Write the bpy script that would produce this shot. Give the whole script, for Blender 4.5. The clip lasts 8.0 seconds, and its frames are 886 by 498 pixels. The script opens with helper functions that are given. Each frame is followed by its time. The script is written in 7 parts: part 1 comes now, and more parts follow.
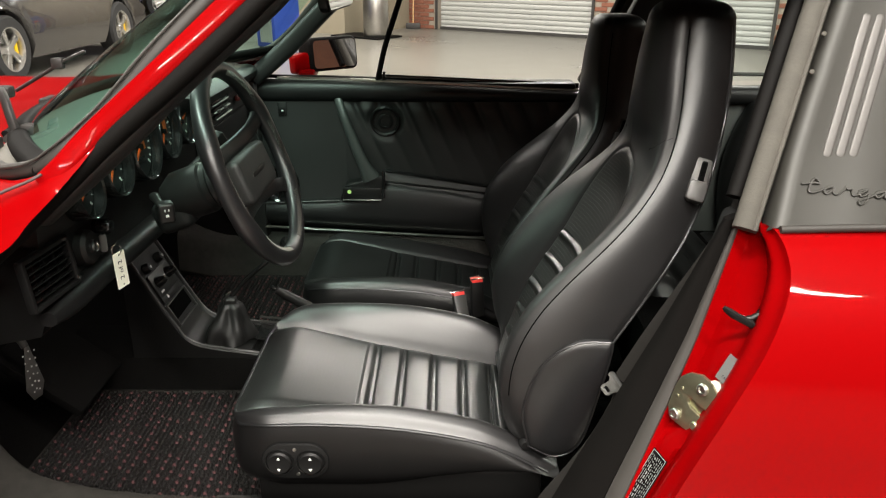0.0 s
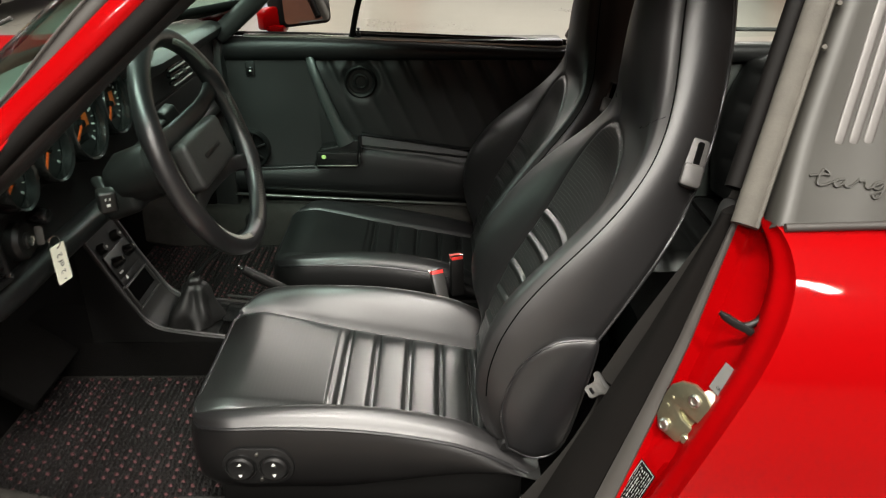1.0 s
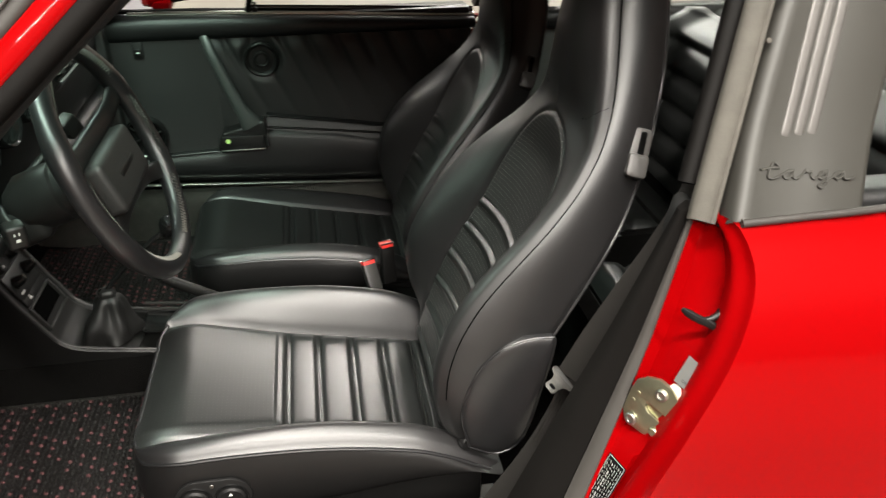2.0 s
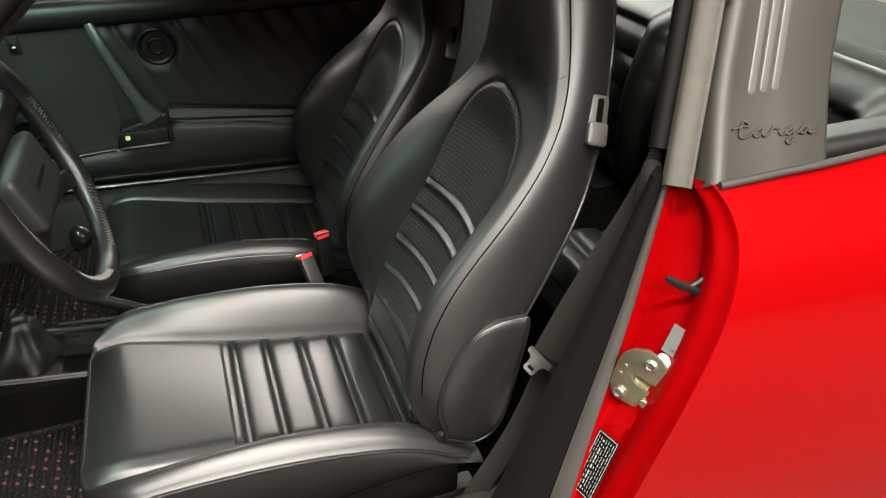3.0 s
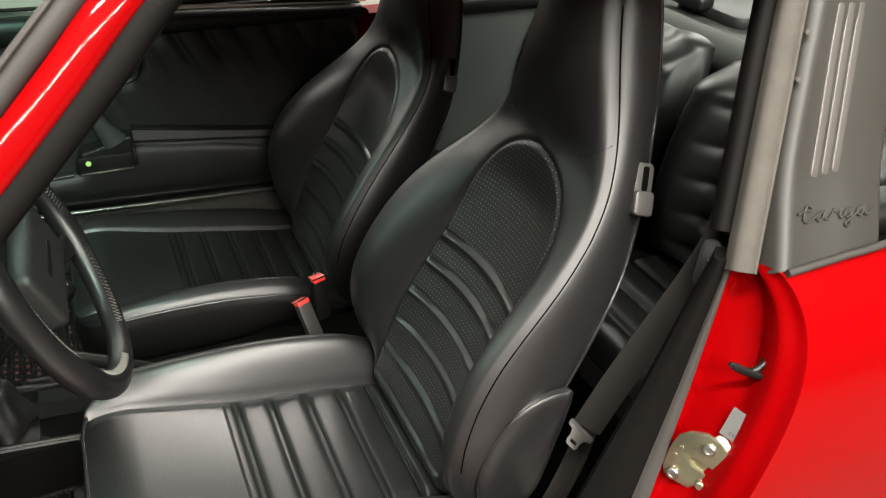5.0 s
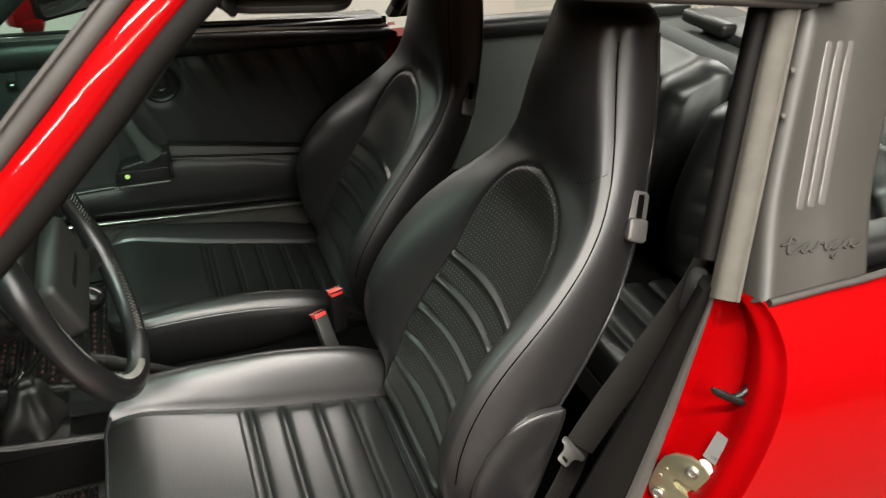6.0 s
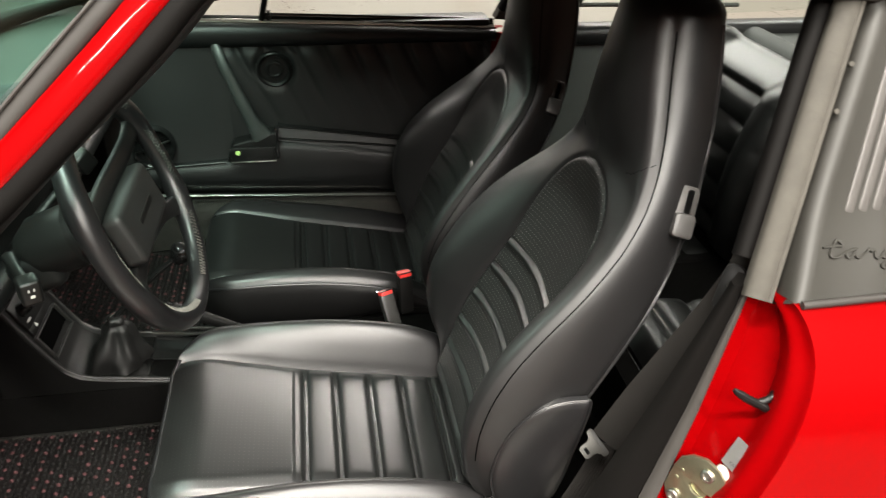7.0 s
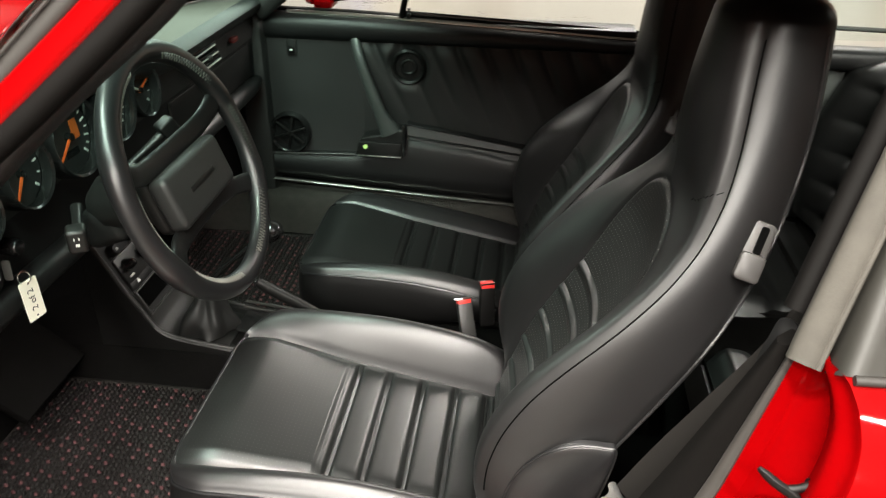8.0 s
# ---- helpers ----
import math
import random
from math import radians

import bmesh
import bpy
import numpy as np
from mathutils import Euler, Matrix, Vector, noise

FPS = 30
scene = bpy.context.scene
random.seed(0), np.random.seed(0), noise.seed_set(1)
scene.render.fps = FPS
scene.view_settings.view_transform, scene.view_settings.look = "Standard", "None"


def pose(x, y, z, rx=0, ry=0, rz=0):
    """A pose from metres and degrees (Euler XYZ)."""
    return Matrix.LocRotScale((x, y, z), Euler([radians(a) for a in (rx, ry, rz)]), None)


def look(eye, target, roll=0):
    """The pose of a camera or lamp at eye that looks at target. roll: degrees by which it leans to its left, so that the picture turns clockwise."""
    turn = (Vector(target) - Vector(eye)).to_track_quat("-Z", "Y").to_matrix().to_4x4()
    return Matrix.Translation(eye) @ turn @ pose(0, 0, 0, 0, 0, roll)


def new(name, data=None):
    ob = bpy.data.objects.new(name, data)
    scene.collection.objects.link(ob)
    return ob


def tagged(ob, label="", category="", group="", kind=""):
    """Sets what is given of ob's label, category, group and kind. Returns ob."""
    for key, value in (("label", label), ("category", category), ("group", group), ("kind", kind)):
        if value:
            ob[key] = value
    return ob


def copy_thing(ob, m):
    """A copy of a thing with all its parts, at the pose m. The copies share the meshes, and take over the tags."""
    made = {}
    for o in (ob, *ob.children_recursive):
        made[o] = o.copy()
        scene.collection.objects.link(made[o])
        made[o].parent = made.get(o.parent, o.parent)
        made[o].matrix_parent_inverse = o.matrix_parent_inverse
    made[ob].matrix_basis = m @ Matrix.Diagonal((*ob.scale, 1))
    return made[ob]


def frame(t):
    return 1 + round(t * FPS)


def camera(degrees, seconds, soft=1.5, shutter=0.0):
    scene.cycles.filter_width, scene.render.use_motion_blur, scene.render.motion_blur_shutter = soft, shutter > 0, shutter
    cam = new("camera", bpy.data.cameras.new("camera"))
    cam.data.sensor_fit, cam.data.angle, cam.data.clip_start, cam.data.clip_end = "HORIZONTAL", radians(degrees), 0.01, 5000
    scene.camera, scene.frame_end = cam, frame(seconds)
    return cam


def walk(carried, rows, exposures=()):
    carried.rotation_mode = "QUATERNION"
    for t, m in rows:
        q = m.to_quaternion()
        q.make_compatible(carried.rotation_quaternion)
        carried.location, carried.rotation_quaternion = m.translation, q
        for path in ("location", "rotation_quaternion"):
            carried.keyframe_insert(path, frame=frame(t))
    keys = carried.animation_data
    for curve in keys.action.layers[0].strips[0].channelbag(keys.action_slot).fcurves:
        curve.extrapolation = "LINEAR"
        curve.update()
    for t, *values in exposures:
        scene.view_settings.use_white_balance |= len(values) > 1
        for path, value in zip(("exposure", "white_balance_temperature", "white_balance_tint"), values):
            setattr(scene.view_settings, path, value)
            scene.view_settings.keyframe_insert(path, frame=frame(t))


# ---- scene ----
cam = camera(60.9, 8.0, soft=1.1, shutter=0.5)
PATH = [
    (0, (0.012, 0.055, 1.196), (0.002, 1.92, 0.475), 0.1),
    (0.5, (0.012, 0.082, 1.208), (0.008, 1.924, 0.429), 0.2),
    (1, (0.041, 0.181, 1.22), (0.056, 1.989, 0.364), 0.0),
    (1.5, (0.048, 0.256, 1.273), (0.097, 2.03, 0.35), -0.8),
    (2, (-0.038, 0.26, 1.281), (0.257, 1.977, 0.299), -0.2),
    (2.2, (-0.071, 0.261, 1.288), (0.31, 1.953, 0.292), -0.3),
    (3.3, (-0.125, 0.396, 1.267), (0.47, 1.978, 0.197), -0.6),
    (3.5, (-0.133, 0.431, 1.271), (0.489, 1.99, 0.182), -0.1),
    (4, (-0.173, 0.493, 1.29), (0.499, 1.996, 0.154), 0.5),
    (4.5, (-0.212, 0.538, 1.329), (0.514, 2.005, 0.18), 1.4),
    (4.7, (-0.232, 0.529, 1.333), (0.519, 2.014, 0.224), 2.4),
    (5.8, (-0.216, 0.472, 1.414), (0.489, 1.998, 0.33), 2.4),
    (6, (-0.191, 0.457, 1.39), (0.451, 2.019, 0.318), 1.9),
    (6.5, (-0.141, 0.412, 1.367), (0.363, 2.041, 0.321), 1.8),
    (7, (-0.081, 0.367, 1.35), (0.231, 2.053, 0.32), 1.5),
    (7.5, (0.008, 0.368, 1.346), (0.087, 2.092, 0.335), 1.4),
    (8, (0.132, 0.41, 1.305), (-0.056, 2.133, 0.306), 1.0),
]
walk(cam, [(t, look(eye, target, roll)) for t, eye, target, roll in PATH], exposures=[(0.0, -0.05), (1.0, 0.0), (1.5, 0.10), (2.0, 0.20), (3.5, 0.20), (6.0, 0.20), (8.0, 0.38)])

# ---- light and exposure ----
world = bpy.data.worlds.new("world")
scene.world = world
world.use_nodes = True
world.node_tree.nodes["Background"].inputs[0].default_value = (0.9, 0.95, 1.0, 1)
world.node_tree.nodes["Background"].inputs[1].default_value = 0.02
scene.view_settings.exposure = 0.0
NEAR_WATTS, FAR_WATTS = 272.0, 195.0


# ---- helpers ----
def nodes_of(name):
    m = bpy.data.materials.new(name)
    m.use_nodes = True
    return m, m.node_tree, m.node_tree.nodes["Principled BSDF"]


def node(tree, kind, **values):
    n = tree.nodes.new(kind)
    for key, value in values.items():
        n.inputs[key].default_value = value
    return n


def coords(tree, uv=False):
    return tree.nodes.new("ShaderNodeTexCoord").outputs["UV" if uv else "Object"]


def surface(name, colour, rough=0.5, metal=0.0, grain=200.0, relief=0.1, depth=0.001, blotch=0.15, blotch_scale=3.0, coat=0.0,
            rough_vary=0.1, spec=0.5, voronoi=False):
    """A material with colour variation at two scales, a roughness that varies, and a fine bump."""
    m, tree, b = nodes_of(name)
    at = coords(tree)
    fine = node(tree, "ShaderNodeTexNoise", Scale=grain, Detail=4.0)
    wide = node(tree, "ShaderNodeTexNoise", Scale=blotch_scale, Detail=5.0, Roughness=0.6)
    for n in (fine, wide):
        tree.links.new(at, n.inputs["Vector"])
    mix = tree.nodes.new("ShaderNodeMix")
    mix.data_type = "RGBA"
    mix.inputs["A"].default_value = (*[c * (1 - blotch) for c in colour], 1)
    mix.inputs["B"].default_value = (*[min(1, c * (1 + blotch)) for c in colour], 1)
    tree.links.new(wide.outputs["Fac"], mix.inputs["Factor"])
    tree.links.new(mix.outputs["Result"], b.inputs["Base Color"])
    span = node(tree, "ShaderNodeMapRange", **{"To Min": max(0.02, rough - rough_vary), "To Max": min(1, rough + rough_vary)})
    both = tree.nodes.new("ShaderNodeMath")
    both.operation = "MULTIPLY_ADD"
    both.inputs[1].default_value = 0.35
    tree.links.new(fine.outputs["Fac"], both.inputs[0])
    scaled = tree.nodes.new("ShaderNodeMath")
    scaled.operation = "MULTIPLY"
    scaled.inputs[1].default_value = 0.65
    tree.links.new(wide.outputs["Fac"], scaled.inputs[0])
    tree.links.new(scaled.outputs[0], both.inputs[2])
    tree.links.new(both.outputs[0], span.inputs["Value"])
    tree.links.new(span.outputs[0], b.inputs["Roughness"])
    if relief:
        bump = node(tree, "ShaderNodeBump", Strength=relief, Distance=depth)
        height = fine.outputs["Fac"]
        if voronoi:
            cells = node(tree, "ShaderNodeTexVoronoi", Scale=grain)
            tree.links.new(at, cells.inputs["Vector"])
            height = cells.outputs["Distance"]
        tree.links.new(height, bump.inputs["Height"])
        tree.links.new(bump.outputs[0], b.inputs["Normal"])
    b.inputs["Metallic"].default_value = metal
    b.inputs["Coat Weight"].default_value = coat
    b.inputs["Coat Roughness"].default_value = 0.04
    b.inputs["Specular IOR Level"].default_value = spec
    return m


def perforated(name, colour, rough, pale, pitch=0.0072, hole=0.125):
    """Leather with rows of small punched holes, laid by the UVs, which are in metres."""
    m = surface(name, colour, rough, grain=900, relief=0.12, depth=0.0003, blotch=0.2, blotch_scale=9, voronoi=True, rough_vary=0.08, spec=0.7)
    tree, b = m.node_tree, m.node_tree.nodes["Principled BSDF"]
    at = coords(tree, True)
    scale = tree.nodes.new("ShaderNodeVectorMath")
    scale.operation = "SCALE"
    scale.inputs["Scale"].default_value = 1 / pitch
    tree.links.new(at, scale.inputs[0])
    cell = tree.nodes.new("ShaderNodeVectorMath")
    cell.operation = "FRACTION"
    tree.links.new(scale.outputs[0], cell.inputs[0])
    apart = tree.nodes.new("ShaderNodeVectorMath")
    apart.operation = "DISTANCE"
    apart.inputs[1].default_value = (0.5, 0.5, 0)
    tree.links.new(cell.outputs[0], apart.inputs[0])
    inside = tree.nodes.new("ShaderNodeMath")
    inside.operation = "LESS_THAN"
    inside.inputs[1].default_value = hole
    tree.links.new(apart.outputs["Value"], inside.inputs[0])
    old = b.inputs["Base Color"].links[0].from_socket
    mix = tree.nodes.new("ShaderNodeMix")
    mix.data_type = "RGBA"
    mix.inputs["B"].default_value = (pale, pale, pale * 0.95, 1)
    tree.links.new(inside.outputs[0], mix.inputs["Factor"])
    tree.links.new(old, mix.inputs["A"])
    tree.links.new(mix.outputs["Result"], b.inputs["Base Color"])
    return m


def plain(name, colour, rough=0.5, metal=0.0, glow=0.0):
    m, tree, b = nodes_of(name)
    b.inputs["Base Color"].default_value = (*colour, 1)
    b.inputs["Roughness"].default_value = rough
    b.inputs["Metallic"].default_value = metal
    if glow:
        b.inputs["Emission Color"].default_value = (*colour, 1)
        b.inputs["Emission Strength"].default_value = glow
    return m


def tinted_glass(name, tint, gloss=0.06):
    m, tree, b = nodes_of(name)
    clear = node(tree, "ShaderNodeBsdfTransparent", Color=(*tint, 1))
    shine = node(tree, "ShaderNodeBsdfGlossy", Roughness=0.01)
    weight = node(tree, "ShaderNodeLayerWeight", Blend=0.5)
    power = tree.nodes.new("ShaderNodeMath")
    power.operation = "POWER"
    power.inputs[1].default_value = 5.0
    tree.links.new(weight.outputs["Facing"], power.inputs[0])
    rim = tree.nodes.new("ShaderNodeMath")
    rim.operation = "MULTIPLY_ADD"
    rim.inputs[1].default_value = 0.9
    rim.inputs[2].default_value = 0.05
    tree.links.new(power.outputs[0], rim.inputs[0])
    mix = tree.nodes.new("ShaderNodeMixShader")
    tree.links.new(rim.outputs[0], mix.inputs[0])
    tree.links.new(clear.outputs[0], mix.inputs[1])
    tree.links.new(shine.outputs[0], mix.inputs[2])
    tree.links.new(mix.outputs[0], tree.nodes["Material Output"].inputs["Surface"])
    return m


# ---- materials ----
LEATHER = surface("leather", (0.0085, 0.0085, 0.0090), 0.36, grain=420, relief=0.08, depth=0.0006, blotch=0.25, blotch_scale=8, rough_vary=0.05, spec=0.6)
LEATHER_BACK = surface("leather_back", (0.0088, 0.0086, 0.0088), 0.44, grain=420, relief=0.07, depth=0.0004, blotch=0.30, blotch_scale=6, rough_vary=0.06, spec=0.6, voronoi=True)
# the seat leather again, its base colour darkened to stand in for shade
LEATHER_SHADED = surface("leather_shaded", (0.0045, 0.0043, 0.0043), 0.40, grain=420, relief=0.08, depth=0.0005, blotch=0.25, blotch_scale=8, rough_vary=0.05, spec=0.38)
LEATHER_WORN = surface("leather_worn", (0.0095, 0.0092, 0.0095), 0.385, grain=420, relief=0.06, depth=0.0004, blotch=0.30, blotch_scale=6, rough_vary=0.06, spec=0.75, voronoi=True)
BOOT = surface("boot_leather", (0.0065, 0.0062, 0.0060), 0.52, grain=350, relief=0.25, depth=0.0006, blotch=0.3, blotch_scale=25, spec=0.4, voronoi=True)
LEATHER_RIBBED = surface("leather_ribbed", (0.0095, 0.0100, 0.0098), 0.33, grain=60, relief=0.03, depth=0.001, blotch=0.2, blotch_scale=9, rough_vary=0.08, spec=0.7)
LEATHER_DOOR = surface("door_leather", (0.0138, 0.0136, 0.0134), 0.50, grain=420, relief=0.12, depth=0.0005, blotch=0.2, blotch_scale=10, spec=0.5)
PERFORATED = perforated("leather_perforated", (0.0095, 0.0098, 0.0095), 0.42, 0.200)
PERFORATED_SEAT = perforated("leather_perforated_seat", (0.0090, 0.0096, 0.0093), 0.35, 0.030)
VINYL = surface("vinyl", (0.0062, 0.0062, 0.0063), 0.44, grain=500, relief=0.25, depth=0.0005, blotch=0.2, blotch_scale=6, voronoi=True, spec=0.33)
DASH_VINYL = surface("dash_vinyl", (0.013, 0.0130, 0.0126), 0.50, grain=600, relief=0.4, depth=0.0006, blotch=0.2, blotch_scale=5, voronoi=True)
PLASTIC = surface("black_plastic", (0.0058, 0.0056, 0.0054), 0.42, grain=900, relief=0.12, depth=0.0004, blotch=0.15, spec=0.3)
PLASTIC_GREY = surface("grey_plastic", (0.024, 0.0235, 0.0225), 0.40, grain=900, relief=0.15, depth=0.0004)
GLOSS_BLACK = surface("gloss_black", (0.008, 0.008, 0.008), 0.15, relief=0.0, blotch=0.1)
RUBBER = surface("rubber", (0.0052, 0.0048, 0.0045), 0.62, grain=350, relief=0.2, depth=0.0006, spec=0.06)
RUBBER_GREY = surface("weathered_rubber", (0.030, 0.0275, 0.025), 0.55, grain=300, relief=0.2, depth=0.0006, blotch=0.25, blotch_scale=12, spec=0.35)
RED = surface("red_paint", (0.185, 0.0002, 0.0007), 0.45, relief=0.0, blotch=0.03, coat=0.24, rough_vary=0.02, spec=0.02)
BAR_BLACK = surface("satin_black_bar", (0.0225, 0.0215, 0.0180), 0.55, grain=1200, relief=0.12, depth=0.0004, blotch=0.12, blotch_scale=10)
CHANNEL = surface("grey_channel", (0.060, 0.056, 0.048), 0.75, metal=0.0, grain=260, relief=0.5, depth=0.0008, blotch=0.40, blotch_scale=30, spec=0.25)
SLOT_METAL = surface("slot_metal", (0.072, 0.068, 0.064), 0.42, metal=0.2, grain=400, relief=0.05)
CHROME = surface("chrome", (0.72, 0.72, 0.70), 0.16, metal=1.0, relief=0.0, blotch=0.08)
STEEL = surface("steel", (0.46, 0.45, 0.42), 0.32, metal=1.0, grain=300, relief=0.1, depth=0.0003, blotch=0.2, blotch_scale=30)
ZINC = surface("yellow_zinc", (0.33, 0.315, 0.215), 0.34, metal=0.9, grain=150, relief=0.15, depth=0.0004, blotch=0.35, blotch_scale=40)
CARPET = surface("carpet", (0.0055, 0.0052, 0.0050), 0.95, grain=900, relief=1.0, depth=0.003, blotch=0.5, blotch_scale=60, spec=0.02)
TRIM = surface("padded_trim", (0.0038, 0.0034, 0.0031), 0.85, grain=500, relief=0.4, depth=0.001, blotch=0.35, blotch_scale=14, spec=0.05)
CARPET_GREY = surface("carpet_edge", (0.034, 0.032, 0.029), 0.95, grain=700, relief=1.0, depth=0.003, blotch=0.4, blotch_scale=50, spec=0.05)
MAT_BLACK = surface("mat_loops", (0.0072, 0.0062, 0.0060), 0.6, grain=900, relief=0.8, depth=0.002, blotch=0.5, blotch_scale=120, spec=0.2)
MAT_RED = surface("mat_red_loops", (0.082, 0.034, 0.036), 0.8, grain=900, relief=0.6, depth=0.002, blotch=0.5, blotch_scale=150, spec=0.2)
WEBBING = surface("webbing", (0.0118, 0.0108, 0.0096), 0.7, grain=900, relief=0.6, depth=0.001, blotch=0.2, blotch_scale=40, spec=0.2)
WHITE = surface("white_plastic", (0.55, 0.51, 0.44), 0.4, grain=300, relief=0.05, blotch=0.05)
PAPER = surface("paper_tag", (0.78, 0.75, 0.64), 0.7, grain=500, relief=0.1, blotch=0.06, blotch_scale=30)
SILVER_FOIL = surface("silver_foil", (0.17, 0.165, 0.16), 0.45, metal=0.4, grain=500, relief=0.05)
# dash vinyl with the windscreen's light put into a paler base colour
DASH_TOP_LIT = surface("dash_top_lit", (0.095, 0.090, 0.078), 0.6, grain=600, relief=0.4, depth=0.0006, blotch=0.15, blotch_scale=5, voronoi=True, spec=0.3)
SHELF = surface("shelf_vinyl", (0.028, 0.030, 0.028), 0.62, grain=500, relief=0.2, depth=0.0005, blotch=0.2, spec=0.25)
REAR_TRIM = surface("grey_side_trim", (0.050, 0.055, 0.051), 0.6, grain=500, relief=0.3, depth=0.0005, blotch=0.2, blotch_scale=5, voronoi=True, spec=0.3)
SWITCH_BLACK = surface("switch_black", (0.006, 0.006, 0.006), 0.5, grain=900, relief=0.05, spec=0.25)
LEATHER_REAR = surface("leather_rear", (0.0060, 0.0062, 0.0061), 0.40, grain=200, relief=0.08, depth=0.0006, blotch=0.2, spec=0.42)
THREAD = surface("pale_thread", (0.095, 0.090, 0.080), 0.6, relief=0.0, spec=0.4)
SEAM = surface("seam_thread", (0.003, 0.003, 0.003), 0.9, relief=0.0, spec=0.0)
GUIDE_GREY = surface("guide_plastic", (0.044, 0.042, 0.040), 0.42, grain=900, relief=0.1, depth=0.0004)
PULL = surface("pull_plastic", (0.040, 0.044, 0.042), 0.38, grain=600, relief=0.1, depth=0.0004)
INK = plain("ink", (0.02, 0.02, 0.02), 0.6)
PRINT = plain("white_print", (0.75, 0.75, 0.72), 0.5)
DIM_PRINT = plain("dim_print", (0.50, 0.50, 0.48), 0.5)
ORANGE = plain("orange_needle", (0.80, 0.13, 0.02), 0.45)
BUTTON_RED = surface("red_button", (0.62, 0.035, 0.03), 0.4, relief=0.0, blotch=0.08)
DIAL = surface("dial_face", (0.010, 0.010, 0.010), 0.6, relief=0.0)
LUMI = plain("luminous_dot", (0.55, 0.80, 0.25), 0.5)
WINDSCREEN = tinted_glass("windscreen_glass", (0.62, 0.88, 0.81))
CLEAR = tinted_glass("clear_glass", (0.86, 0.92, 0.90))
MIRROR = plain("mirror_silver", (0.85, 0.85, 0.85), 0.03, 1.0)
CONCRETE = surface("polished_concrete", (0.142, 0.135, 0.117), 0.30, grain=40, relief=0.05, depth=0.001, blotch=0.16, blotch_scale=0.7, rough_vary=0.12)
BRICK = surface("brick", (0.19, 0.070, 0.041), 0.85, grain=60, relief=0.5, depth=0.003, blotch=0.35, blotch_scale=6)
MORTAR = surface("mortar", (0.24, 0.21, 0.17), 0.9, grain=90, relief=0.4, depth=0.002)
CREAM = surface("cream_wall", (0.26, 0.227, 0.163), 0.75, grain=80, relief=0.15, depth=0.001, blotch=0.05)
DOOR_WHITE = surface("roller_white", (0.35, 0.355, 0.335), 0.45, grain=50, relief=0.05, blotch=0.05)
DARK_STEEL = surface("dark_steel", (0.05, 0.048, 0.045), 0.5, metal=0.4, relief=0.1)
CEILING = surface("ceiling_paint", (0.12, 0.115, 0.105), 0.8, grain=30, relief=0.1, blotch=0.08)
CAR_GREY = surface("graphite_paint", (0.055, 0.052, 0.050), 0.25, metal=0.4, relief=0.0, coat=1.0)
CAR_PURPLE = surface("dark_violet_paint", (0.040, 0.036, 0.055), 0.25, metal=0.4, relief=0.0, coat=1.0)
TYRE = surface("tyre", (0.016, 0.016, 0.016), 0.8, grain=200, relief=0.3)
RIM = surface("alloy_rim", (0.55, 0.54, 0.52), 0.28, metal=0.9, relief=0.0)
YELLOW = surface("yellow_caliper", (0.75, 0.48, 0.01), 0.35, relief=0.0)
BLUE = surface("blue_print", (0.025, 0.05, 0.30), 0.4, relief=0.0)
TUBE = plain("lit_tube", (1.0, 0.95, 0.84), 0.5, glow=9.0)


# ---- shapes ----
def curve_through(points, n=24):
    """A smooth polyline of n points through the given ones (Catmull-Rom)."""
    p = np.array(points, float)
    q = np.vstack([2 * p[0] - p[1], p, 2 * p[-1] - p[-2]])
    out = []
    for k in np.linspace(0, len(p) - 1, n):
        i = min(int(k), len(p) - 2)
        f = k - i
        a, b, c, d = q[i:i + 4]
        out.append(0.5 * (2 * b + (c - a) * f + (2 * a - 5 * b + 4 * c - d) * f * f + (3 * b - 3 * c + d - a) * f ** 3))
    return np.array(out)


def ease(a, b, x):
    f = np.clip((x - a) / (b - a), 0, 1)
    return f * f * (3 - 2 * f)


def smooth_faces(me, on=True):
    me.polygons.foreach_set("use_smooth", [on] * len(me.polygons))


def mesh_part(name, verts, faces, material, parent=None, label="", smooth=True, uv=None, turn_edges=None):
    me = bpy.data.meshes.new(name)
    me.from_pydata([tuple(map(float, v)) for v in verts], [], [tuple(map(int, f)) for f in faces])
    me.validate()
    bm = bmesh.new()
    bm.from_mesh(me)
    bmesh.ops.recalc_face_normals(bm, faces=bm.faces)
    bm.to_mesh(me)
    bm.free()
    if uv is not None:
        layer = me.uv_layers.new(name="UVMap")
        index = np.empty(len(me.loops), dtype=np.int64)
        me.loops.foreach_get("vertex_index", index)
        layer.data.foreach_set("uv", np.array(uv, float)[index].ravel())
    smooth_faces(me, smooth)
    if smooth:
        me.set_sharp_from_angle(angle=radians(turn_edges or 40))
    me.materials.append(material)
    ob = new(name, me)
    ob.parent = parent
    if label:
        ob["label"] = label
    return ob


def part(name, bm, material, parent=None, label="", smooth=True):
    bmesh.ops.recalc_face_normals(bm, faces=bm.faces)
    me = bpy.data.meshes.new(name)
    bm.to_mesh(me)
    bm.free()
    smooth_faces(me, smooth)
    if smooth:
        me.set_sharp_from_angle(angle=radians(35))
    me.materials.append(material)
    ob = new(name, me)
    ob.parent = parent
    if label:
        ob["label"] = label
    return ob


def thing(name, label, category, group="", kind="", at=(0, 0, 0)):
    ob = tagged(new(name), label, category, group, kind)
    ob.location = at
    return ob


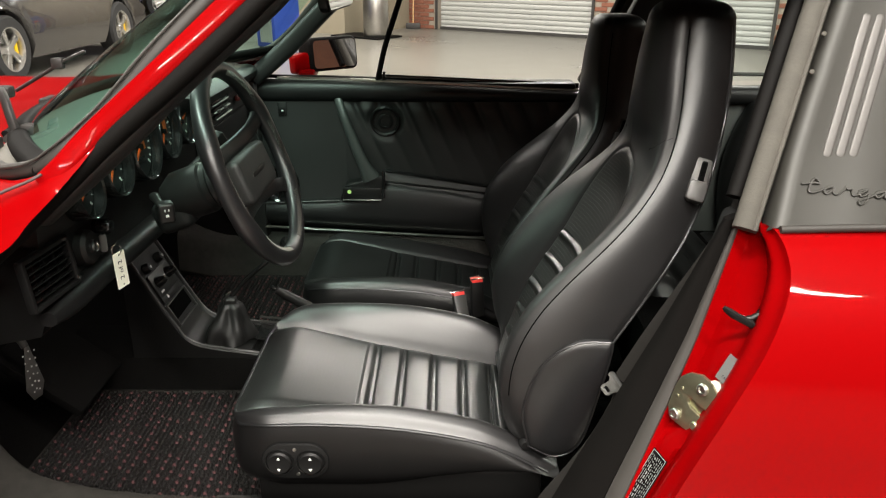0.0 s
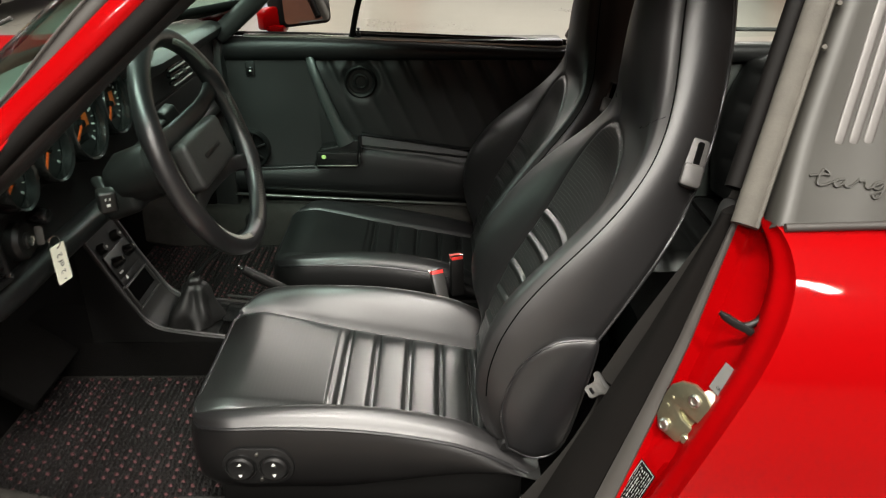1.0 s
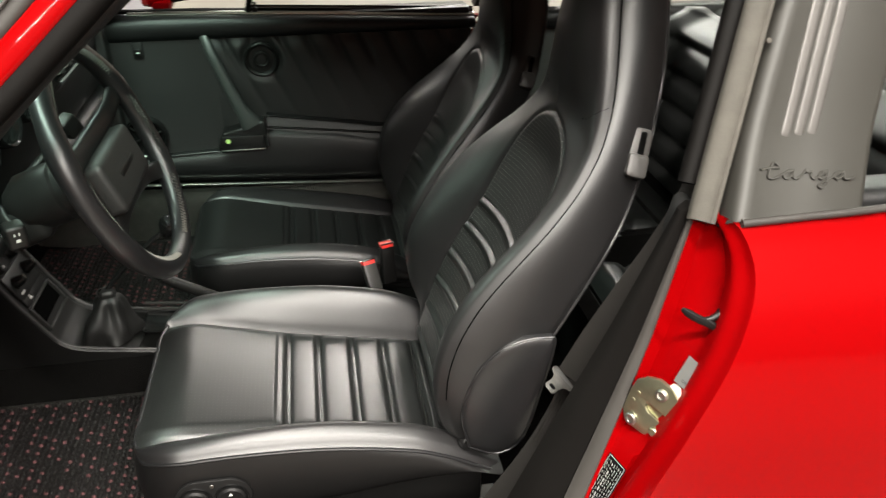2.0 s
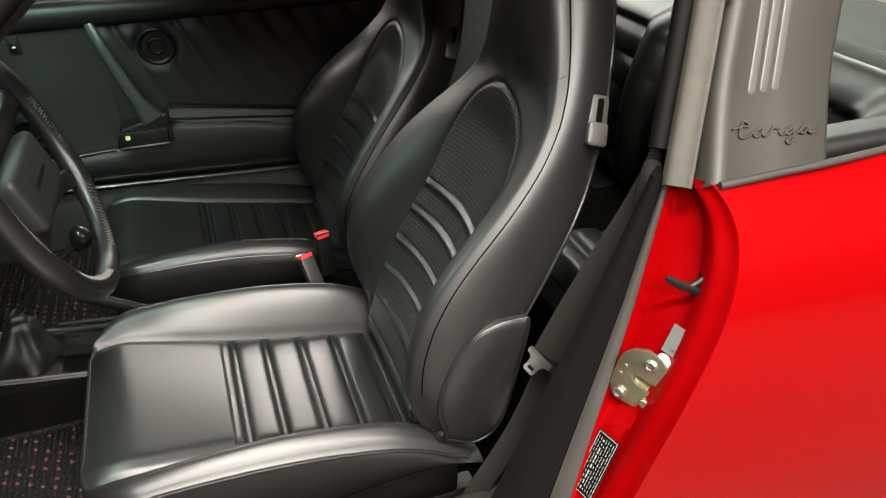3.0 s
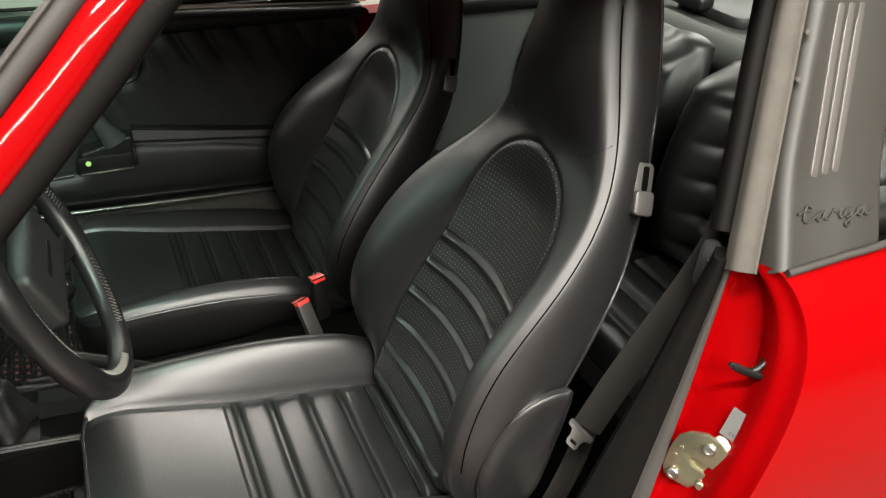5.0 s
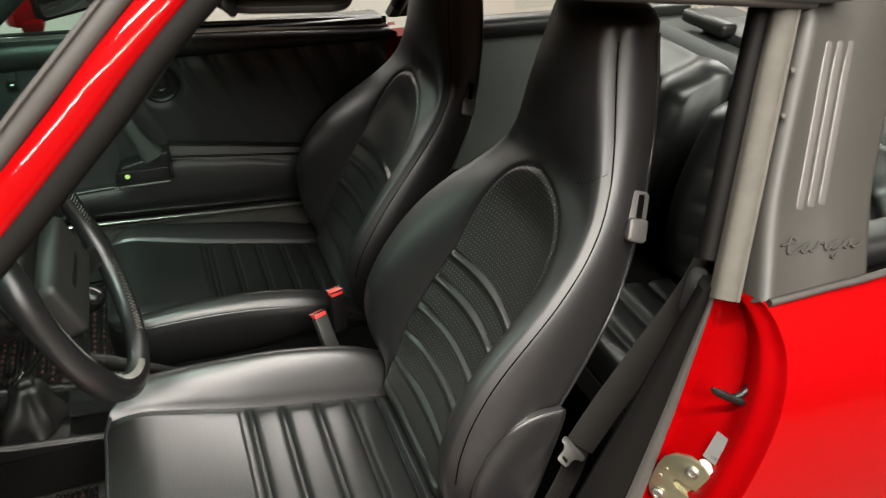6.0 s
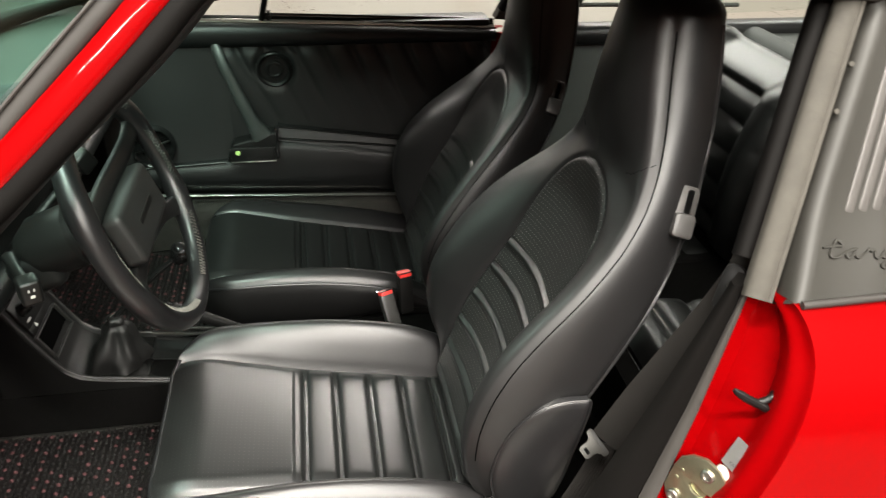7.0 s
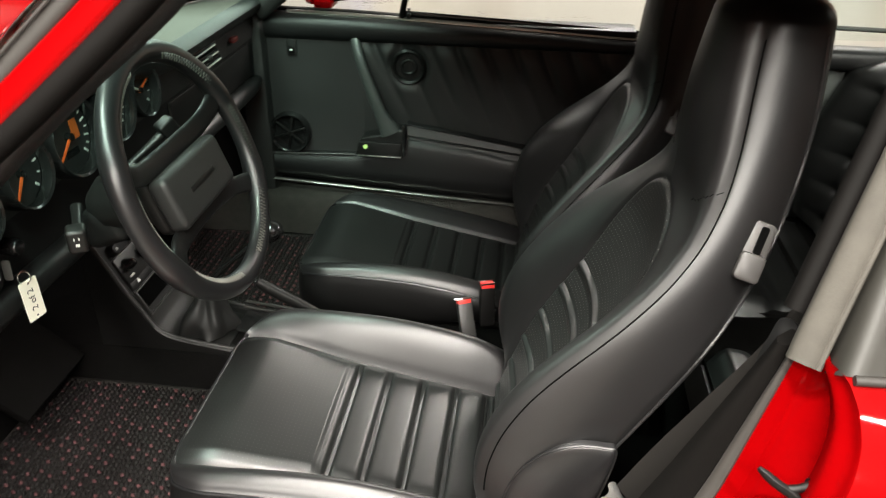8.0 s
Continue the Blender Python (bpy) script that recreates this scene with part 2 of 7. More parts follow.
def grid_faces(nu, nv, wrap_u=False, wrap_v=False):
    out = []
    for i in range(nu if wrap_u else nu - 1):
        for j in range(nv if wrap_v else nv - 1):
            a, b = i, (i + 1) % nu
            c, d = j, (j + 1) % nv
            out.append((a * nv + c, b * nv + c, b * nv + d, a * nv + d))
    return out


def rows_mesh(rows, wrap=True, caps=True):
    """Verts and faces of a skin over equal rows of points."""
    nu, nv = len(rows), len(rows[0])
    verts = [p for row in rows for p in row]
    faces = grid_faces(nu, nv, False, wrap)
    if caps and wrap:
        faces += [tuple(range(nv)), tuple((nu - 1) * nv + j for j in range(nv))]
    return verts, faces


def frames_along(path, up):
    p = np.array(path, float)
    t = np.gradient(p, axis=0)
    t /= np.linalg.norm(t, axis=1)[:, None]
    up = np.array(up, float)
    if up.ndim == 1:
        up = np.tile(up, (len(p), 1))
    out = up - (up * t).sum(1)[:, None] * t
    out /= np.linalg.norm(out, axis=1)[:, None]
    return p, t, out, np.cross(t, out)


def sweep(path, up, section, scale=None):
    """Rows of a section (across, out) carried along a path."""
    p, t, out, across = frames_along(path, up)
    s = np.array(section, float)
    k = np.ones(len(p)) if scale is None else np.array(scale)
    return [[p[i] + k[i] * (a * across[i] + o * out[i]) for a, o in s] for i in range(len(p))]


def circle(r, n=12, ry=None):
    return [(r * math.cos(2 * math.pi * i / n), (ry or r) * math.sin(2 * math.pi * i / n)) for i in range(n)]


def pillow(w, h, n=20, power=3.0):
    """A superellipse section."""
    out = []
    for i in range(n):
        a = 2 * math.pi * i / n
        c, s = math.cos(a), math.sin(a)
        out.append((w / 2 * math.copysign(abs(c) ** (2 / power), c), h / 2 * math.copysign(abs(s) ** (2 / power), s)))
    return out


def strip(name, path, up, section, material, parent=None, label="", scale=None):
    v, f = rows_mesh(sweep(path, up, section, scale))
    return mesh_part(name, v, f, material, parent, label)


def tube(name, path, r, material, parent=None, label="", n=10, up=(0.31, 0.17, 0.93)):
    return strip(name, path, up, circle(r, n), material, parent, label)


def bevelled(bm, width, segments=2):
    sharp = [e for e in bm.edges if len(e.link_faces) == 2 and e.calc_face_angle(0) > radians(30)]
    if width > 0:
        bmesh.ops.bevel(bm, geom=sharp, offset=width, segments=segments, affect="EDGES", profile=0.5, clamp_overlap=True)
    return bm


def box_bm(centre, size, bevel=0.0, m=None, segments=2):
    bm = bmesh.new()
    bmesh.ops.create_cube(bm, size=1)
    bmesh.ops.scale(bm, vec=size, verts=bm.verts)
    bevelled(bm, bevel, segments)
    bmesh.ops.transform(bm, matrix=(m or Matrix()) @ Matrix.Translation(centre), verts=bm.verts)
    return bm


def prism_bm(outline, thick, m, bevel=0.0, segments=2):
    """An outline in x, y carried from z = 0 to thick, then placed by m."""
    bm = bmesh.new()
    low = [bm.verts.new((x, y, 0)) for x, y in outline]
    high = [bm.verts.new((x, y, thick)) for x, y in outline]
    bm.faces.new(low[::-1])
    bm.faces.new(high)
    for i in range(len(low)):
        j = (i + 1) % len(low)
        bm.faces.new((low[i], low[j], high[j], high[i]))
    bmesh.ops.recalc_face_normals(bm, faces=bm.faces)
    bevelled(bm, bevel, segments)
    bmesh.ops.transform(bm, matrix=m, verts=bm.verts)
    return bm


def lathe_bm(profile, m, n=28):
    """A profile of (radius, height) turned round z, then placed by m."""
    bm = bmesh.new()
    rings = []
    for r, h in profile:
        if r < 1e-6:
            rings.append([bm.verts.new((0, 0, h))])
        else:
            rings.append([bm.verts.new((r * math.cos(2 * math.pi * i / n), r * math.sin(2 * math.pi * i / n), h)) for i in range(n)])
    for a, b in zip(rings, rings[1:]):
        for i in range(n):
            j = (i + 1) % n
            if len(a) == 1 and len(b) == 1:
                continue
            if len(a) == 1:
                bm.faces.new((a[0], b[i], b[j]))
            elif len(b) == 1:
                bm.faces.new((a[i], a[j], b[0]))
            else:
                bm.faces.new((a[i], a[j], b[j], b[i]))
    bmesh.ops.transform(bm, matrix=m, verts=bm.verts)
    return bm


def facing(origin, x_axis, y_axis):
    """The pose with the given place and x and y directions."""
    x = Vector(x_axis).normalized()
    z = x.cross(Vector(y_axis)).normalized()
    y = z.cross(x)
    m = Matrix((x, y, z)).transposed().to_4x4()
    m.translation = origin
    return m


def round_rect(w, h, r, n=5):
    out = []
    for cx, cy, a0 in ((w / 2 - r, h / 2 - r, 0), (-w / 2 + r, h / 2 - r, 90), (-w / 2 + r, -h / 2 + r, 180), (w / 2 - r, -h / 2 + r, 270)):
        for i in range(n + 1):
            a = radians(a0 + 90 * i / n)
            out.append((cx + r * math.cos(a), cy + r * math.sin(a)))
    return out


def joined(bms):
    whole = bmesh.new()
    for bm in bms:
        me = bpy.data.meshes.new("tmp")
        bm.to_mesh(me)
        bm.free()
        whole.from_mesh(me)
        bpy.data.meshes.remove(me)
    return whole


def lettering(name, text, size, m, material, parent, label="", thick=0.0002):
    cu = bpy.data.curves.new(name, "FONT")
    cu.body, cu.size, cu.align_x, cu.align_y, cu.extrude = text, size, "CENTER", "CENTER", thick
    tmp = new("tmp", cu)
    bpy.context.view_layer.update()
    me = bpy.data.meshes.new_from_object(tmp.evaluated_get(bpy.context.evaluated_depsgraph_get()))
    bpy.data.objects.remove(tmp)
    bpy.data.curves.remove(cu)
    me.transform(m)
    me.materials.clear()
    me.materials.append(material)
    me.name = name
    ob = new(name, me)
    ob.parent = parent
    if label:
        ob["label"] = label
    return ob


# ---- the hall ----
U, N = Vector((0.8226, -0.5686, 0)), Vector((0.5686, 0.8226, 0))
HALL = Matrix(((U.x, N.x, 0, 0), (U.y, N.y, 0, 0), (0, 0, 1, 0), (0, 0, 0, 1)))
A0, A1, B0, B1, HIGH = -18.0, 10.0, -8.0, 11.46, 4.8


def hall_box(name, a0, a1, b0, b1, z0, z1, material, parent=None, bevel=0.0, label=""):
    return part(name, box_bm(((a0 + a1) / 2, (b0 + b1) / 2, (z0 + z1) / 2), (a1 - a0, b1 - b0, z1 - z0), bevel, HALL), material, parent, label, smooth=False)


tagged(hall_box("floor", A0 - 0.3, A1 + 0.3, B0 - 0.3, B1 + 0.3, -0.2, 0.0, CONCRETE), "polished beige concrete floor of the hall", "floor", kind="structure")
tagged(hall_box("ceiling", A0 - 0.3, A1 + 0.3, B0 - 0.3, B1 + 0.3, HIGH, HIGH + 0.2, CEILING), "pale painted ceiling", "ceiling", kind="structure")
tagged(hall_box("wall_south", A0 - 0.3, A1 + 0.3, B0 - 0.3, B0, 0, HIGH, BRICK), "dim red brick wall", "wall", kind="structure")
tagged(hall_box("wall_west", A0 - 0.3, A0, B0, B1, 0, HIGH, CREAM), "cream painted wall", "wall", kind="structure")
tagged(hall_box("wall_east", A1, A1 + 0.3, B0, B1, 0, HIGH, BRICK), "red brick wall", "wall", kind="structure")
DOORS = ((-8.11, -5.18), (-4.73, -2.49))
DOOR_TOP = 3.2
wall_north = tagged(thing("wall_north", "red brick wall with two roller doors", "wall"), kind="structure")
spans = (A0 - 0.3, DOORS[0][0], DOORS[0][1], DOORS[1][0], DOORS[1][1], A1 + 0.3)
for a0, a1 in zip(spans[0::2], spans[1::2]):
    hall_box("mortar", a0, a1, B1, B1 + 0.3, 0, HIGH, MORTAR, wall_north)
for a0, a1 in DOORS:
    hall_box("mortar", a0, a1, B1, B1 + 0.3, DOOR_TOP, HIGH, MORTAR, wall_north)

# cream partition with its corner
tagged(hall_box("wall_partition", -10.6, -8.75, 9.7, B1, 0, HIGH, CREAM), "cream painted partition wall", "wall", kind="structure")
for k, (a0, a1) in enumerate(DOORS):
    door = tagged(thing(f"door_{k + 1}", "white ribbed metal roller door, shut", "roller door"), kind="structure")
    slat = None
    rows = int(DOOR_TOP / 0.08)
    section = [(0, 0), (0.016, 0.012), (0.022, 0.035), (0.022, 0.052), (0.016, 0.068), (0, 0.079), (-0.01, 0.079), (-0.01, 0)]
    for i in range(rows):
        if slat is None:
            bm = bmesh.new()
            ends = [[bm.verts.new(HALL @ Vector((a, B1 + 0.10 - o, h))) for o, h in section] for a in (a0, a1)]
            for j in range(len(section)):
                q = (j + 1) % len(section)
                bm.faces.new((ends[0][j], ends[0][q], ends[1][q], ends[1][j]))
            bm.faces.new(ends[0][::-1])
            bm.faces.new(ends[1])
            slat = part("slat", bm, DOOR_WHITE, door, smooth=False)
        else:
            ob = new("slat", slat.data)
            ob.parent = door
            ob.location.z = 0.08 * i
    hall_box("bottom_rail", a0, a1, B1 + 0.055, B1 + 0.09, 0.0, 0.05, DARK_STEEL, door)
    for a in (a0 - 0.05, a1 + 0.01):
        hall_box("guide_rail", a, a + 0.04, B1 - 0.03, B1 + 0.12, 0, DOOR_TOP, DARK_STEEL, door)


# ceiling lights: long fixtures with two tubes
def ceiling_light(a, b):
    ob = thing("ceiling_light", "long white fluorescent ceiling fixture, lit", "ceiling light", "fluorescent fixtures under the ceiling")
    part("housing", box_bm((0, 0, 0.05), (2.5, 0.26, 0.07), 0.01), DOOR_WHITE, ob)
    for y in (-0.06, 0.06):
        tube("lamp_tube", [(-1.2, y, -0.005), (0, y, -0.005), (1.2, y, -0.005)], 0.018, TUBE, ob)
    ob.matrix_basis = HALL @ Matrix.Translation((a, b, HIGH - 0.75))
    return ob


NEAR_ROWS = [(a + k, b) for a, b in ((-0.6, -0.2), (1.2, -2.2), (1.2, -4.1)) for k in (0, 2.5)]
MID_ROWS = [(a, 0.9) for a in (-7.6, -4.8)]
FAR_ROWS = [(a, b) for b in (6.3, 8.0) for a in (-9.2, -5.8, -2.4, 1.0)]
first = ceiling_light(*NEAR_ROWS[0])
for a, b in (NEAR_ROWS + MID_ROWS + FAR_ROWS)[1:]:
    copy_thing(first, HALL @ Matrix.Translation((a, b, HIGH - 0.75)))
for spots, watts in ((NEAR_ROWS, NEAR_WATTS), (MID_ROWS, 0.60 * NEAR_WATTS), (FAR_ROWS, FAR_WATTS)):
    for a, b in spots:
        lamp = bpy.data.lights.new("fluorescent", "AREA")
        lamp.shape, lamp.size, lamp.size_y, lamp.energy, lamp.color = "RECTANGLE", 2.4, 0.1, watts, (1.0, 0.945, 0.865)
        ob = new("fluorescent", lamp)
        ob.matrix_basis = HALL @ Matrix.Translation((a, b, HIGH - 0.79))


# litter bin, broom, cooler by the partition
def litter_bin():
    ob = thing("litter_bin", "brushed steel cylindrical litter bin on the concrete floor", "litter bin")
    m = Matrix.Translation((-1.12, 12.45, 0))
    part("body", lathe_bm([(0.0, 0.04), (0.19, 0.04), (0.20, 0.06), (0.20, 0.72), (0.19, 0.74)], m, 36), STEEL, ob)
    part("base", lathe_bm([(0.0, 0), (0.215, 0), (0.215, 0.04), (0.0, 0.04)], m, 36), RUBBER, ob)
    part("lid", lathe_bm([(0.205, 0.74), (0.205, 0.86), (0.17, 0.95), (0.09, 1.0), (0.0, 1.01)], m, 36), PLASTIC, ob)
    tagged(hall_box("floor_mat", -8.75, -7.75, 9.35, 9.95, 0.004, 0.03, RUBBER, bevel=0.006), "flat black rubber pad under the steel bin", "floor mat")


def broom():
    ob = thing("broom", "wooden broom leaning on the brick wall", "broom")
    foot = HALL @ Vector((-8.55, 11.30, 0.0))
    top = HALL @ Vector((-8.62, 11.43, 1.35))
    tube("handle", [foot + Vector((0, 0, 0.08)), (foot + top) / 2, top], 0.013, surface("broom_wood", (0.55, 0.34, 0.16), 0.5), ob)
    part("head", box_bm(foot + Vector((0, 0, 0.05)), (0.26, 0.06, 0.1), 0.01), DARK_STEEL, ob)


def cooler():
    ob = thing("drinks_cooler", "small blue and silver drinks cooler with red shapes", "drinks cooler")
    c = Vector((-2.38, 11.11, 0))
    m = Matrix.Translation(c) @ pose(0, 0, 0, 0, 0, -34.6)
    part("body", box_bm((0, 0, 0.62), (0.38, 0.5, 1.2), 0.03, m), BLUE, ob)
    part("front_panel", box_bm((0.02, -0.255, 0.40), (0.24, 0.012, 0.62), 0.004, m), RIM, ob)
    part("red_mark", prism_bm([(-0.15, 0), (-0.08, 0.1), (0.04, 0.06), (0.15, 0.12), (0.12, 0.0), (0, -0.05)], 0.006, m @ facing((0, -0.256, 0.78), (1, 0, 0), (0, 0, 1))), BUTTON_RED, ob)
    part("yellow_mark", prism_bm(circle(0.06, 20), 0.006, m @ facing((0.02, -0.264, 0.68), (1, 0, 0), (0, 0, 1))), YELLOW, ob)
    part("foot", box_bm((0, 0, 0.01), (0.34, 0.46, 0.02), 0.0, m), DARK_STEEL, ob)


litter_bin()
broom()
cooler()


# parked cars beyond
def road_wheel(m, r=0.33, w=0.22, caliper=None, parent=None):
    part("tyre", lathe_bm([(r * 0.66, -w / 2), (r * 0.93, -w / 2), (r, -w / 2 + 0.03), (r, w / 2 - 0.03), (r * 0.93, w / 2), (r * 0.66, w / 2), (r * 0.66, -w / 2)], m, 48), TYRE, parent)
    bms = [lathe_bm([(r * 0.64, -w / 2 + 0.02), (r * 0.66, w / 2), (r * 0.62, w / 2 - 0.005), (r * 0.58, w / 2 - 0.06), (r * 0.60, -w / 2 + 0.02)], m, 48),
           lathe_bm([(0, w / 2 - 0.015), (0.05, w / 2 - 0.02), (0.065, w / 2 - 0.05), (0.065, 0), (0, 0)], m, 24)]
    for k in range(5):
        for d in (-7, 7):
            bms.append(box_bm((r * 0.33, 0, w / 2 - 0.045), (r * 0.56, 0.035, 0.03), 0.008, m @ Matrix.Rotation(radians(72 * k + d), 4, "Z")))
    part("rim", joined(bms), RIM, parent)
    part("brake_disc", lathe_bm([(0, 0.0), (r * 0.5, 0.0), (r * 0.5, 0.02), (0, 0.02)], m, 36), STEEL, parent)
    if caliper:
        part("caliper", box_bm((-r * 0.42, 0.02, 0.035), (0.06, 0.15, 0.06), 0.015, m), caliper, parent, "yellow brake caliper")


def parked_car(at, heading, paint, label, caliper):
    """A low coupe; its nose points along +x before it is turned."""
    ob = thing("parked_car", label, "car", "parked cars in the hall")
    m = Matrix.Translation(at) @ pose(0, 0, 0, 0, 0, heading)
    xs = np.linspace(-2.2, 2.2, 61)
    deck = np.interp(xs, [-2.2, -2.1, -1.5, -0.9, 0.9, 1.6, 2.05, 2.2], [0.55, 0.78, 0.88, 0.90, 0.86, 0.76, 0.62, 0.45])
    rows = []
    for x, top in zip(xs, deck):
        half = 0.92 - 0.10 * abs(x / 2.2) ** 4
        low = 0.20
        for wx in (-1.25, 1.28):
            if abs(x - wx) < 0.39:
                low = max(low, 0.33 + math.sqrt(max(0, 0.39 ** 2 - (x - wx) ** 2)) - 0.03)
        ring = [(-half + 0.06, low), (-half, max(low + 0.03, 0.34)), (-half - 0.01, max(low + 0.05, 0.55)), (-half + 0.05, max(top - 0.10, low + 0.08)), (-half + 0.16, max(top, low + 0.1))]
        ring = ring + [(0, max(top, low + 0.1) + 0.03)] + [(-y, z) for y, z in ring[::-1]]
        rows.append([m @ Vector((x, y, z)) for y, z in ring])
    v, f = rows_mesh(rows)
    mesh_part("body", v, f, paint, ob)
    rows = []
    for x, h, half in ((-1.7, 0.90, 0.62), (-1.2, 1.1, 0.60), (-0.6, 1.26, 0.58), (0.0, 1.27, 0.58), (0.4, 1.15, 0.60), (0.95, 0.88, 0.66)):
        rows.append([m @ Vector((x, y, z)) for y, z in ((-half - 0.13, 0.84), (-half, h - 0.03), (-half * 0.6, h), (half * 0.6, h), (half, h - 0.03), (half + 0.13, 0.84))])
    v, f = rows_mesh(rows)
    mesh_part("cabin", v, f, GLOSS_BLACK, ob)
    for wx in (-1.25, 1.28):
        for s in (-1, 1):
            road_wheel(m @ Matrix.Translation((wx, s * 0.80, 0.33)) @ pose(0, 0, 0, 90 if s < 0 else -90, 0, 0), caliper=caliper, parent=ob)


parked_car((-5.20, 9.10, 0), 268, CAR_GREY, "graphite grey sports coupe with yellow brake calipers", YELLOW)
parked_car((-7.2, 16.4, 0), 200, CAR_PURPLE, "dark violet coupe parked behind the grey one", None)


# ---- the car's body ----
MID = 1.68
car = thing("targa_car", "red open-doored targa sports car with a black roof bar", "car")


def mirrored(points):
    return [(p[0], 2 * MID - p[1], p[2]) for p in points]


def both_sides(points):
    return ((list(points), 1), (mirrored(points), -1))


def outward(side, z=0.4):
    return (0, -side, z)


# windscreen pillars: weathered seal, red strip, black door seal, inner trim
RED_MID = [(-0.500, 0.975, 0.925), (-0.475, 0.985, 0.948), (-0.436, 1.012, 0.990), (-0.345, 1.043, 1.070), (-0.262, 1.074, 1.146), (-0.218, 1.091, 1.189), (-0.155, 1.115, 1.245)]
SEAL_MID = [(-0.760, 1.30, 0.922), (-0.690, 1.16, 0.920), (-0.604, 1.060, 0.923), (-0.561, 1.025, 0.930), (-0.518, 1.006, 0.942), (-0.486, 1.006, 0.962), (-0.457, 1.016, 0.985), (-0.421, 1.030, 1.018), (-0.362, 1.051, 1.082), (-0.296, 1.078, 1.147), (-0.250, 1.094, 1.191), (-0.185, 1.120, 1.252)]
BLACK_MID = [(-0.63, 0.935, 0.790), (-0.565, 0.968, 0.845), (-0.475, 0.997, 0.930), (-0.418, 1.016, 0.982), (-0.330, 1.045, 1.056), (-0.229, 1.082, 1.147), (-0.187, 1.099, 1.189), (-0.128, 1.122, 1.238)]
TRIM_MID = [(-0.56, 1.05, 0.865), (-0.45, 1.055, 0.955), (-0.33, 1.085, 1.065), (-0.23, 1.115, 1.150), (-0.15, 1.145, 1.235)]
for name, pts, section, material in (("pillar_skin", RED_MID, pillow(0.030, 0.022, 20, 3.2), RED), ("windscreen_seal", SEAL_MID, pillow(0.022, 0.024, 16, 2.6), RUBBER_GREY),
                                     ("pillar_seal", BLACK_MID, pillow(0.027, 0.030, 18, 2.4), RUBBER), ("pillar_trim", TRIM_MID, pillow(0.05, 0.05, 18, 2.6), DASH_VINYL)):
    for p, side in both_sides(pts):
        strip(name, curve_through(p, 40), outward(side), section, material, car)
# a bright bead in the windscreen seal
for p, side in both_sides([(x - 0.006, y - 0.012, z + 0.008) for x, y, z in SEAL_MID]):
    tube("seal_bead", curve_through(p, 40), 0.0018, RUBBER_GREY, car, n=8)

# windscreen, bowed forward in the middle
rows = []
for v in np.linspace(0, 1, 15):
    row = []
    for u in np.linspace(-1, 1, 31):
        x = (-0.500 - 0.285 * (1 - u * u)) * (1 - v) + (-0.205 - 0.075 * (1 - u * u)) * v - 0.02 * math.sin(math.pi * v)
        y = MID + u * (0.676 * (1 - v) + 0.572 * v)
        z = (0.945 - 0.022 * (1 - u * u)) * (1 - v) + (1.242 + 0.02 * (1 - u * u)) * v
        row.append((x, y, z))
    rows.append(row)
v, f = rows_mesh(rows, wrap=False, caps=False)
mesh_part("windscreen", v, f, WINDSCREEN, car, "green-tinted windscreen glass")
head = [(r[0], r[1], r[2]) for r in rows[-1]]
strip("windscreen_header", head, (0.3, 0, 0.95), pillow(0.05, 0.04, 16, 2.6), RUBBER, car)
foot = [(r[0] - 0.01, r[1], r[2] - 0.004) for r in rows[0]]
strip("cowl_seal", foot, (-0.5, 0, 0.86), pillow(0.035, 0.022, 14, 2.4), RUBBER, car)

# wing top between the windscreen's foot and the door opening
WING_IN = [(-0.443, 1.010, 0.990), (-0.458, 1.004, 0.974), (-0.480, 0.990, 0.952), (-0.509, 0.987, 0.937), (-0.549, 1.002, 0.924), (-0.589, 1.032, 0.917), (-0.690, 1.10, 0.905)]
WING_OUT = [(-0.427, 1.004, 0.988), (-0.440, 0.993, 0.966), (-0.464, 0.968, 0.935), (-0.482, 0.950, 0.913), (-0.506, 0.938, 0.889), (-0.541, 0.915, 0.853), (-0.640, 0.890, 0.815)]
for side in (1, -1):
    ins, outs = curve_through(WING_IN, 30), curve_through(WING_OUT, 30)
    rows = []
    for a, b in zip(ins, outs):
        n = np.array((-0.25, -0.75, 0.62))
        rows.append([a + (b - a) * q + n * 0.016 * math.sin(math.pi * q) * min(1, 9 * np.linalg.norm(b - a)) for q in np.linspace(0, 1, 14)])
    rows = [[(x, y if side > 0 else 2 * MID - y, z) for x, y, z in r] for r in rows]
    v, f = rows_mesh(rows, wrap=False, caps=False)
    mesh_part("wing_top", v, f, RED, car, "glossy red wing top at the windscreen's foot")
    strip("wing_trim", [np.array(rows[k][5]) + np.array((-0.003, -side * 0.006, 0.006)) for k in range(13, 28)], (0, -side, 1), pillow(0.004, 0.003, 8), SLOT_METAL, car, "thin grey trim strip")

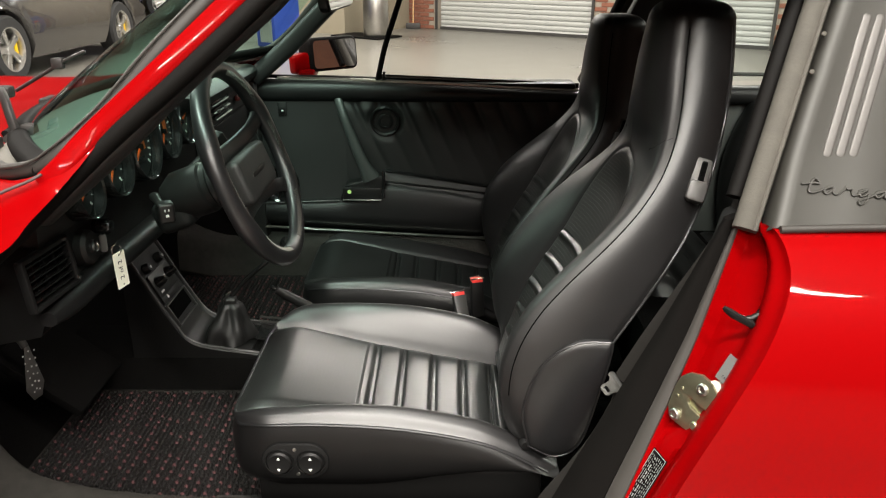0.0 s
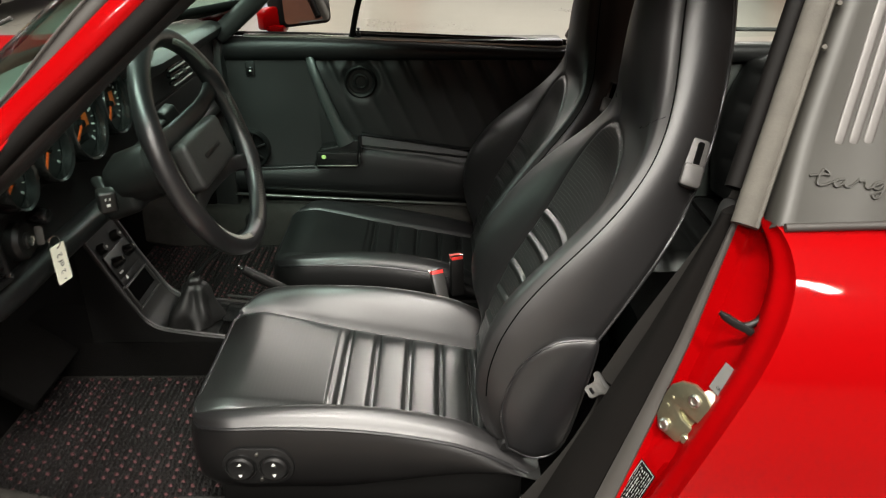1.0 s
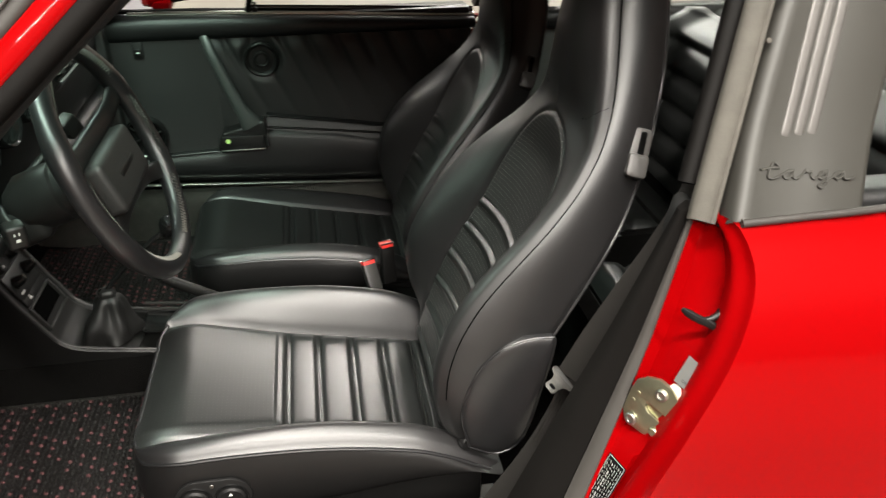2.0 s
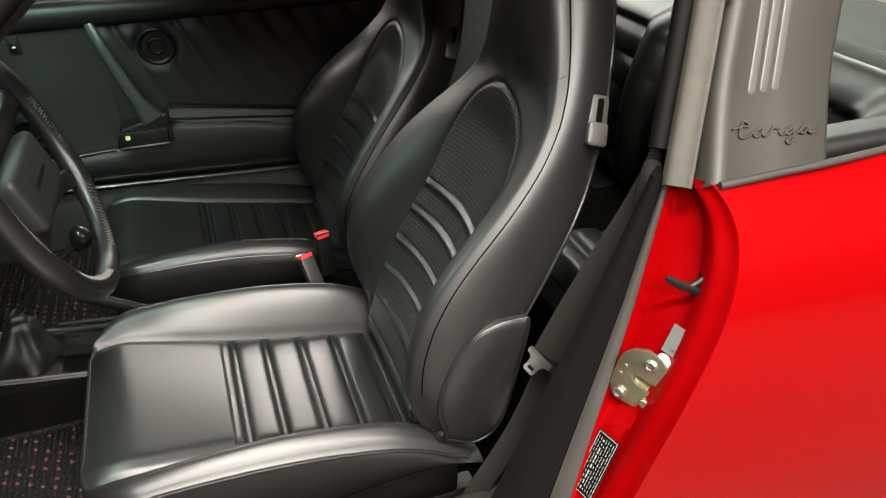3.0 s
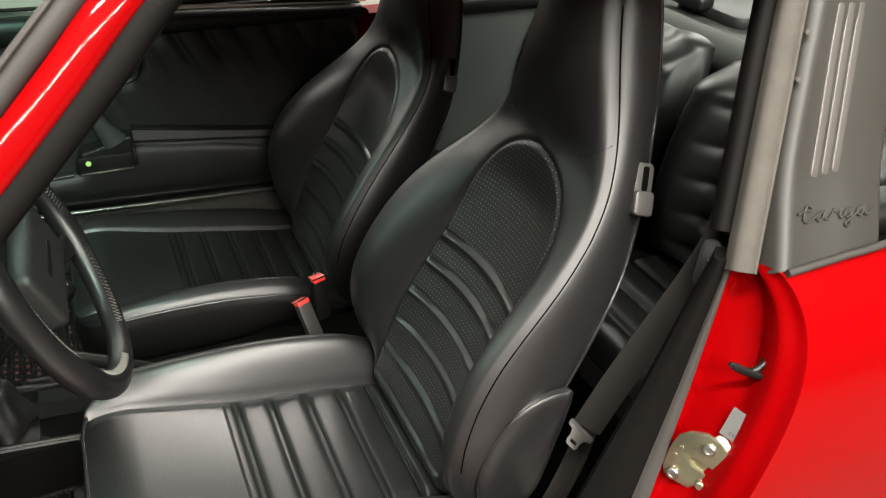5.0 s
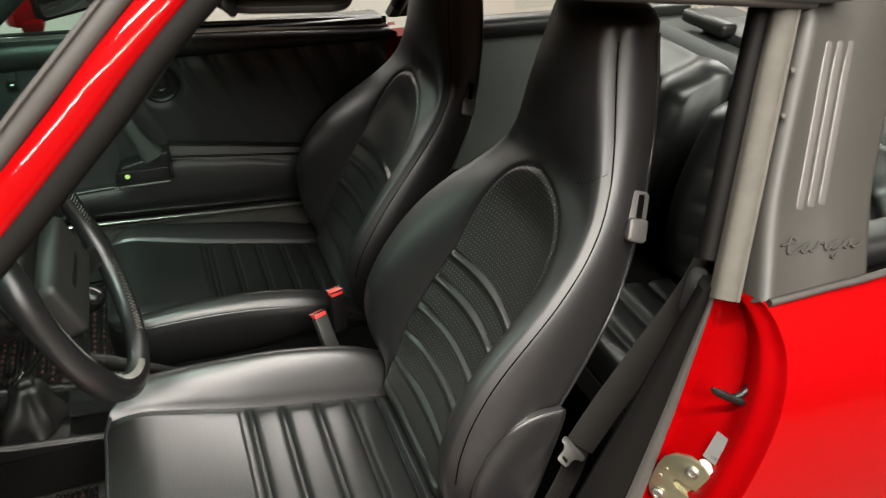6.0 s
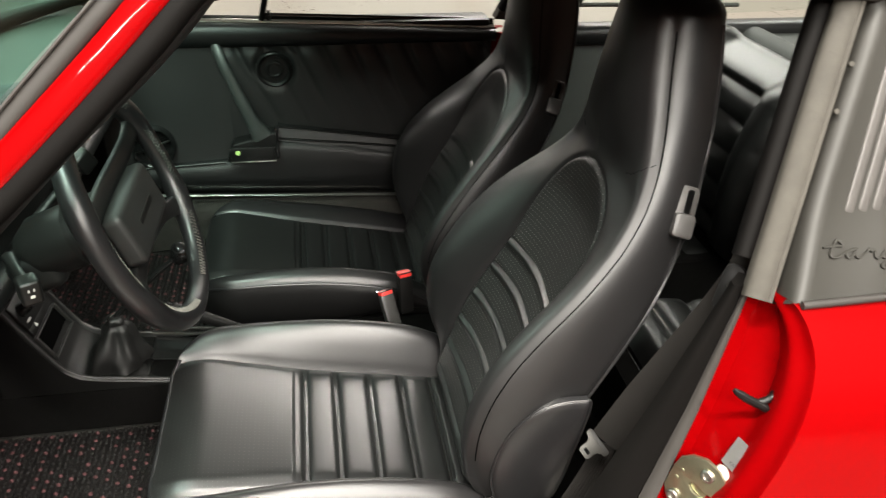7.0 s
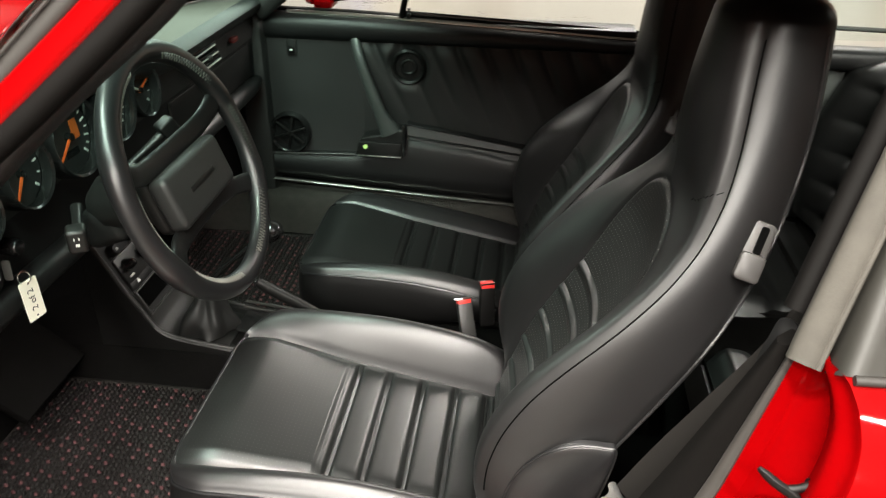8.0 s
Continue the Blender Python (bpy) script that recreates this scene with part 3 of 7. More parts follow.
# roof panel with its side seals
RAIL = [(-0.150, 1.113, 1.244), (0.05, 1.122, 1.228), (0.30, 1.133, 1.201), (0.555, 1.145, 1.173)]
for p, side in both_sides(RAIL):
    strip("roof_seal", curve_through(p, 30), outward(side, 0.9), pillow(0.022, 0.018, 16, 2.6), RUBBER_GREY, car)
    strip("roof_edge", curve_through([(x, y + side * 0.012, z + 0.017) for x, y, z in p], 30), outward(side, 0.9), pillow(0.030, 0.016, 14, 2.4), RUBBER_GREY, car)
rows = []
for x in np.linspace(-0.20, 0.60, 21):
    edge = np.interp(x, [q[0] for q in RAIL], [q[2] for q in RAIL]) + 0.022
    row = []
    for u in np.linspace(-1, 1, 31):
        lift = (1.300 - 0.10 * (x - 0.1) ** 2 - edge)
        row.append((x - 0.05 * (1 - u * u) * (x < -0.1), MID + 0.552 * u, edge + lift * (1 - abs(u) ** 2.6)))
    rows.append(row)
top, low = rows, [[(x, y, z - 0.022) for x, y, z in r] for r in rows]
v, f = rows_mesh([a + b[::-1] for a, b in zip(top, low)])
mesh_part("roof_panel", v, f, VINYL, car, "black vinyl-covered targa roof panel")

# roof bar over both sides
BAR = [(0.994, 0.862), (1.005, 0.878), (1.056, 0.955), (1.102, 1.050), (1.148, 1.147), (1.195, 1.205), (1.280, 1.250), (1.450, 1.280), (1.680, 1.290)]
BAR = [tuple(p) for p in curve_through([(y, z, 0) for y, z in BAR], 45)[:, :2]]


def bar_front(z):
    return 0.437 + 0.385 * (min(z, 1.15) - 0.863)


BAR_ALL = BAR + [(2 * MID - y, z) for y, z in BAR[-2::-1]]
rows = []
for k, (y, z) in enumerate(BAR_ALL):
    a, b = np.array(BAR_ALL[max(k - 1, 0)]), np.array(BAR_ALL[min(k + 1, len(BAR_ALL) - 1)])
    t = (b - a) / np.linalg.norm(b - a)
    n = np.array((-t[1], t[0]))
    x0 = bar_front(z)
    wide = 0.178
    sec = [(0.0, 0.0), (0.006, 0.008), (0.014, 0.011), (0.024, 0.0075), (0.09, 0.008), (wide - 0.012, 0.006), (wide - 0.004, 0.003), (wide, -0.004), (wide, -0.03), (0.0, -0.03)]
    rows.append([(x0 + s, y + n[0] * o, z + n[1] * o) for s, o in sec])
v, f = rows_mesh(rows)
mesh_part("roof_bar", v, f, BAR_BLACK, car, "satin black roof bar with pressed edges", turn_edges=50)
for side in (1, -1):
    ys = (lambda y: y) if side > 0 else (lambda y: 2 * MID - y)
    for k in range(3):
        a = Vector((0.519 + 0.0175 * k, ys(1.0440), 0.946))
        b = Vector((0.584 + 0.0175 * k, ys(1.1310), 1.127))
        path = [a + (b - a) * s for s in [0, 0.012] + list(np.linspace(0.03, 0.97, 26)) + [0.988, 1]]
        grow = [0.45] + [0.85] + [1.0] * 26 + [0.85] + [0.45]
        strip("slot_bar", path, outward(side, 0.55), pillow(0.0122, 0.005, 18, 4.5), SLOT_METAL, car, "pale raised slot trim", grow)
    # raised handwritten word, one stroke, in units of its x-height
    WORD = [(0.0, 1.0), (0.5, 1.15), (1.0, 1.25), (1.55, 1.3), (1.1, 1.85), (0.75, 1.0), (0.62, 0.25), (0.85, 0.0), (1.35, 0.15), (2.1, 0.7), (2.75, 0.98), (2.3, 0.85), (1.95, 0.35), (2.15, 0.0), (2.6, 0.35), (2.85, 0.95), (2.78, 0.2), (3.1, 0.05),
            (3.6, 0.6), (3.85, 1.05), (3.95, 0.8), (4.4, 0.85), (4.35, 0.3), (4.6, 0.05), (5.2, 0.5), (5.75, 0.95), (5.25, 0.85), (4.95, 0.4), (5.2, 0.05), (5.65, 0.4), (5.85, 0.95), (5.65, -0.5), (5.15, -1.0), (5.0, -0.6), (5.9, 0.05),
            (6.6, 0.6), (7.1, 0.95), (6.65, 0.85), (6.35, 0.4), (6.6, 0.05), (7.0, 0.4), (7.25, 0.95), (7.2, 0.2), (7.6, 0.1), (8.2, 0.5)]
    pts = []
    for a, b, c in curve_through([(a, b, 0) for a, b in WORD], 230):
        z = 0.9085 - 0.0011 * a + 0.0088 * b
        pts.append((0.480 + 0.0152 * a + 0.0018 * b, ys(0.994 + 0.68 * (z - 0.862) - 0.0112), z))
    tube("raised_script", pts, 0.0016, BAR_BLACK, car, "raised black script reading targa", n=6, up=(0, -side, 0.5))
    # grey channel at the bar's front edge and the black lining inside it
    base, tip = np.array((0.4190, ys(1.024), 0.864)), np.array((0.527, ys(1.155), 1.163))
    path = [base + (tip - base) * s for s in np.linspace(-0.035, 1, 25)]
    half = 0.0165
    sec = [(-half, -0.012), (-half, 0.003), (-half * 0.85, 0.0075), (-half * 0.5, 0.0105), (0, 0.0118), (half * 0.45, 0.0100), (half * 0.62, 0.0075), (half * 0.72, 0.0085), (half * 0.9, 0.0080), (half, 0.005), (half, -0.012)]
    strip("door_channel", path, (-0.35, -side, 0.45), sec if side > 0 else [(-a, o) for a, o in sec], CHANNEL, car, "weathered grey metal window channel")
    for s in (0.62, 0.78):
        q = base + (tip - base) * s + np.array((0.018, -side * 0.013, 0.004))
        part("channel_screw", lathe_bm([(0, 0.001), (0.003, 0.0005), (0.0036, -0.001), (0.0036, -0.004)], Matrix.Translation(q) @ Vector((-0.2, -side, 0.4)).to_track_quat("Z", "Y").to_matrix().to_4x4(), 12), CHANNEL, car)
    base, tip = np.array((0.404, ys(1.053), 0.858)), np.array((0.512, ys(1.182), 1.172))
    path = [base + (tip - base) * s for s in np.linspace(0, 1, 24)]
    strip("channel_lining", path[2:], (-0.2, -side, 0.45), pillow(0.024, 0.026, 16, 2.6), RUBBER, car)
    path = [np.array((0.437 + 0.01, ys(0.984), 0.8655)), np.array((0.53, ys(0.983), 0.868)), np.array((0.66, ys(0.984), 0.871)), np.array((1.1, ys(1.02), 0.872))]
    strip("belt_seal", curve_through(path, 30), (0, -side, 1), pillow(0.010, 0.012, 10, 2.4), RUBBER_GREY, car)

# rear quarter: outer skin, door opening edge, jamb
EDGE_Z = [0.22, 0.30, 0.45, 0.571, 0.646, 0.724, 0.777, 0.815, 0.842, 0.858, 0.866]
EDGE_X = [0.215, 0.238, 0.284, 0.333, 0.369, 0.411, 0.436, 0.4505, 0.451, 0.446, 0.440]
EDGE_Y = [0.900, 0.880, 0.868, 0.870, 0.876, 0.892, 0.912, 0.938, 0.962, 0.980, 0.990]
INNER = [(0.22, 0.164, 0.881), (0.42, 0.249, 0.933), (0.5, 0.283, 0.954), (0.6, 0.326, 0.980), (0.7, 0.366, 1.004), (0.866, 0.417, 1.036)]


def edge_at(z):
    return np.array((np.interp(z, EDGE_Z, EDGE_X), np.interp(z, EDGE_Z, EDGE_Y), z))


def inner_at(z):
    q = np.array(INNER)
    return np.array((np.interp(z, q[:, 0], q[:, 1]), np.interp(z, q[:, 0], q[:, 2]), z))


EDGE = curve_through([edge_at(z) for z in EDGE_Z], 70)


def jamb_row(e, extra=()):
    """Points of the jamb from the opening's outer edge to its inner one, at one height."""
    i = inner_at(e[2])
    across = i - e
    length = np.linalg.norm(across)
    n = np.array((-0.78, -0.62, 0.0))

    def at(s):
        dip = -0.026 * (1 - ease(0.90, 1.0, s)) * min(1, length / 0.10)
        dip -= 0.012 * math.exp(-((e[2] - 0.762) / 0.040) ** 2 - ((s - 0.45) / 0.25) ** 2)
        dip += 0.012 * ease(0.578, 0.556, e[2]) * ease(0.2, 0.45, s) * (1 - ease(0.90, 1.0, s))
        return e + across * s + n * dip

    if extra:
        return [at(s) for s in extra]
    row = []
    for d, o in ((0.0, 0.0), (0.002, -0.0002), (0.005, -0.0018), (0.011, -0.0042), (0.018, -0.0050), (0.025, -0.0042), (0.031, -0.0045), (0.036, -0.0065), (0.043, -0.016), (0.050, -0.023)):
        row.append(e + across * min(d / length, 0.55) + n * o * min(1, length / 0.10))
    return row + [at(s) for s in np.linspace(min(0.055 / length, 0.6), 1, 12)]


def jamb_frame(z, s, lift=0.001):
    """A pose on the jamb's skin: x towards its outer edge, y up."""
    a, b, c = jamb_row(edge_at(z), (s - 0.03, s, s + 0.03))
    up = Vector(jamb_row(edge_at(z + 0.02), (s,))[0] - jamb_row(edge_at(z - 0.02), (s,))[0])
    m = facing(b, Vector(a - c), up)
    if m.col[2].x > 0:
        m = facing(b, Vector(a - c), -up)
    return m @ Matrix.Translation((0, 0, lift))


def flip_y(rows, side):
    return rows if side > 0 else [[(p[0], 2 * MID - p[1], p[2]) for p in r] for r in rows]


for side in (1, -1):
    rows = []
    for e in EDGE:
        row = []
        for k in np.linspace(0, 1, 26):
            x = e[0] + (1.95 - e[0]) * k ** 1.3
            swell = 0.055 * math.exp(-((x - 1.2) / 0.5) ** 2) - 0.055 * math.exp(-((e[0] - 1.2) / 0.5) ** 2)
            tail = 0.35 * max(0, x - 1.35) ** 2
            drop = max(0, x - 0.9) ** 2 * 0.22 * max(0, (e[2] - 0.3)) / 0.56
            row.append((x, e[1] - swell * (1 - 0.7 * max(0, (e[2] - 0.80) / 0.07)) + tail, (e[2] if side > 0 else min(e[2], 0.785)) - drop))
        rows.append(row)
    v, f = rows_mesh(flip_y(rows, side), wrap=False, caps=False)
    mesh_part("rear_wing", v, f, RED, car, "glossy red rear wing")
    if side < 0:
        continue
    rows = [jamb_row(e) for e in EDGE[8:]]
    v, f = rows_mesh(rows, wrap=False, caps=False)
    mesh_part("door_jamb", v, f, RED, car, "glossy red door jamb with a rolled flange")

# lower door seal and trim beside the jamb
SEAL_IN = [(0.30, 0.12, 0.99), (0.42, 0.18, 1.007), (0.5, 0.22, 1.015), (0.6, 0.271, 1.025), (0.7, 0.322, 1.034), (0.86, 0.400, 1.052)]


def lerp_rows(k0, k1, bump, z0=0.340, z1=0.862):
    rows = []
    q = np.array(SEAL_IN)
    for z in np.linspace(z0, z1, 40):
        a = inner_at(z)
        b = np.array((np.interp(z, q[:, 0], q[:, 1]), np.interp(z, q[:, 0], q[:, 2]), z))
        n = np.array((-0.75, -0.66, 0))
        front = [a + (b - a) * (k0 + (k1 - k0) * s) + n * (0.004 + bump * math.sin(math.pi * s)) for s in np.linspace(0, 1, 9)]
        back = [p - n * (0.02 + bump) for p in (front[-1], front[0])]
        rows.append(front + back)
    return rows


v, f = rows_mesh(lerp_rows(-0.02, 0.25, 0.003))
mesh_part("door_seal", v, f, RUBBER_GREY, car, "grey-brown rubber door seal")
v, f = rows_mesh(lerp_rows(0.265, 1.0, 0.010))
mesh_part("pillar_lower_trim", v, f, TRIM, car, "black padded trim behind the door seal")

# sills, carpeted inside
SILL = [(0.27, 0.352, 0), (0.0, 0.354, 0), (-0.3, 0.358, 0), (-0.50, 0.362, 0.006), (-0.64, 0.368, 0.028), (-0.72, 0.382, 0.052), (-0.80, 0.42, 0.10)]
for side in (1, -1):
    rows, red = [], []
    for x, z, shift in curve_through(SILL, 40):
        rough = 0.003 * noise.noise(Vector((x * 30, 0, 0)))
        sec = [(0.96, -0.10), (0.940, -0.03), (0.950, -0.006), (0.985, 0.004), (1.02, 0.006), (1.05, 0.006), (1.068, 0.003), (1.080, -0.008), (1.086, -0.03), (1.095, -0.11), (1.05, -0.14)]
        rows.append([(x, (y + (shift if y > 1.0 else 0)) if side > 0 else 2 * MID - y - (shift if y > 1.0 else 0), z + o + rough) for y, o in sec])
        sec = [(0.955, -0.012), (0.93, -0.012), (0.90, -0.03), (0.885, -0.06), (0.89, -0.13), (0.93, -0.15), (0.955, -0.14)]
        red.append([(x, y if side > 0 else 2 * MID - y, z + o) for y, o in sec])
    v, f = rows_mesh(rows)
    mesh_part("sill_carpet", v, f, CARPET_GREY, car, "worn dark carpet over the sill")
    v, f = rows_mesh(red)
    mesh_part("sill", v, f, RED, car)

# bonnet and front wings as one pressed skin, and the tail
rows = []
for x in np.linspace(-0.70, -2.05, 36):
    row = []
    for u in np.linspace(-1, 1, 61):
        y = MID + 0.82 * u
        k = (-x - 0.70) / 1.35
        ridge = (0.055 + 0.10 * ease(0.2, 0.75, k)) * math.exp(-((abs(u) - 0.80) / 0.14) ** 2)
        side_fall = 0.30 * max(0, abs(u) - 0.86) ** 1.4 * 7
        z = 0.800 - 0.03 * k - 0.26 * k ** 2.2 + 0.07 * (1 - u * u) + ridge - side_fall
        row.append((x - 0.14 * (1 - u * u) * (1 - k), y, z))
    rows.append(row)
v, f = rows_mesh(rows, wrap=False, caps=False)
mesh_part("bonnet", v, f, RED, car, "glossy red bonnet and front wings")
rows = []
for x in np.linspace(0.62, 1.95, 24):
    k = (x - 0.62) / 1.33
    rows.append([(x, MID + u * (0.69 - 0.02 * k), 0.868 - 0.22 * k ** 1.7 + 0.02 * (1 - u * u)) for u in np.linspace(-1, 1, 21)])
# sides of the front wings, nose, tail and bumpers
for side in (1, -1):
    wall = []
    for x in np.linspace(-0.70, -2.05, 24):
        k = (-x - 0.70) / 1.35
        arch = math.sqrt(max(0, 0.36 ** 2 - (x + 1.45) ** 2))
        low = max(0.24, 0.315 + arch if abs(x + 1.45) < 0.36 else 0)
        high = 0.800 - 0.03 * k - 0.26 * k ** 2.2 + (0.055 + 0.10 * ease(0.2, 0.75, k)) * math.exp(-(0.20 / 0.14) ** 2) - 0.30 * 0.14 ** 1.4 * 7
        wall.append([(x, MID - side * (0.82 - 0.02 * math.sin(math.pi * s)), low + (max(high, low + 0.02) - low) * s) for s in np.linspace(0, 1, 8)])
    v, f = rows_mesh(wall, wrap=False, caps=False)
    mesh_part("front_wing_side", v, f, RED, car)
for x0, bow, top, name in ((-2.05, -0.16, 0.53, "nose"), (1.95, 0.14, 0.63, "tail_panel")):
    wall = [[(x0 + bow * (1 - abs(u) ** 3) * (0.35 + 0.65 * math.sin(math.pi * (0.15 + 0.7 * s))), MID + u * (0.82 if bow < 0 else 0.72), 0.20 + (top - 0.20) * s) for s in np.linspace(0, 1, 10)] for u in np.linspace(-1, 1, 25)]
    v, f = rows_mesh(wall, wrap=False, caps=False)
    mesh_part(name, v, f, RED, car)
    strip("bumper", curve_through([(x0 + bow * (1 - abs(u) ** 3) * 1.15, MID + u * 0.83, 0.42) for u in np.linspace(-1, 1, 9)], 30), (0, 0, 1), pillow(0.07, 0.12, 14, 3), RED, car, "red bumper")
rear_deck_rows = [r for r in rows if r[0][0] > 1.38]
v, f = rows_mesh(rear_deck_rows, wrap=False, caps=False)
mesh_part("engine_lid", v, f, RED, car)
rows = []
for k in np.linspace(0, 1, 16):
    x = 0.72 + 0.68 * k
    half = 0.56 + 0.06 * k
    high = 1.285 - 0.44 * k ** 1.5
    rows.append([(x, MID + math.copysign(min(1, abs(math.cos(a)) ** 0.7), math.cos(a)) * half, 0.868 + (high - 0.868) * abs(math.sin(a)) ** 0.8) for a in np.linspace(math.pi, 0, 31)])
v, f = rows_mesh(rows, wrap=False, caps=False)
mesh_part("rear_window", v, f, CLEAR, car, "wrap-round rear window glass")
for wx in (-1.45, 0.98):
    for s, y in ((1, 0.99), (-1, 2.37)):
        wheel = new("road_wheel")
        wheel.parent = car
        road_wheel(Matrix.Translation((wx, y, 0.315)) @ pose(0, 0, 0, 90 if s > 0 else -90, 0, 0), r=0.315, w=0.2, parent=wheel)

# floor pan, tunnel, bulkheads and inner sides, all carpeted
part("floor_pan", box_bm((-0.2, MID, 0.235), (1.9, 1.24, 0.03), 0.0), CARPET, car, smooth=False)
v, f = rows_mesh([[(x, MID + y, z) for y, z in ((-0.125, 0.25), (-0.10, 0.30), (-0.085, 0.325), (-0.05, 0.332), (0.05, 0.332), (0.085, 0.325), (0.10, 0.30), (0.125, 0.25))] for x in np.linspace(-1.0, 0.42, 12)])
mesh_part("tunnel", v, f, CARPET, car, "carpeted centre tunnel")
v, f = rows_mesh([[(x, y, z) for x, z in ((-0.80, 0.245), (-0.98, 0.40), (-1.0, 0.80), (-1.04, 0.80), (-1.04, 0.22))] for y in (1.03, MID, 2.33)])
mesh_part("footwell_wall", v, f, CARPET, car)
part("rear_bulkhead", box_bm((0.47, MID, 0.33), (0.04, 1.24, 0.20), 0.0), CARPET, car, smooth=False)
part("rear_floor", box_bm((0.85, MID, 0.40), (0.74, 1.22, 0.03), 0.0), CARPET, car, smooth=False)
part("rear_wall", box_bm((1.22, MID, 0.60), (0.04, 1.22, 0.42), 0.0), CARPET, car, smooth=False)
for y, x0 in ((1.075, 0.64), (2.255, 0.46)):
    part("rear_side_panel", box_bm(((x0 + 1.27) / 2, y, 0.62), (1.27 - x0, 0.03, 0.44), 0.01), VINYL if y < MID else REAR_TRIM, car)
    part("side_panel_roll", box_bm(((x0 + 1.27) / 2, y + (0.012 if y < MID else -0.012), 0.83), (1.28 - x0, 0.07, 0.05), 0.02, segments=4), VINYL, car)
for y, x in ((1.045, -0.905), (2.315, -0.82)):
    part("kick_panel", box_bm((x, y, 0.53), (0.40 if y > MID else 0.24, 0.05, 0.60), 0.0), CARPET, car, smooth=False)
part("dash_end_trim", box_bm((-0.605, 2.33, 0.58), (0.10, 0.07, 0.56), 0.012), DASH_VINYL, car)


# ---- the front seats ----
SEAT_Y = 1.345
GROOVES = (-0.131, -0.0755, -0.014, 0.046, 0.1025)


def pads(x, lines, high, cut):
    """Padding between stitched lines: full in the middle, falling into each line, which is a doubled seam."""
    d = np.array([x - g for g in lines])
    near = np.abs(d).min()
    seam = min(abs(near - 0.0038), 0.02)
    return high * (1 - math.exp(-(max(near - 0.0024, 0) / 0.0040) ** 1.3)) * (1 - 0.10 * math.exp(-(near / 0.02) ** 2)) - cut * math.exp(-(seam / 0.0022) ** 2)


def cushion_half(x):
    if x > -0.275:
        return 0.229
    return 0.142 + math.sqrt(max(0, 0.087 ** 2 - (-0.275 - x) ** 2))


CREASE = curve_through([(-0.40, 0.150, 0), (-0.33, 0.163, 0), (-0.23, 0.156, 0), (-0.13, 0.147, 0), (0.10, 0.143, 0), (0.22, 0.140, 0)], 60)


def crease_half(x):
    return float(np.interp(x, CREASE[:, 0], CREASE[:, 1]))


RISE = curve_through([(-0.40, 0.0, 0), (-0.35, 0.013, 0), (-0.31, 0.026, 0), (-0.2, 0.055, 0), (-0.07, 0.076, 0), (0.05, 0.077, 0), (0.115, 0.062, 0), (0.17, 0.036, 0), (0.22, 0.01, 0)], 80)


def cushion_top(x, v, far=1.0):
    half, crease = cushion_half(x), crease_half(x)
    av = abs(v)
    z = 0.400 - 0.187 * x - 4.0 * max(0, -0.285 - x) ** 2
    rise = float(np.interp(x, RISE[:, 0], RISE[:, 1])) * (far if v > 0 else 1.0)
    if crease < half:
        k = np.clip((av - crease) / (half - crease), 0, 1)
        z += rise * (math.sin(math.pi / 2 * min(1, k / 0.68)) ** 1.15 - 0.20 * ease(0.6, 1, k)) - 0.010 * ease(0.8, 1, k) ** 2
    z -= 0.0055 * math.exp(-((av - crease) / 0.0055) ** 2) * ease(-0.37, -0.31, x)
    if av < crease:
        inner = ease(0, 0.03, crease - av)
        lines = [g for g in GROOVES]
        if x > -0.15:
            z += pads(x, lines, 0.0075, 0.0035) * inner
        else:
            z += (0.0075 + 0.006 * (1 - (av / crease) ** 2) * ease(-0.36, -0.28, x)) * inner
    return z


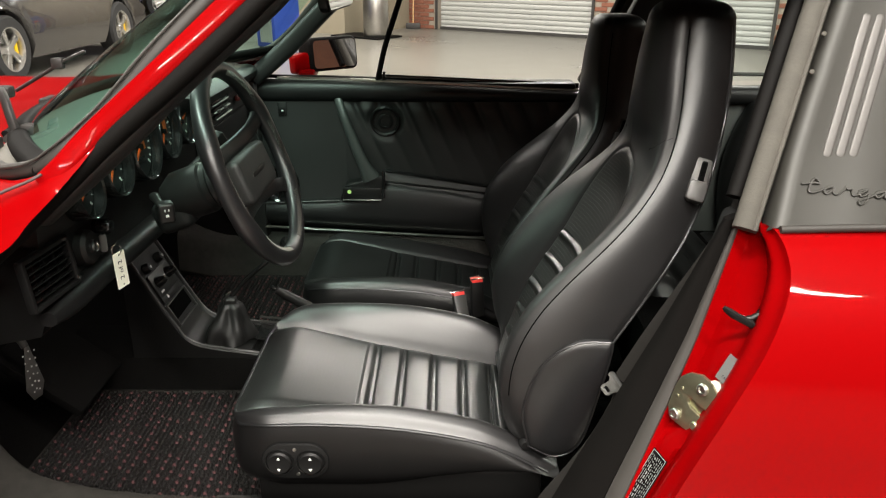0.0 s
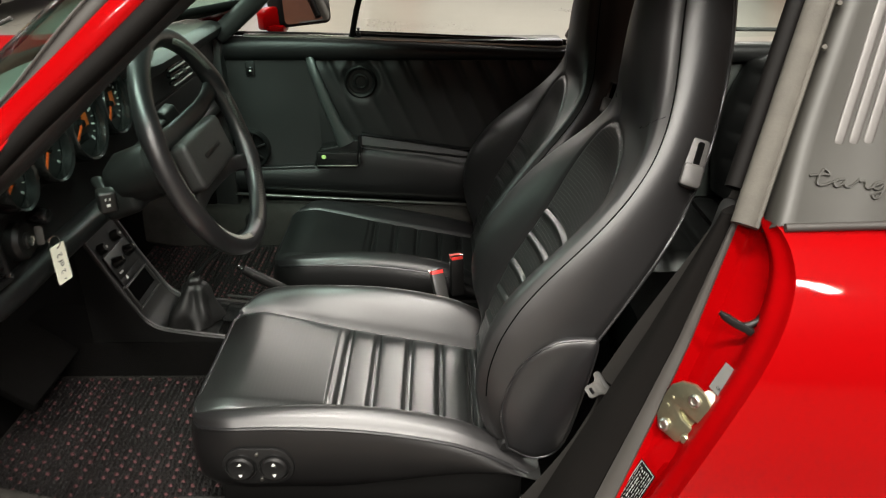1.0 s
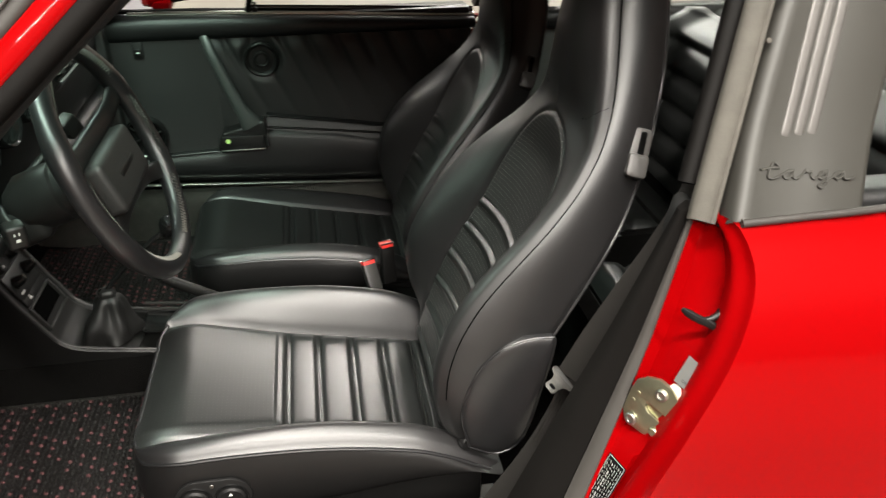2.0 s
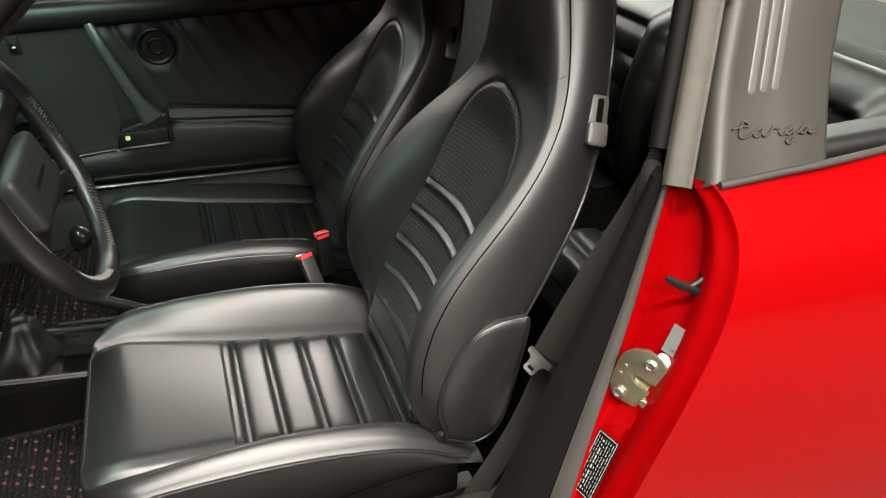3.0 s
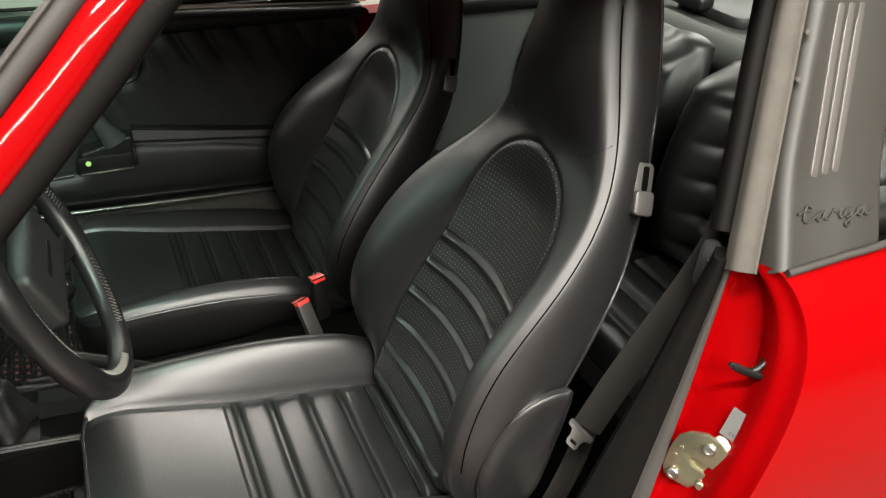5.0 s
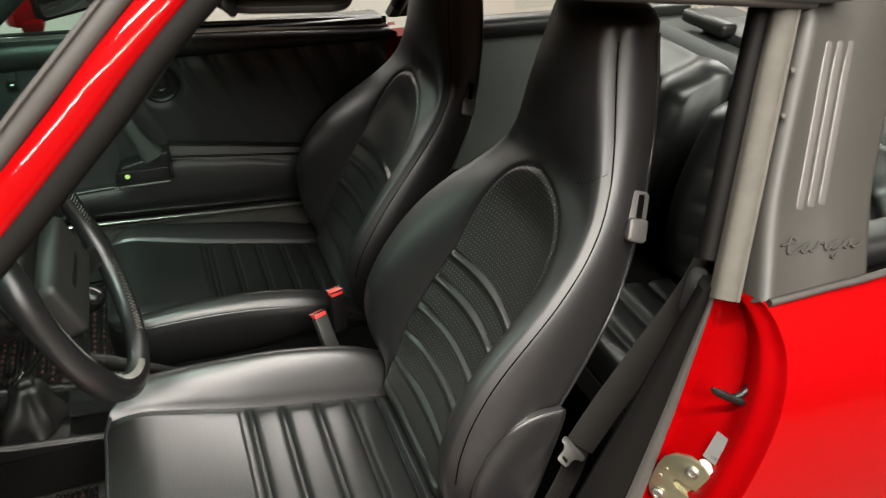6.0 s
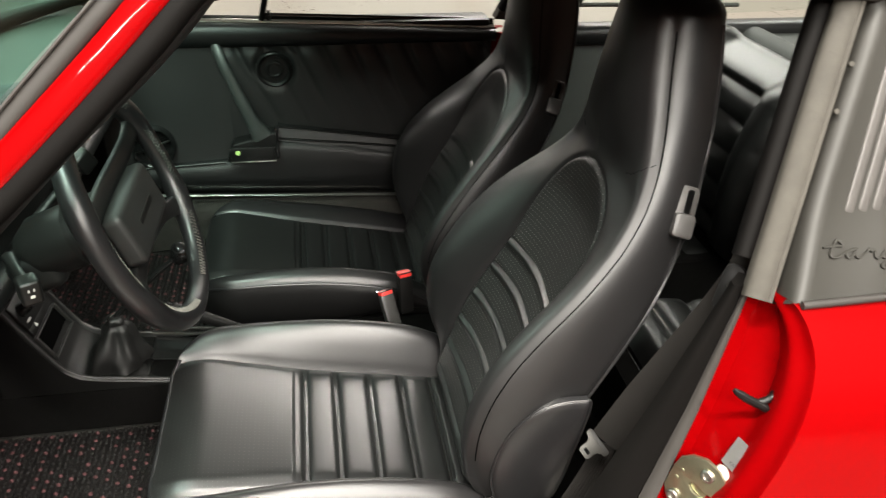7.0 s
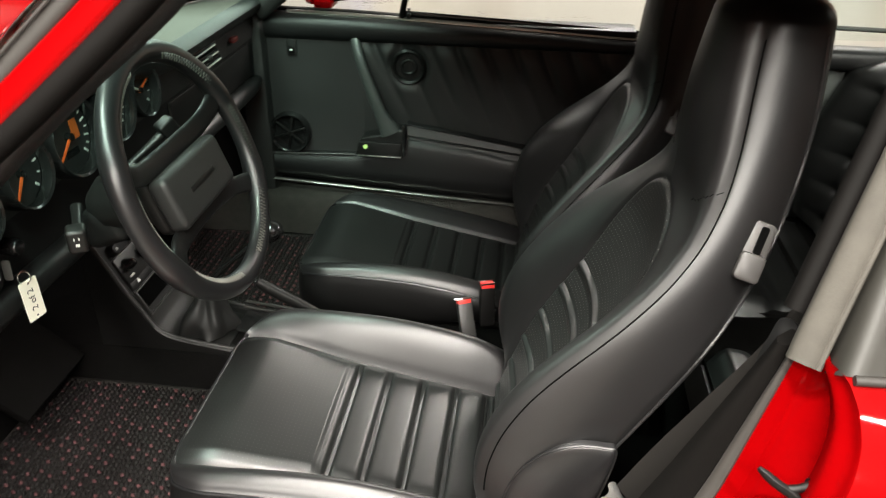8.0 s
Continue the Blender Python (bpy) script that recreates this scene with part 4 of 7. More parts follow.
def front_seat(label, far=1.0, shift=(0, 0, 0), swap=False):
    """far: the height of the bolster on the car's right, against the other one. shift: the backrest's place; swap: its sides changed over."""
    seat = thing("front_seat", label, "car seat", "front seats of the car")
    xs = np.concatenate([np.linspace(-0.3618, -0.31, 14), np.linspace(-0.305, -0.155, 34), np.linspace(-0.152, 0.12, 110), np.linspace(0.124, 0.205, 18)])
    # columns follow the seam between panel and bolsters
    seam_at = 0.62
    ks = np.unique(np.round(np.concatenate([np.linspace(-1, -seam_at, 25), np.linspace(-seam_at, -0.5, 12), np.linspace(-0.5, 0.5, 25), np.linspace(0.5, seam_at, 12), np.linspace(seam_at, 1, 25)]), 6))
    verts, uv = [], []
    for x in xs:
        half = cushion_half(x)
        crease = min(crease_half(x), half * 0.93)
        for k in ks:
            v = math.copysign(abs(k) / seam_at * crease if abs(k) <= seam_at else crease + (half - crease) * (abs(k) - seam_at) / (1 - seam_at), k)
            verts.append((x, SEAT_Y + v, cushion_top(x, v, far)))
            uv.append((x, v))
    nv = len(ks)
    inner, ribbed, outer, tail = [], [], [], []
    for a, b, c, d in grid_faces(len(xs), nv):
        i, j = divmod(a, nv)
        (outer if abs(ks[j] + ks[j + 1]) / 2 > seam_at else inner if xs[i] < -0.133 else tail if xs[i] > 0.106 else ribbed).append((a, b, c, d))
    for name, faces, material, words in (("cushion_front", inner, PERFORATED_SEAT, "perforated black leather"), ("cushion_rear", tail, PERFORATED_SEAT, "perforated black leather"), ("cushion_ribs", ribbed, LEATHER_RIBBED, "stitched black leather ribs"), ("cushion_bolster", outer, LEATHER_WORN, "smooth worn black leather")):
        mesh_part(name, verts, faces, material, seat, words, uv=uv, turn_edges=60)
    # outline of the cushion: near side, round the front, far side
    front = [(xs[0], SEAT_Y + y) for y in np.linspace(-0.135, 0.135, 30)]
    line = [(x, SEAT_Y - cushion_half(x)) for x in xs[::-1]] + front + [(x, SEAT_Y + cushion_half(x)) for x in xs]
    rim = [(x, y, cushion_top(x, y - SEAT_Y, far)) for x, y in line]
    rim = curve_through(rim[::5] + [rim[-1]], 190)
    tube("piping", [(x, y, z - 0.0005) for x, y, z in rim], 0.0030, LEATHER, seat, n=8)
    rows = []
    for x, y, z in rim:
        out = np.array((x - max(x, -0.25), y - SEAT_Y))
        out = out / max(1e-6, np.linalg.norm(out)) if x < -0.25 else np.array((0, math.copysign(1, y - SEAT_Y)))
        row = []
        for s in np.linspace(0, 1, 14):
            low = 0.326 + 0.055 * ease(-0.15, 0.21, x)
            bulge = 0.011 * math.sin(math.pi * min(1, s * 1.15)) ** 0.7 - 0.030 * ease(0.70, 1.0, s)
            row.append((x + out[0] * bulge, y + out[1] * bulge, z + (low - z) * s))
        rows.append(row)
    v, f = rows_mesh(rows, wrap=False, caps=False)
    # skirt in the darkened leather: its shade is painted, not cast
    mesh_part("cushion_side", v, f, LEATHER_SHADED, seat, "smooth black leather side skirt, shade painted into its colour")
    part("seat_base", box_bm((-0.07, SEAT_Y, 0.315), (0.50, 0.40, 0.09), 0.01), PLASTIC, seat)
    for y in (SEAT_Y - 0.18, SEAT_Y + 0.18):
        part("seat_rail", box_bm((-0.10, y, 0.262), (0.62, 0.035, 0.026), 0.004), DARK_STEEL, seat)
    # adjuster switches on the outer skirt
    m = facing((-0.2400, SEAT_Y - 0.2385, 0.4095), (1, 0, 0), (0, 0, 1))
    sw = part("switch_panel", prism_bm(round_rect(0.112, 0.068, 0.033, 8), 0.006, m, 0.002), SWITCH_BLACK, seat, "matt black switch panel")
    for x in (-0.0262, 0.0262):
        part("switch_rim", lathe_bm([(0.0215, 0.0), (0.0232, 0.004), (0.0245, 0.0045), (0.0250, 0.0)], m @ Matrix.Translation((x, 0, 0.004)), 36), GLOSS_BLACK, sw)
        part("switch_knob", lathe_bm([(0.0210, 0.0), (0.0210, 0.007), (0.018, 0.010), (0.012, 0.0090), (0, 0.0080)], m @ Matrix.Translation((x, 0, 0.004)), 32), SWITCH_BLACK, sw)
        for s in (1, -1):
            part("arrow_mark", prism_bm([(-0.0030, s * 0.0088), (0.0030, s * 0.0088), (0, s * 0.0138)][::s], 0.0008, m @ Matrix.Translation((x, 0, 0.0138))), PRINT, sw)
    for x, y in ((0.0, 0.024), (0.004, -0.025)):
        part("screw", lathe_bm([(0, 0.008), (0.003, 0.0075), (0.0035, 0.006)], m @ Matrix.Translation((x, y, 0)), 10), STEEL, sw)
    part("recliner_pivot", lathe_bm([(0, 0.016), (0.008, 0.015), (0.012, 0.008), (0.012, 0)], facing((0.148, SEAT_Y - 0.205, 0.425), (1, 0, 0), (0, 0, 1)), 20), SWITCH_BLACK, seat)

    # backrest with its one-piece headrest, built in level slices
    def level(z, heights, values):
        return np.interp(z, heights, values)

    HZ = [0.40, 0.45, 0.50, 0.55, 0.60, 0.65, 0.70, 0.75, 0.80, 0.85, 0.90, 0.95, 1.00, 1.05, 1.10]
    zs = np.linspace(0.40, 1.10, 190)

    def smooth(values, width=9):
        v = level(zs, HZ, values)
        return np.convolve(np.pad(v, width, mode="reflect", reflect_type="odd"), np.ones(2 * width + 1) / (2 * width + 1), "valid")

    near_x = smooth([0.150, 0.122, 0.110, 0.107, 0.115, 0.138, 0.178, 0.231, 0.285, 0.330, 0.360, 0.376, 0.383, 0.387, 0.392])
    near_y = smooth([1.150, 1.138, 1.130, 1.127, 1.128, 1.136, 1.146, 1.154, 1.169, 1.190, 1.217, 1.245, 1.267, 1.286, 1.300])
    far_x = smooth([0.158, 0.132, 0.120, 0.122, 0.143, 0.175, 0.213, 0.255, 0.300, 0.345, 0.368, 0.374, 0.377, 0.382, 0.388])
    far_y = smooth([1.556, 1.574, 1.590, 1.600, 1.606, 1.610, 1.608, 1.594, 1.562, 1.524, 1.498, 1.486, 1.473, 1.457, 1.442])
    if swap:
        near_x, far_x = far_x, near_x
    back_x = smooth([0.200, 0.212, 0.222, 0.240, 0.270, 0.304, 0.340, 0.376, 0.407, 0.432, 0.449, 0.460, 0.466, 0.468, 0.466])
    inset = smooth([0.003, 0.003, 0.003, 0.004, 0.006, 0.007, 0.010, 0.020, 0.031, 0.035, 0.031, 0.021, 0.013, 0.008, 0.006])
    panel_x = smooth([0.118, 0.132, 0.147, 0.164, 0.187, 0.215, 0.243, 0.267, 0.291, 0.315, 0.332, 0.337, 0.338, 0.342, 0.350])
    arch_half = np.where(zs < 0.70, level(zs, [0.40, 0.50, 0.60, 0.70], [0.142, 0.140, 0.133, 0.122]), 0.122 * np.sqrt(np.clip(1 - (np.maximum(zs - 0.70, 0) / 0.186) ** 3.0, 0, 1)))
    top_row = int(np.argmax(zs > 0.886))
    run = np.concatenate([[0], np.cumsum(np.hypot(np.diff(panel_x), np.diff(zs)))])
    lines = [float(np.interp(z, zs, run)) for z in (0.422, 0.480, 0.537, 0.594, 0.650, 0.698)]
    arch = np.array([(run[i], arch_half[i]) for i in range(top_row)] + [(run[top_row], 0.0)])
    arch = np.vstack([np.linspace(a, b, 5)[:-1] for a, b in zip(arch[:-1], arch[1:])] + [arch[-1:]])
    seam_at = 0.56
    half_ks = np.concatenate([np.linspace(0, 0.46, 13), np.linspace(0.46, seam_at, 9)[1:], np.linspace(seam_at, 0.90, 20)[1:], np.linspace(0.90, 1, 11)[1:]])
    ks = np.concatenate([-half_ks[:0:-1], half_ks])
    rows, uv = [], []
    for i, z in enumerate(zs):
        ring = []
        head = ease(0.87, 0.95, z)
        middle = SEAT_Y + 0.022 * head
        ih = max(arch_half[i], 0.030)
        for k in ks:
            edge_x, edge_y = (near_x[i], near_y[i]) if k < 0 else (far_x[i], far_y[i])
            half = abs(edge_y - middle)
            q = abs(k)
            av = q / seam_at * ih if q <= seam_at else ih + (half - ih) * (q - seam_at) / (1 - seam_at)
            away = float(np.min(np.hypot(arch[:, 0] - run[i], arch[:, 1] - av)))
            x, lift = panel_x[i], 0.0
            if i < top_row and av <= arch_half[i] + 1e-6:
                bow = run[i] + 0.004 * (av / 0.13) ** 2
                soft = ease(0, 0.016, away)
                x += 0.016 * (1 - (av / max(arch_half[i], 0.02)) ** 2) * ease(0.42, 0.52, z) * ease(0.88, 0.80, z)
                for g in lines:
                    d = bow - g
                    lift += (0.0050 * math.exp(-((d + 0.0085) / 0.0062) ** 2) - 0.0026 * math.exp(-(d / 0.0020) ** 2)) * soft
            else:
                s = away / max(away + half - av, 1e-4) * (1 - head) + av / half * head
                drop = 0.010 + 0.002 * ease(0.82, 0.93, z)
                crest = edge_x - drop
                bend = 0.80 + 0.08 * head
                climb = math.sin(math.pi / 2 * min(1, s / 0.74)) ** 1.1 * (1 - head) + s ** 2.2 * head
                turn = max(0, (s - bend) / (1 - bend))
                x += (crest - x) * climb + drop * (1 - math.sqrt(max(0, 1 - turn * turn)))
            lift -= 0.0040 * math.exp(-(away / 0.0042) ** 2) * (1 - head)
            ring.append((x - 0.91 * lift, middle + math.copysign(av, k), z + 0.41 * lift))
            uv.append((run[i], math.copysign(av, k)))
        for s in [0.05] + list(np.linspace(0, 1, 11)[1:]):
            ring.append((far_x[i] + (back_x[i] - far_x[i]) * s, far_y[i] - inset[i] * s + 0.014 * math.sin(math.pi * s ** 0.7), z))
            uv.append((run[i], 0.25 + 0.15 * s))
        y0, y1 = far_y[i] - inset[i], near_y[i] + inset[i]
        for s in np.linspace(0, 1, 14)[1:-1]:
            ring.append((back_x[i] + 0.020 * math.sin(math.pi * s) ** 0.6, y0 + (y1 - y0) * s, z))
            uv.append((run[i], 0.5 + s * 0.4))
        for s in list(np.linspace(1, 0, 11)[:-1]) + [0.05]:
            ring.append((near_x[i] + (back_x[i] - near_x[i]) * s, near_y[i] + inset[i] * s - 0.014 * math.sin(math.pi * s ** 0.7), z))
            uv.append((run[i], -0.25 - 0.15 * s))
        rows.append([(x + shift[0], y + shift[1], z_ + shift[2]) for x, y, z_ in ring])
    # the rounded top
    last = [np.array(p) for p in rows[-1]]
    centre = np.array((0.410, (near_y[-1] + far_y[-1]) / 2 + shift[1], 0))
    nv, nf = len(rows[0]), len(ks)
    for a in (0.12, 0.24, 0.36, 0.48, 0.60, 0.72, 0.84, 0.93, 1.0):
        c, u = math.cos(a * math.pi / 2), math.sin(a * math.pi / 2)
        k = 0.30 + 0.70 * c ** 0.7
        rows.append([(centre[0] + (p[0] - centre[0]) * k + 0.004 * u, centre[1] + (p[1] - centre[1]) * k + 0.004 * u, p[2] + 0.032 * u) for p in last])
        uv += uv[-nv:]
    verts = [p for r in rows for p in r]
    panel, welts, body, shell = [], [], [], []
    for a, b, c, d in grid_faces(len(rows), nv, False, True):
        i, j = divmod(a, nv)
        if i < top_row and j < nf - 1 and abs(rows[i][j][1] + rows[i][j + 1][1] - 2 * SEAT_Y - 2 * shift[1]) / 2 < arch_half[i]:
            bow = run[i] + 0.004 * ((rows[i][j][1] - SEAT_Y - shift[1]) / 0.13) ** 2
            (welts if any(-0.0165 < bow - g < -0.001 for g in lines) else panel).append((a, b, c, d))
        elif nf + 11 <= j < nv - 12:
            shell.append((a, b, c, d))
        else:
            body.append((a, b, c, d))
    body += [tuple(range(nv)), tuple((len(rows) - 1) * nv + j for j in range(nv))]
    mesh_part("back_panel", verts, panel, PERFORATED, seat, "perforated black leather with stitched ribs", uv=uv, turn_edges=70)
    mesh_part("back_ribs", verts, welts, LEATHER_RIBBED, seat, "smooth black leather welts", uv=uv, turn_edges=70)
    mesh_part("backrest", verts, body, LEATHER_BACK, seat, "high black leather backrest with headrest", uv=uv, turn_edges=75)
    mesh_part("back_shell", verts, shell, LEATHER, seat, uv=uv, turn_edges=60)
    # seam along both edges, piping along the back
    for s in (-1, 1):
        for j in ((nv - 1,) if s < 0 else (nf,)):
            tube("seam", [np.array(rows[i][j]) + np.array((-0.0002, s * 0.0002, 0)) for i in range(34, len(zs), 3)], 0.0010, SEAM, seat, n=6)
        j = nv - 11 if s < 0 else nf + 10
        tube("piping", [np.array(rows[i][j]) for i in range(8, len(zs), 4)], 0.0026, LEATHER, seat, n=8)
    # short rows of stitches from the edge to the arch, and stitches along the ribs
    for lo, hi in ((0, 16), (nf - 16, nf)):
        path = []
        for n_, j in enumerate(range(lo, hi)):
            inward = n_ if lo == 0 else hi - lo - 1 - n_
            row = int(np.interp(0.930 - 0.0016 * inward, zs, np.arange(len(zs))))
            path.append(np.array(rows[row][j]) + np.array((-0.0003, 0, 0.0002)))
        for a, b in zip(path[::2], path[1::2]):
            tube("stitch", [a, (a + b) / 2, b], 0.0005, SEAM, seat, n=5)
    # lower side shell over the hinge
    outline = curve_through([(0.150, 0.432, 0), (0.138, 0.50, 0), (0.155, 0.568, 0), (0.185, 0.606, 0), (0.222, 0.626, 0), (0.262, 0.628, 0), (0.276, 0.618, 0), (0.262, 0.54, 0), (0.236, 0.44, 0), (0.196, 0.412, 0), (0.150, 0.432, 0)], 50)[:-1, :2]
    middle = np.array((0.205, 0.52))
    rws = []
    for k, h in ((1.0, 0.0), (1.0, 0.010), (0.97, 0.0125), (0.88, 0.015), (0.6, 0.017), (0.25, 0.018)):
        rws.append([(*(middle + (p - middle) * k),) for p in outline])
        rws[-1] = [(x, 1.126 - h, z) for x, z in rws[-1]]
    v, f = rows_mesh(rws)
    mesh_part("side_shell", v, f, LEATHER, seat, "smooth black plastic side shell", turn_edges=60)
    tube("shell_edge", [(x, 1.1155, z) for x, z in outline] + [(outline[0][0], 1.1155, outline[0][1])], 0.0018, LEATHER, seat, n=6)
    # belt guides on both shoulders
    for s in (-1, 1):
        top, low = Vector((0.4215, 1.231, 0.896)), Vector((0.4005, 1.200, 0.834))
        out = Vector((-0.10, -0.93, 0.34))
        along = (top - low).normalized()
        m = facing((top + low) / 2, along.cross(out).normalized() * -1, along)
        if m.col[2].y > 0:
            m = facing((top + low) / 2, along.cross(out).normalized(), along)
        if s > 0:
            m = Matrix.Translation((0, 2 * SEAT_Y + 0.028, 0)) @ Matrix.Diagonal((1, -1, 1, 1)) @ m
        m = Matrix.Translation(shift) @ m
        tall = (top - low).length
        guide = part("belt_guide", prism_bm(round_rect(0.031, tall, 0.008), 0.022, m @ Matrix.Translation((0, 0, -0.012)), 0.003), GUIDE_GREY, seat, "grey plastic belt guide")
        part("guide_slot", prism_bm(round_rect(0.0090, 0.034, 0.003), 0.001, m @ Matrix.Translation((0.002, 0.014, 0.0100))), SEAM, guide)
        part("guide_cover", prism_bm(round_rect(0.030, 0.034, 0.006), 0.012, m @ Matrix.Translation((0, -0.020, 0.007)), 0.004), GUIDE_GREY, guide)
    return seat


front_seat("black leather high-back driver's seat with ribbed perforated panels")
passenger_seat = front_seat("black leather high-back passenger seat beside the far door", 0.30, (0.018, -0.035, -0.010), True)
passenger_seat.location = (0, 0.675, -0.055)
for child in list(passenger_seat.children_recursive)[::-1]:
    if child.name.split(".")[0] in ("switch_panel", "switch_rim", "switch_knob", "arrow_mark", "screw", "recliner_pivot", "side_shell", "shell_edge", "seat_rail"):
        bpy.data.objects.remove(child)


# ---- dashboard ----
dash = thing("dashboard", "black grained dashboard with five round dials", "dashboard")


def dash_front(y):
    """How far forward the dashboard may reach under the windscreen."""
    u = (y - MID) / 0.70
    return -0.605 - 0.165 * (1 - u * u)


rows = []
for y in np.linspace(1.065, 2.295, 50):
    hood = math.exp(-((y - 1.43) / 0.26) ** 4)
    lip = 0.905 + 0.045 * hood
    front = dash_front(y)
    rows.append([(x, y, z) for x, z in ((-0.600, 0.800), (-0.577, 0.802), (-0.572, lip - 0.048), (-0.556 + 0.004 * hood, lip - 0.040), (-0.545, lip - 0.028), (-0.541, lip - 0.014), (-0.550, lip - 0.003),
                                        (-0.570, lip + 0.002), (-0.595, lip + 0.001), ((-0.595 + front) / 2, (lip + 0.900) / 2 + 0.012), (front, 0.905 + 0.010 * max(0, 1 - ((y - MID) / 0.7) ** 2)), (front - 0.005, 0.82))])
v, f = rows_mesh(rows)
mesh_part("upper_pad", v, [q for q in f if len(q) > 4 or min(k % 12 for k in q) < 7 or max(k % 12 for k in q) == 11], DASH_VINYL, dash, "grained black padded dash lip", turn_edges=50)
# top of the same pad, painted paler as if lit through the glass
mesh_part("pad_top", v, [q for q in f if len(q) == 4 and min(k % 12 for k in q) >= 7 and max(k % 12 for k in q) < 11], DASH_TOP_LIT, dash, "grained black dash top, light from the windscreen painted in as grey-brown", turn_edges=50)
v, f = rows_mesh([[(x, y, z) for x, z in ((-0.579, 0.806), (-0.582, 0.70), (-0.60, 0.66), (-0.70, 0.64), (-0.72, 0.80))] for y in np.linspace(1.065, 2.295, 8)])
mesh_part("lower_fascia", v, f, SWITCH_BLACK, dash, smooth=False)
# knee roll along the lower edge, left and right of the tunnel
for a, b in ((1.045, 1.585), (1.775, 2.285)):
    path = [(-0.572, y, 0.694 - 0.006 * math.sin(4 * y)) for y in np.linspace(a, b, 14)]
    strip("knee_roll", path, (0, 0, 1), pillow(0.046, 0.042, 16, 2.2), VINYL, dash, "rounded vinyl knee roll", [0.55, 0.9] + [1] * 10 + [0.9, 0.55])

DIALS = ((1.185, 0.848, 0.040, -150), (1.298, 0.860, 0.0485, -130), (1.424, 0.866, 0.0605, 215), (1.548, 0.868, 0.0535, 235), (1.655, 0.866, 0.0460, 20))
for y, z, r, at in DIALS:
    m = facing((-0.574, y, z), (0, 1, 0), (-0.10, 0, 0.995))
    dial = part("dial", lathe_bm([(0, 0.012), (r * 0.96, 0.012), (r * 0.97, 0.0)], m, 40), DIAL, dash, "black dial with white marks")
    part("bezel", lathe_bm([(r * 0.93, 0.014), (r * 0.95, 0.030), (r * 1.02, 0.033), (r * 1.05, 0.028), (r * 1.06, 0.0)], m, 44), GLOSS_BLACK, dial, "glossy black bezel ring")
    part("lens", lathe_bm([(0, 0.027), (r * 0.6, 0.0265), (r * 0.95, 0.025)], m, 40), CLEAR, dial).visible_shadow = False
    marks = 19 if r > 0.05 else 11
    bars = []
    for k in range(marks):
        a = radians(225 - 270 * k / (marks - 1))
        long = 0.17 if k % 2 == 0 else 0.10
        bars.append(box_bm((r * (0.88 - long / 2), 0, 0.0128), (r * long, 0.0018 if k % 2 else 0.0030, 0.0012), 0, m @ Matrix.Rotation(a, 4, "Z")))
    part("dial_marks", joined(bars), PRINT, dial, smooth=False)
    needle = m @ Matrix.Rotation(radians(at), 4, "Z")
    part("needle", prism_bm([(-0.10 * r, -0.0028), (0.80 * r, -0.0014), (0.80 * r, 0.0014), (-0.10 * r, 0.0028)], 0.002, needle @ Matrix.Translation((0, 0, 0.016))), ORANGE, dial, "orange needle")
    part("needle_hub", lathe_bm([(0, 0.022), (r * 0.10, 0.021), (r * 0.12, 0.012)], m, 20), GLOSS_BLACK, dial)
    if r > 0.05:
        part("dial_window", box_bm((0.35 * r, 0.10 * r, 0.0130), (0.28 * r, 0.5 * r, 0.0014), 0, m), plain("orange_print", (0.55, 0.12, 0.02), 0.5), dial, "small orange printed block")
        part("odometer", box_bm((0, -0.42 * r, 0.0130), (0.55 * r, 0.18 * r, 0.0014), 0, m), GLOSS_BLACK, dial)
    if r == 0.046:
        hand = m @ Matrix.Rotation(radians(150), 4, "Z")
        part("clock_hand", prism_bm([(0, -0.0018), (0.55 * r, -0.001), (0.55 * r, 0.001), (0, 0.0018)], 0.0016, hand @ Matrix.Translation((0, 0, 0.0155))), PRINT, dial)

# side vent, ignition lock, light switch
m = facing((-0.578, 1.072, 0.762), (0.08, 1, 0), (-0.1, 0, 1))
vent = part("side_vent", joined([box_bm((0, s * 0.036, 0.006), (0.118, 0.008, 0.014), 0.003, m) for s in (-1, 1)] + [box_bm((s * 0.056, 0, 0.006), (0.008, 0.076, 0.014), 0.003, m) for s in (-1, 1)]), SWITCH_BLACK, dash, "black framed side air vent")
for k in range(6):
    part("vent_slat", box_bm((0, -0.026 + 0.0105 * k, 0.003), (0.106, 0.0022, 0.014), 0.0, m @ pose(0, 0, 0, 0, 0, 0)), GLOSS_BLACK, vent)
for k in range(3):
    part("vent_fin", box_bm((-0.028 + 0.028 * k, 0, -0.002), (0.002, 0.066, 0.010), 0.0, m), PLASTIC, vent)
for x, y in ((0.046, 0.036), (0.056, -0.030)):
    part("vent_screw", lathe_bm([(0, 0.015), (0.003, 0.0145), (0.0035, 0.012)], m @ Matrix.Translation((x, y, 0)), 10), CHROME, vent)
m = facing((-0.580, 1.190, 0.757), (0, 1, 0), (-0.1, 0, 1))
lock = part("ignition_lock", lathe_bm([(0.030, 0), (0.029, 0.014), (0.024, 0.020), (0.012, 0.020), (0.012, 0.024), (0, 0.024)], m, 28), PLASTIC, dash, "black ignition lock with a bright ring")
part("lock_ring", lathe_bm([(0.0085, 0.024), (0.0085, 0.0265), (0.006, 0.0268), (0.005, 0.024)], m, 20), CHROME, lock)
part("key_slot", box_bm((0, 0, 0.0255), (0.0016, 0.007, 0.002), 0, m), INK, lock)
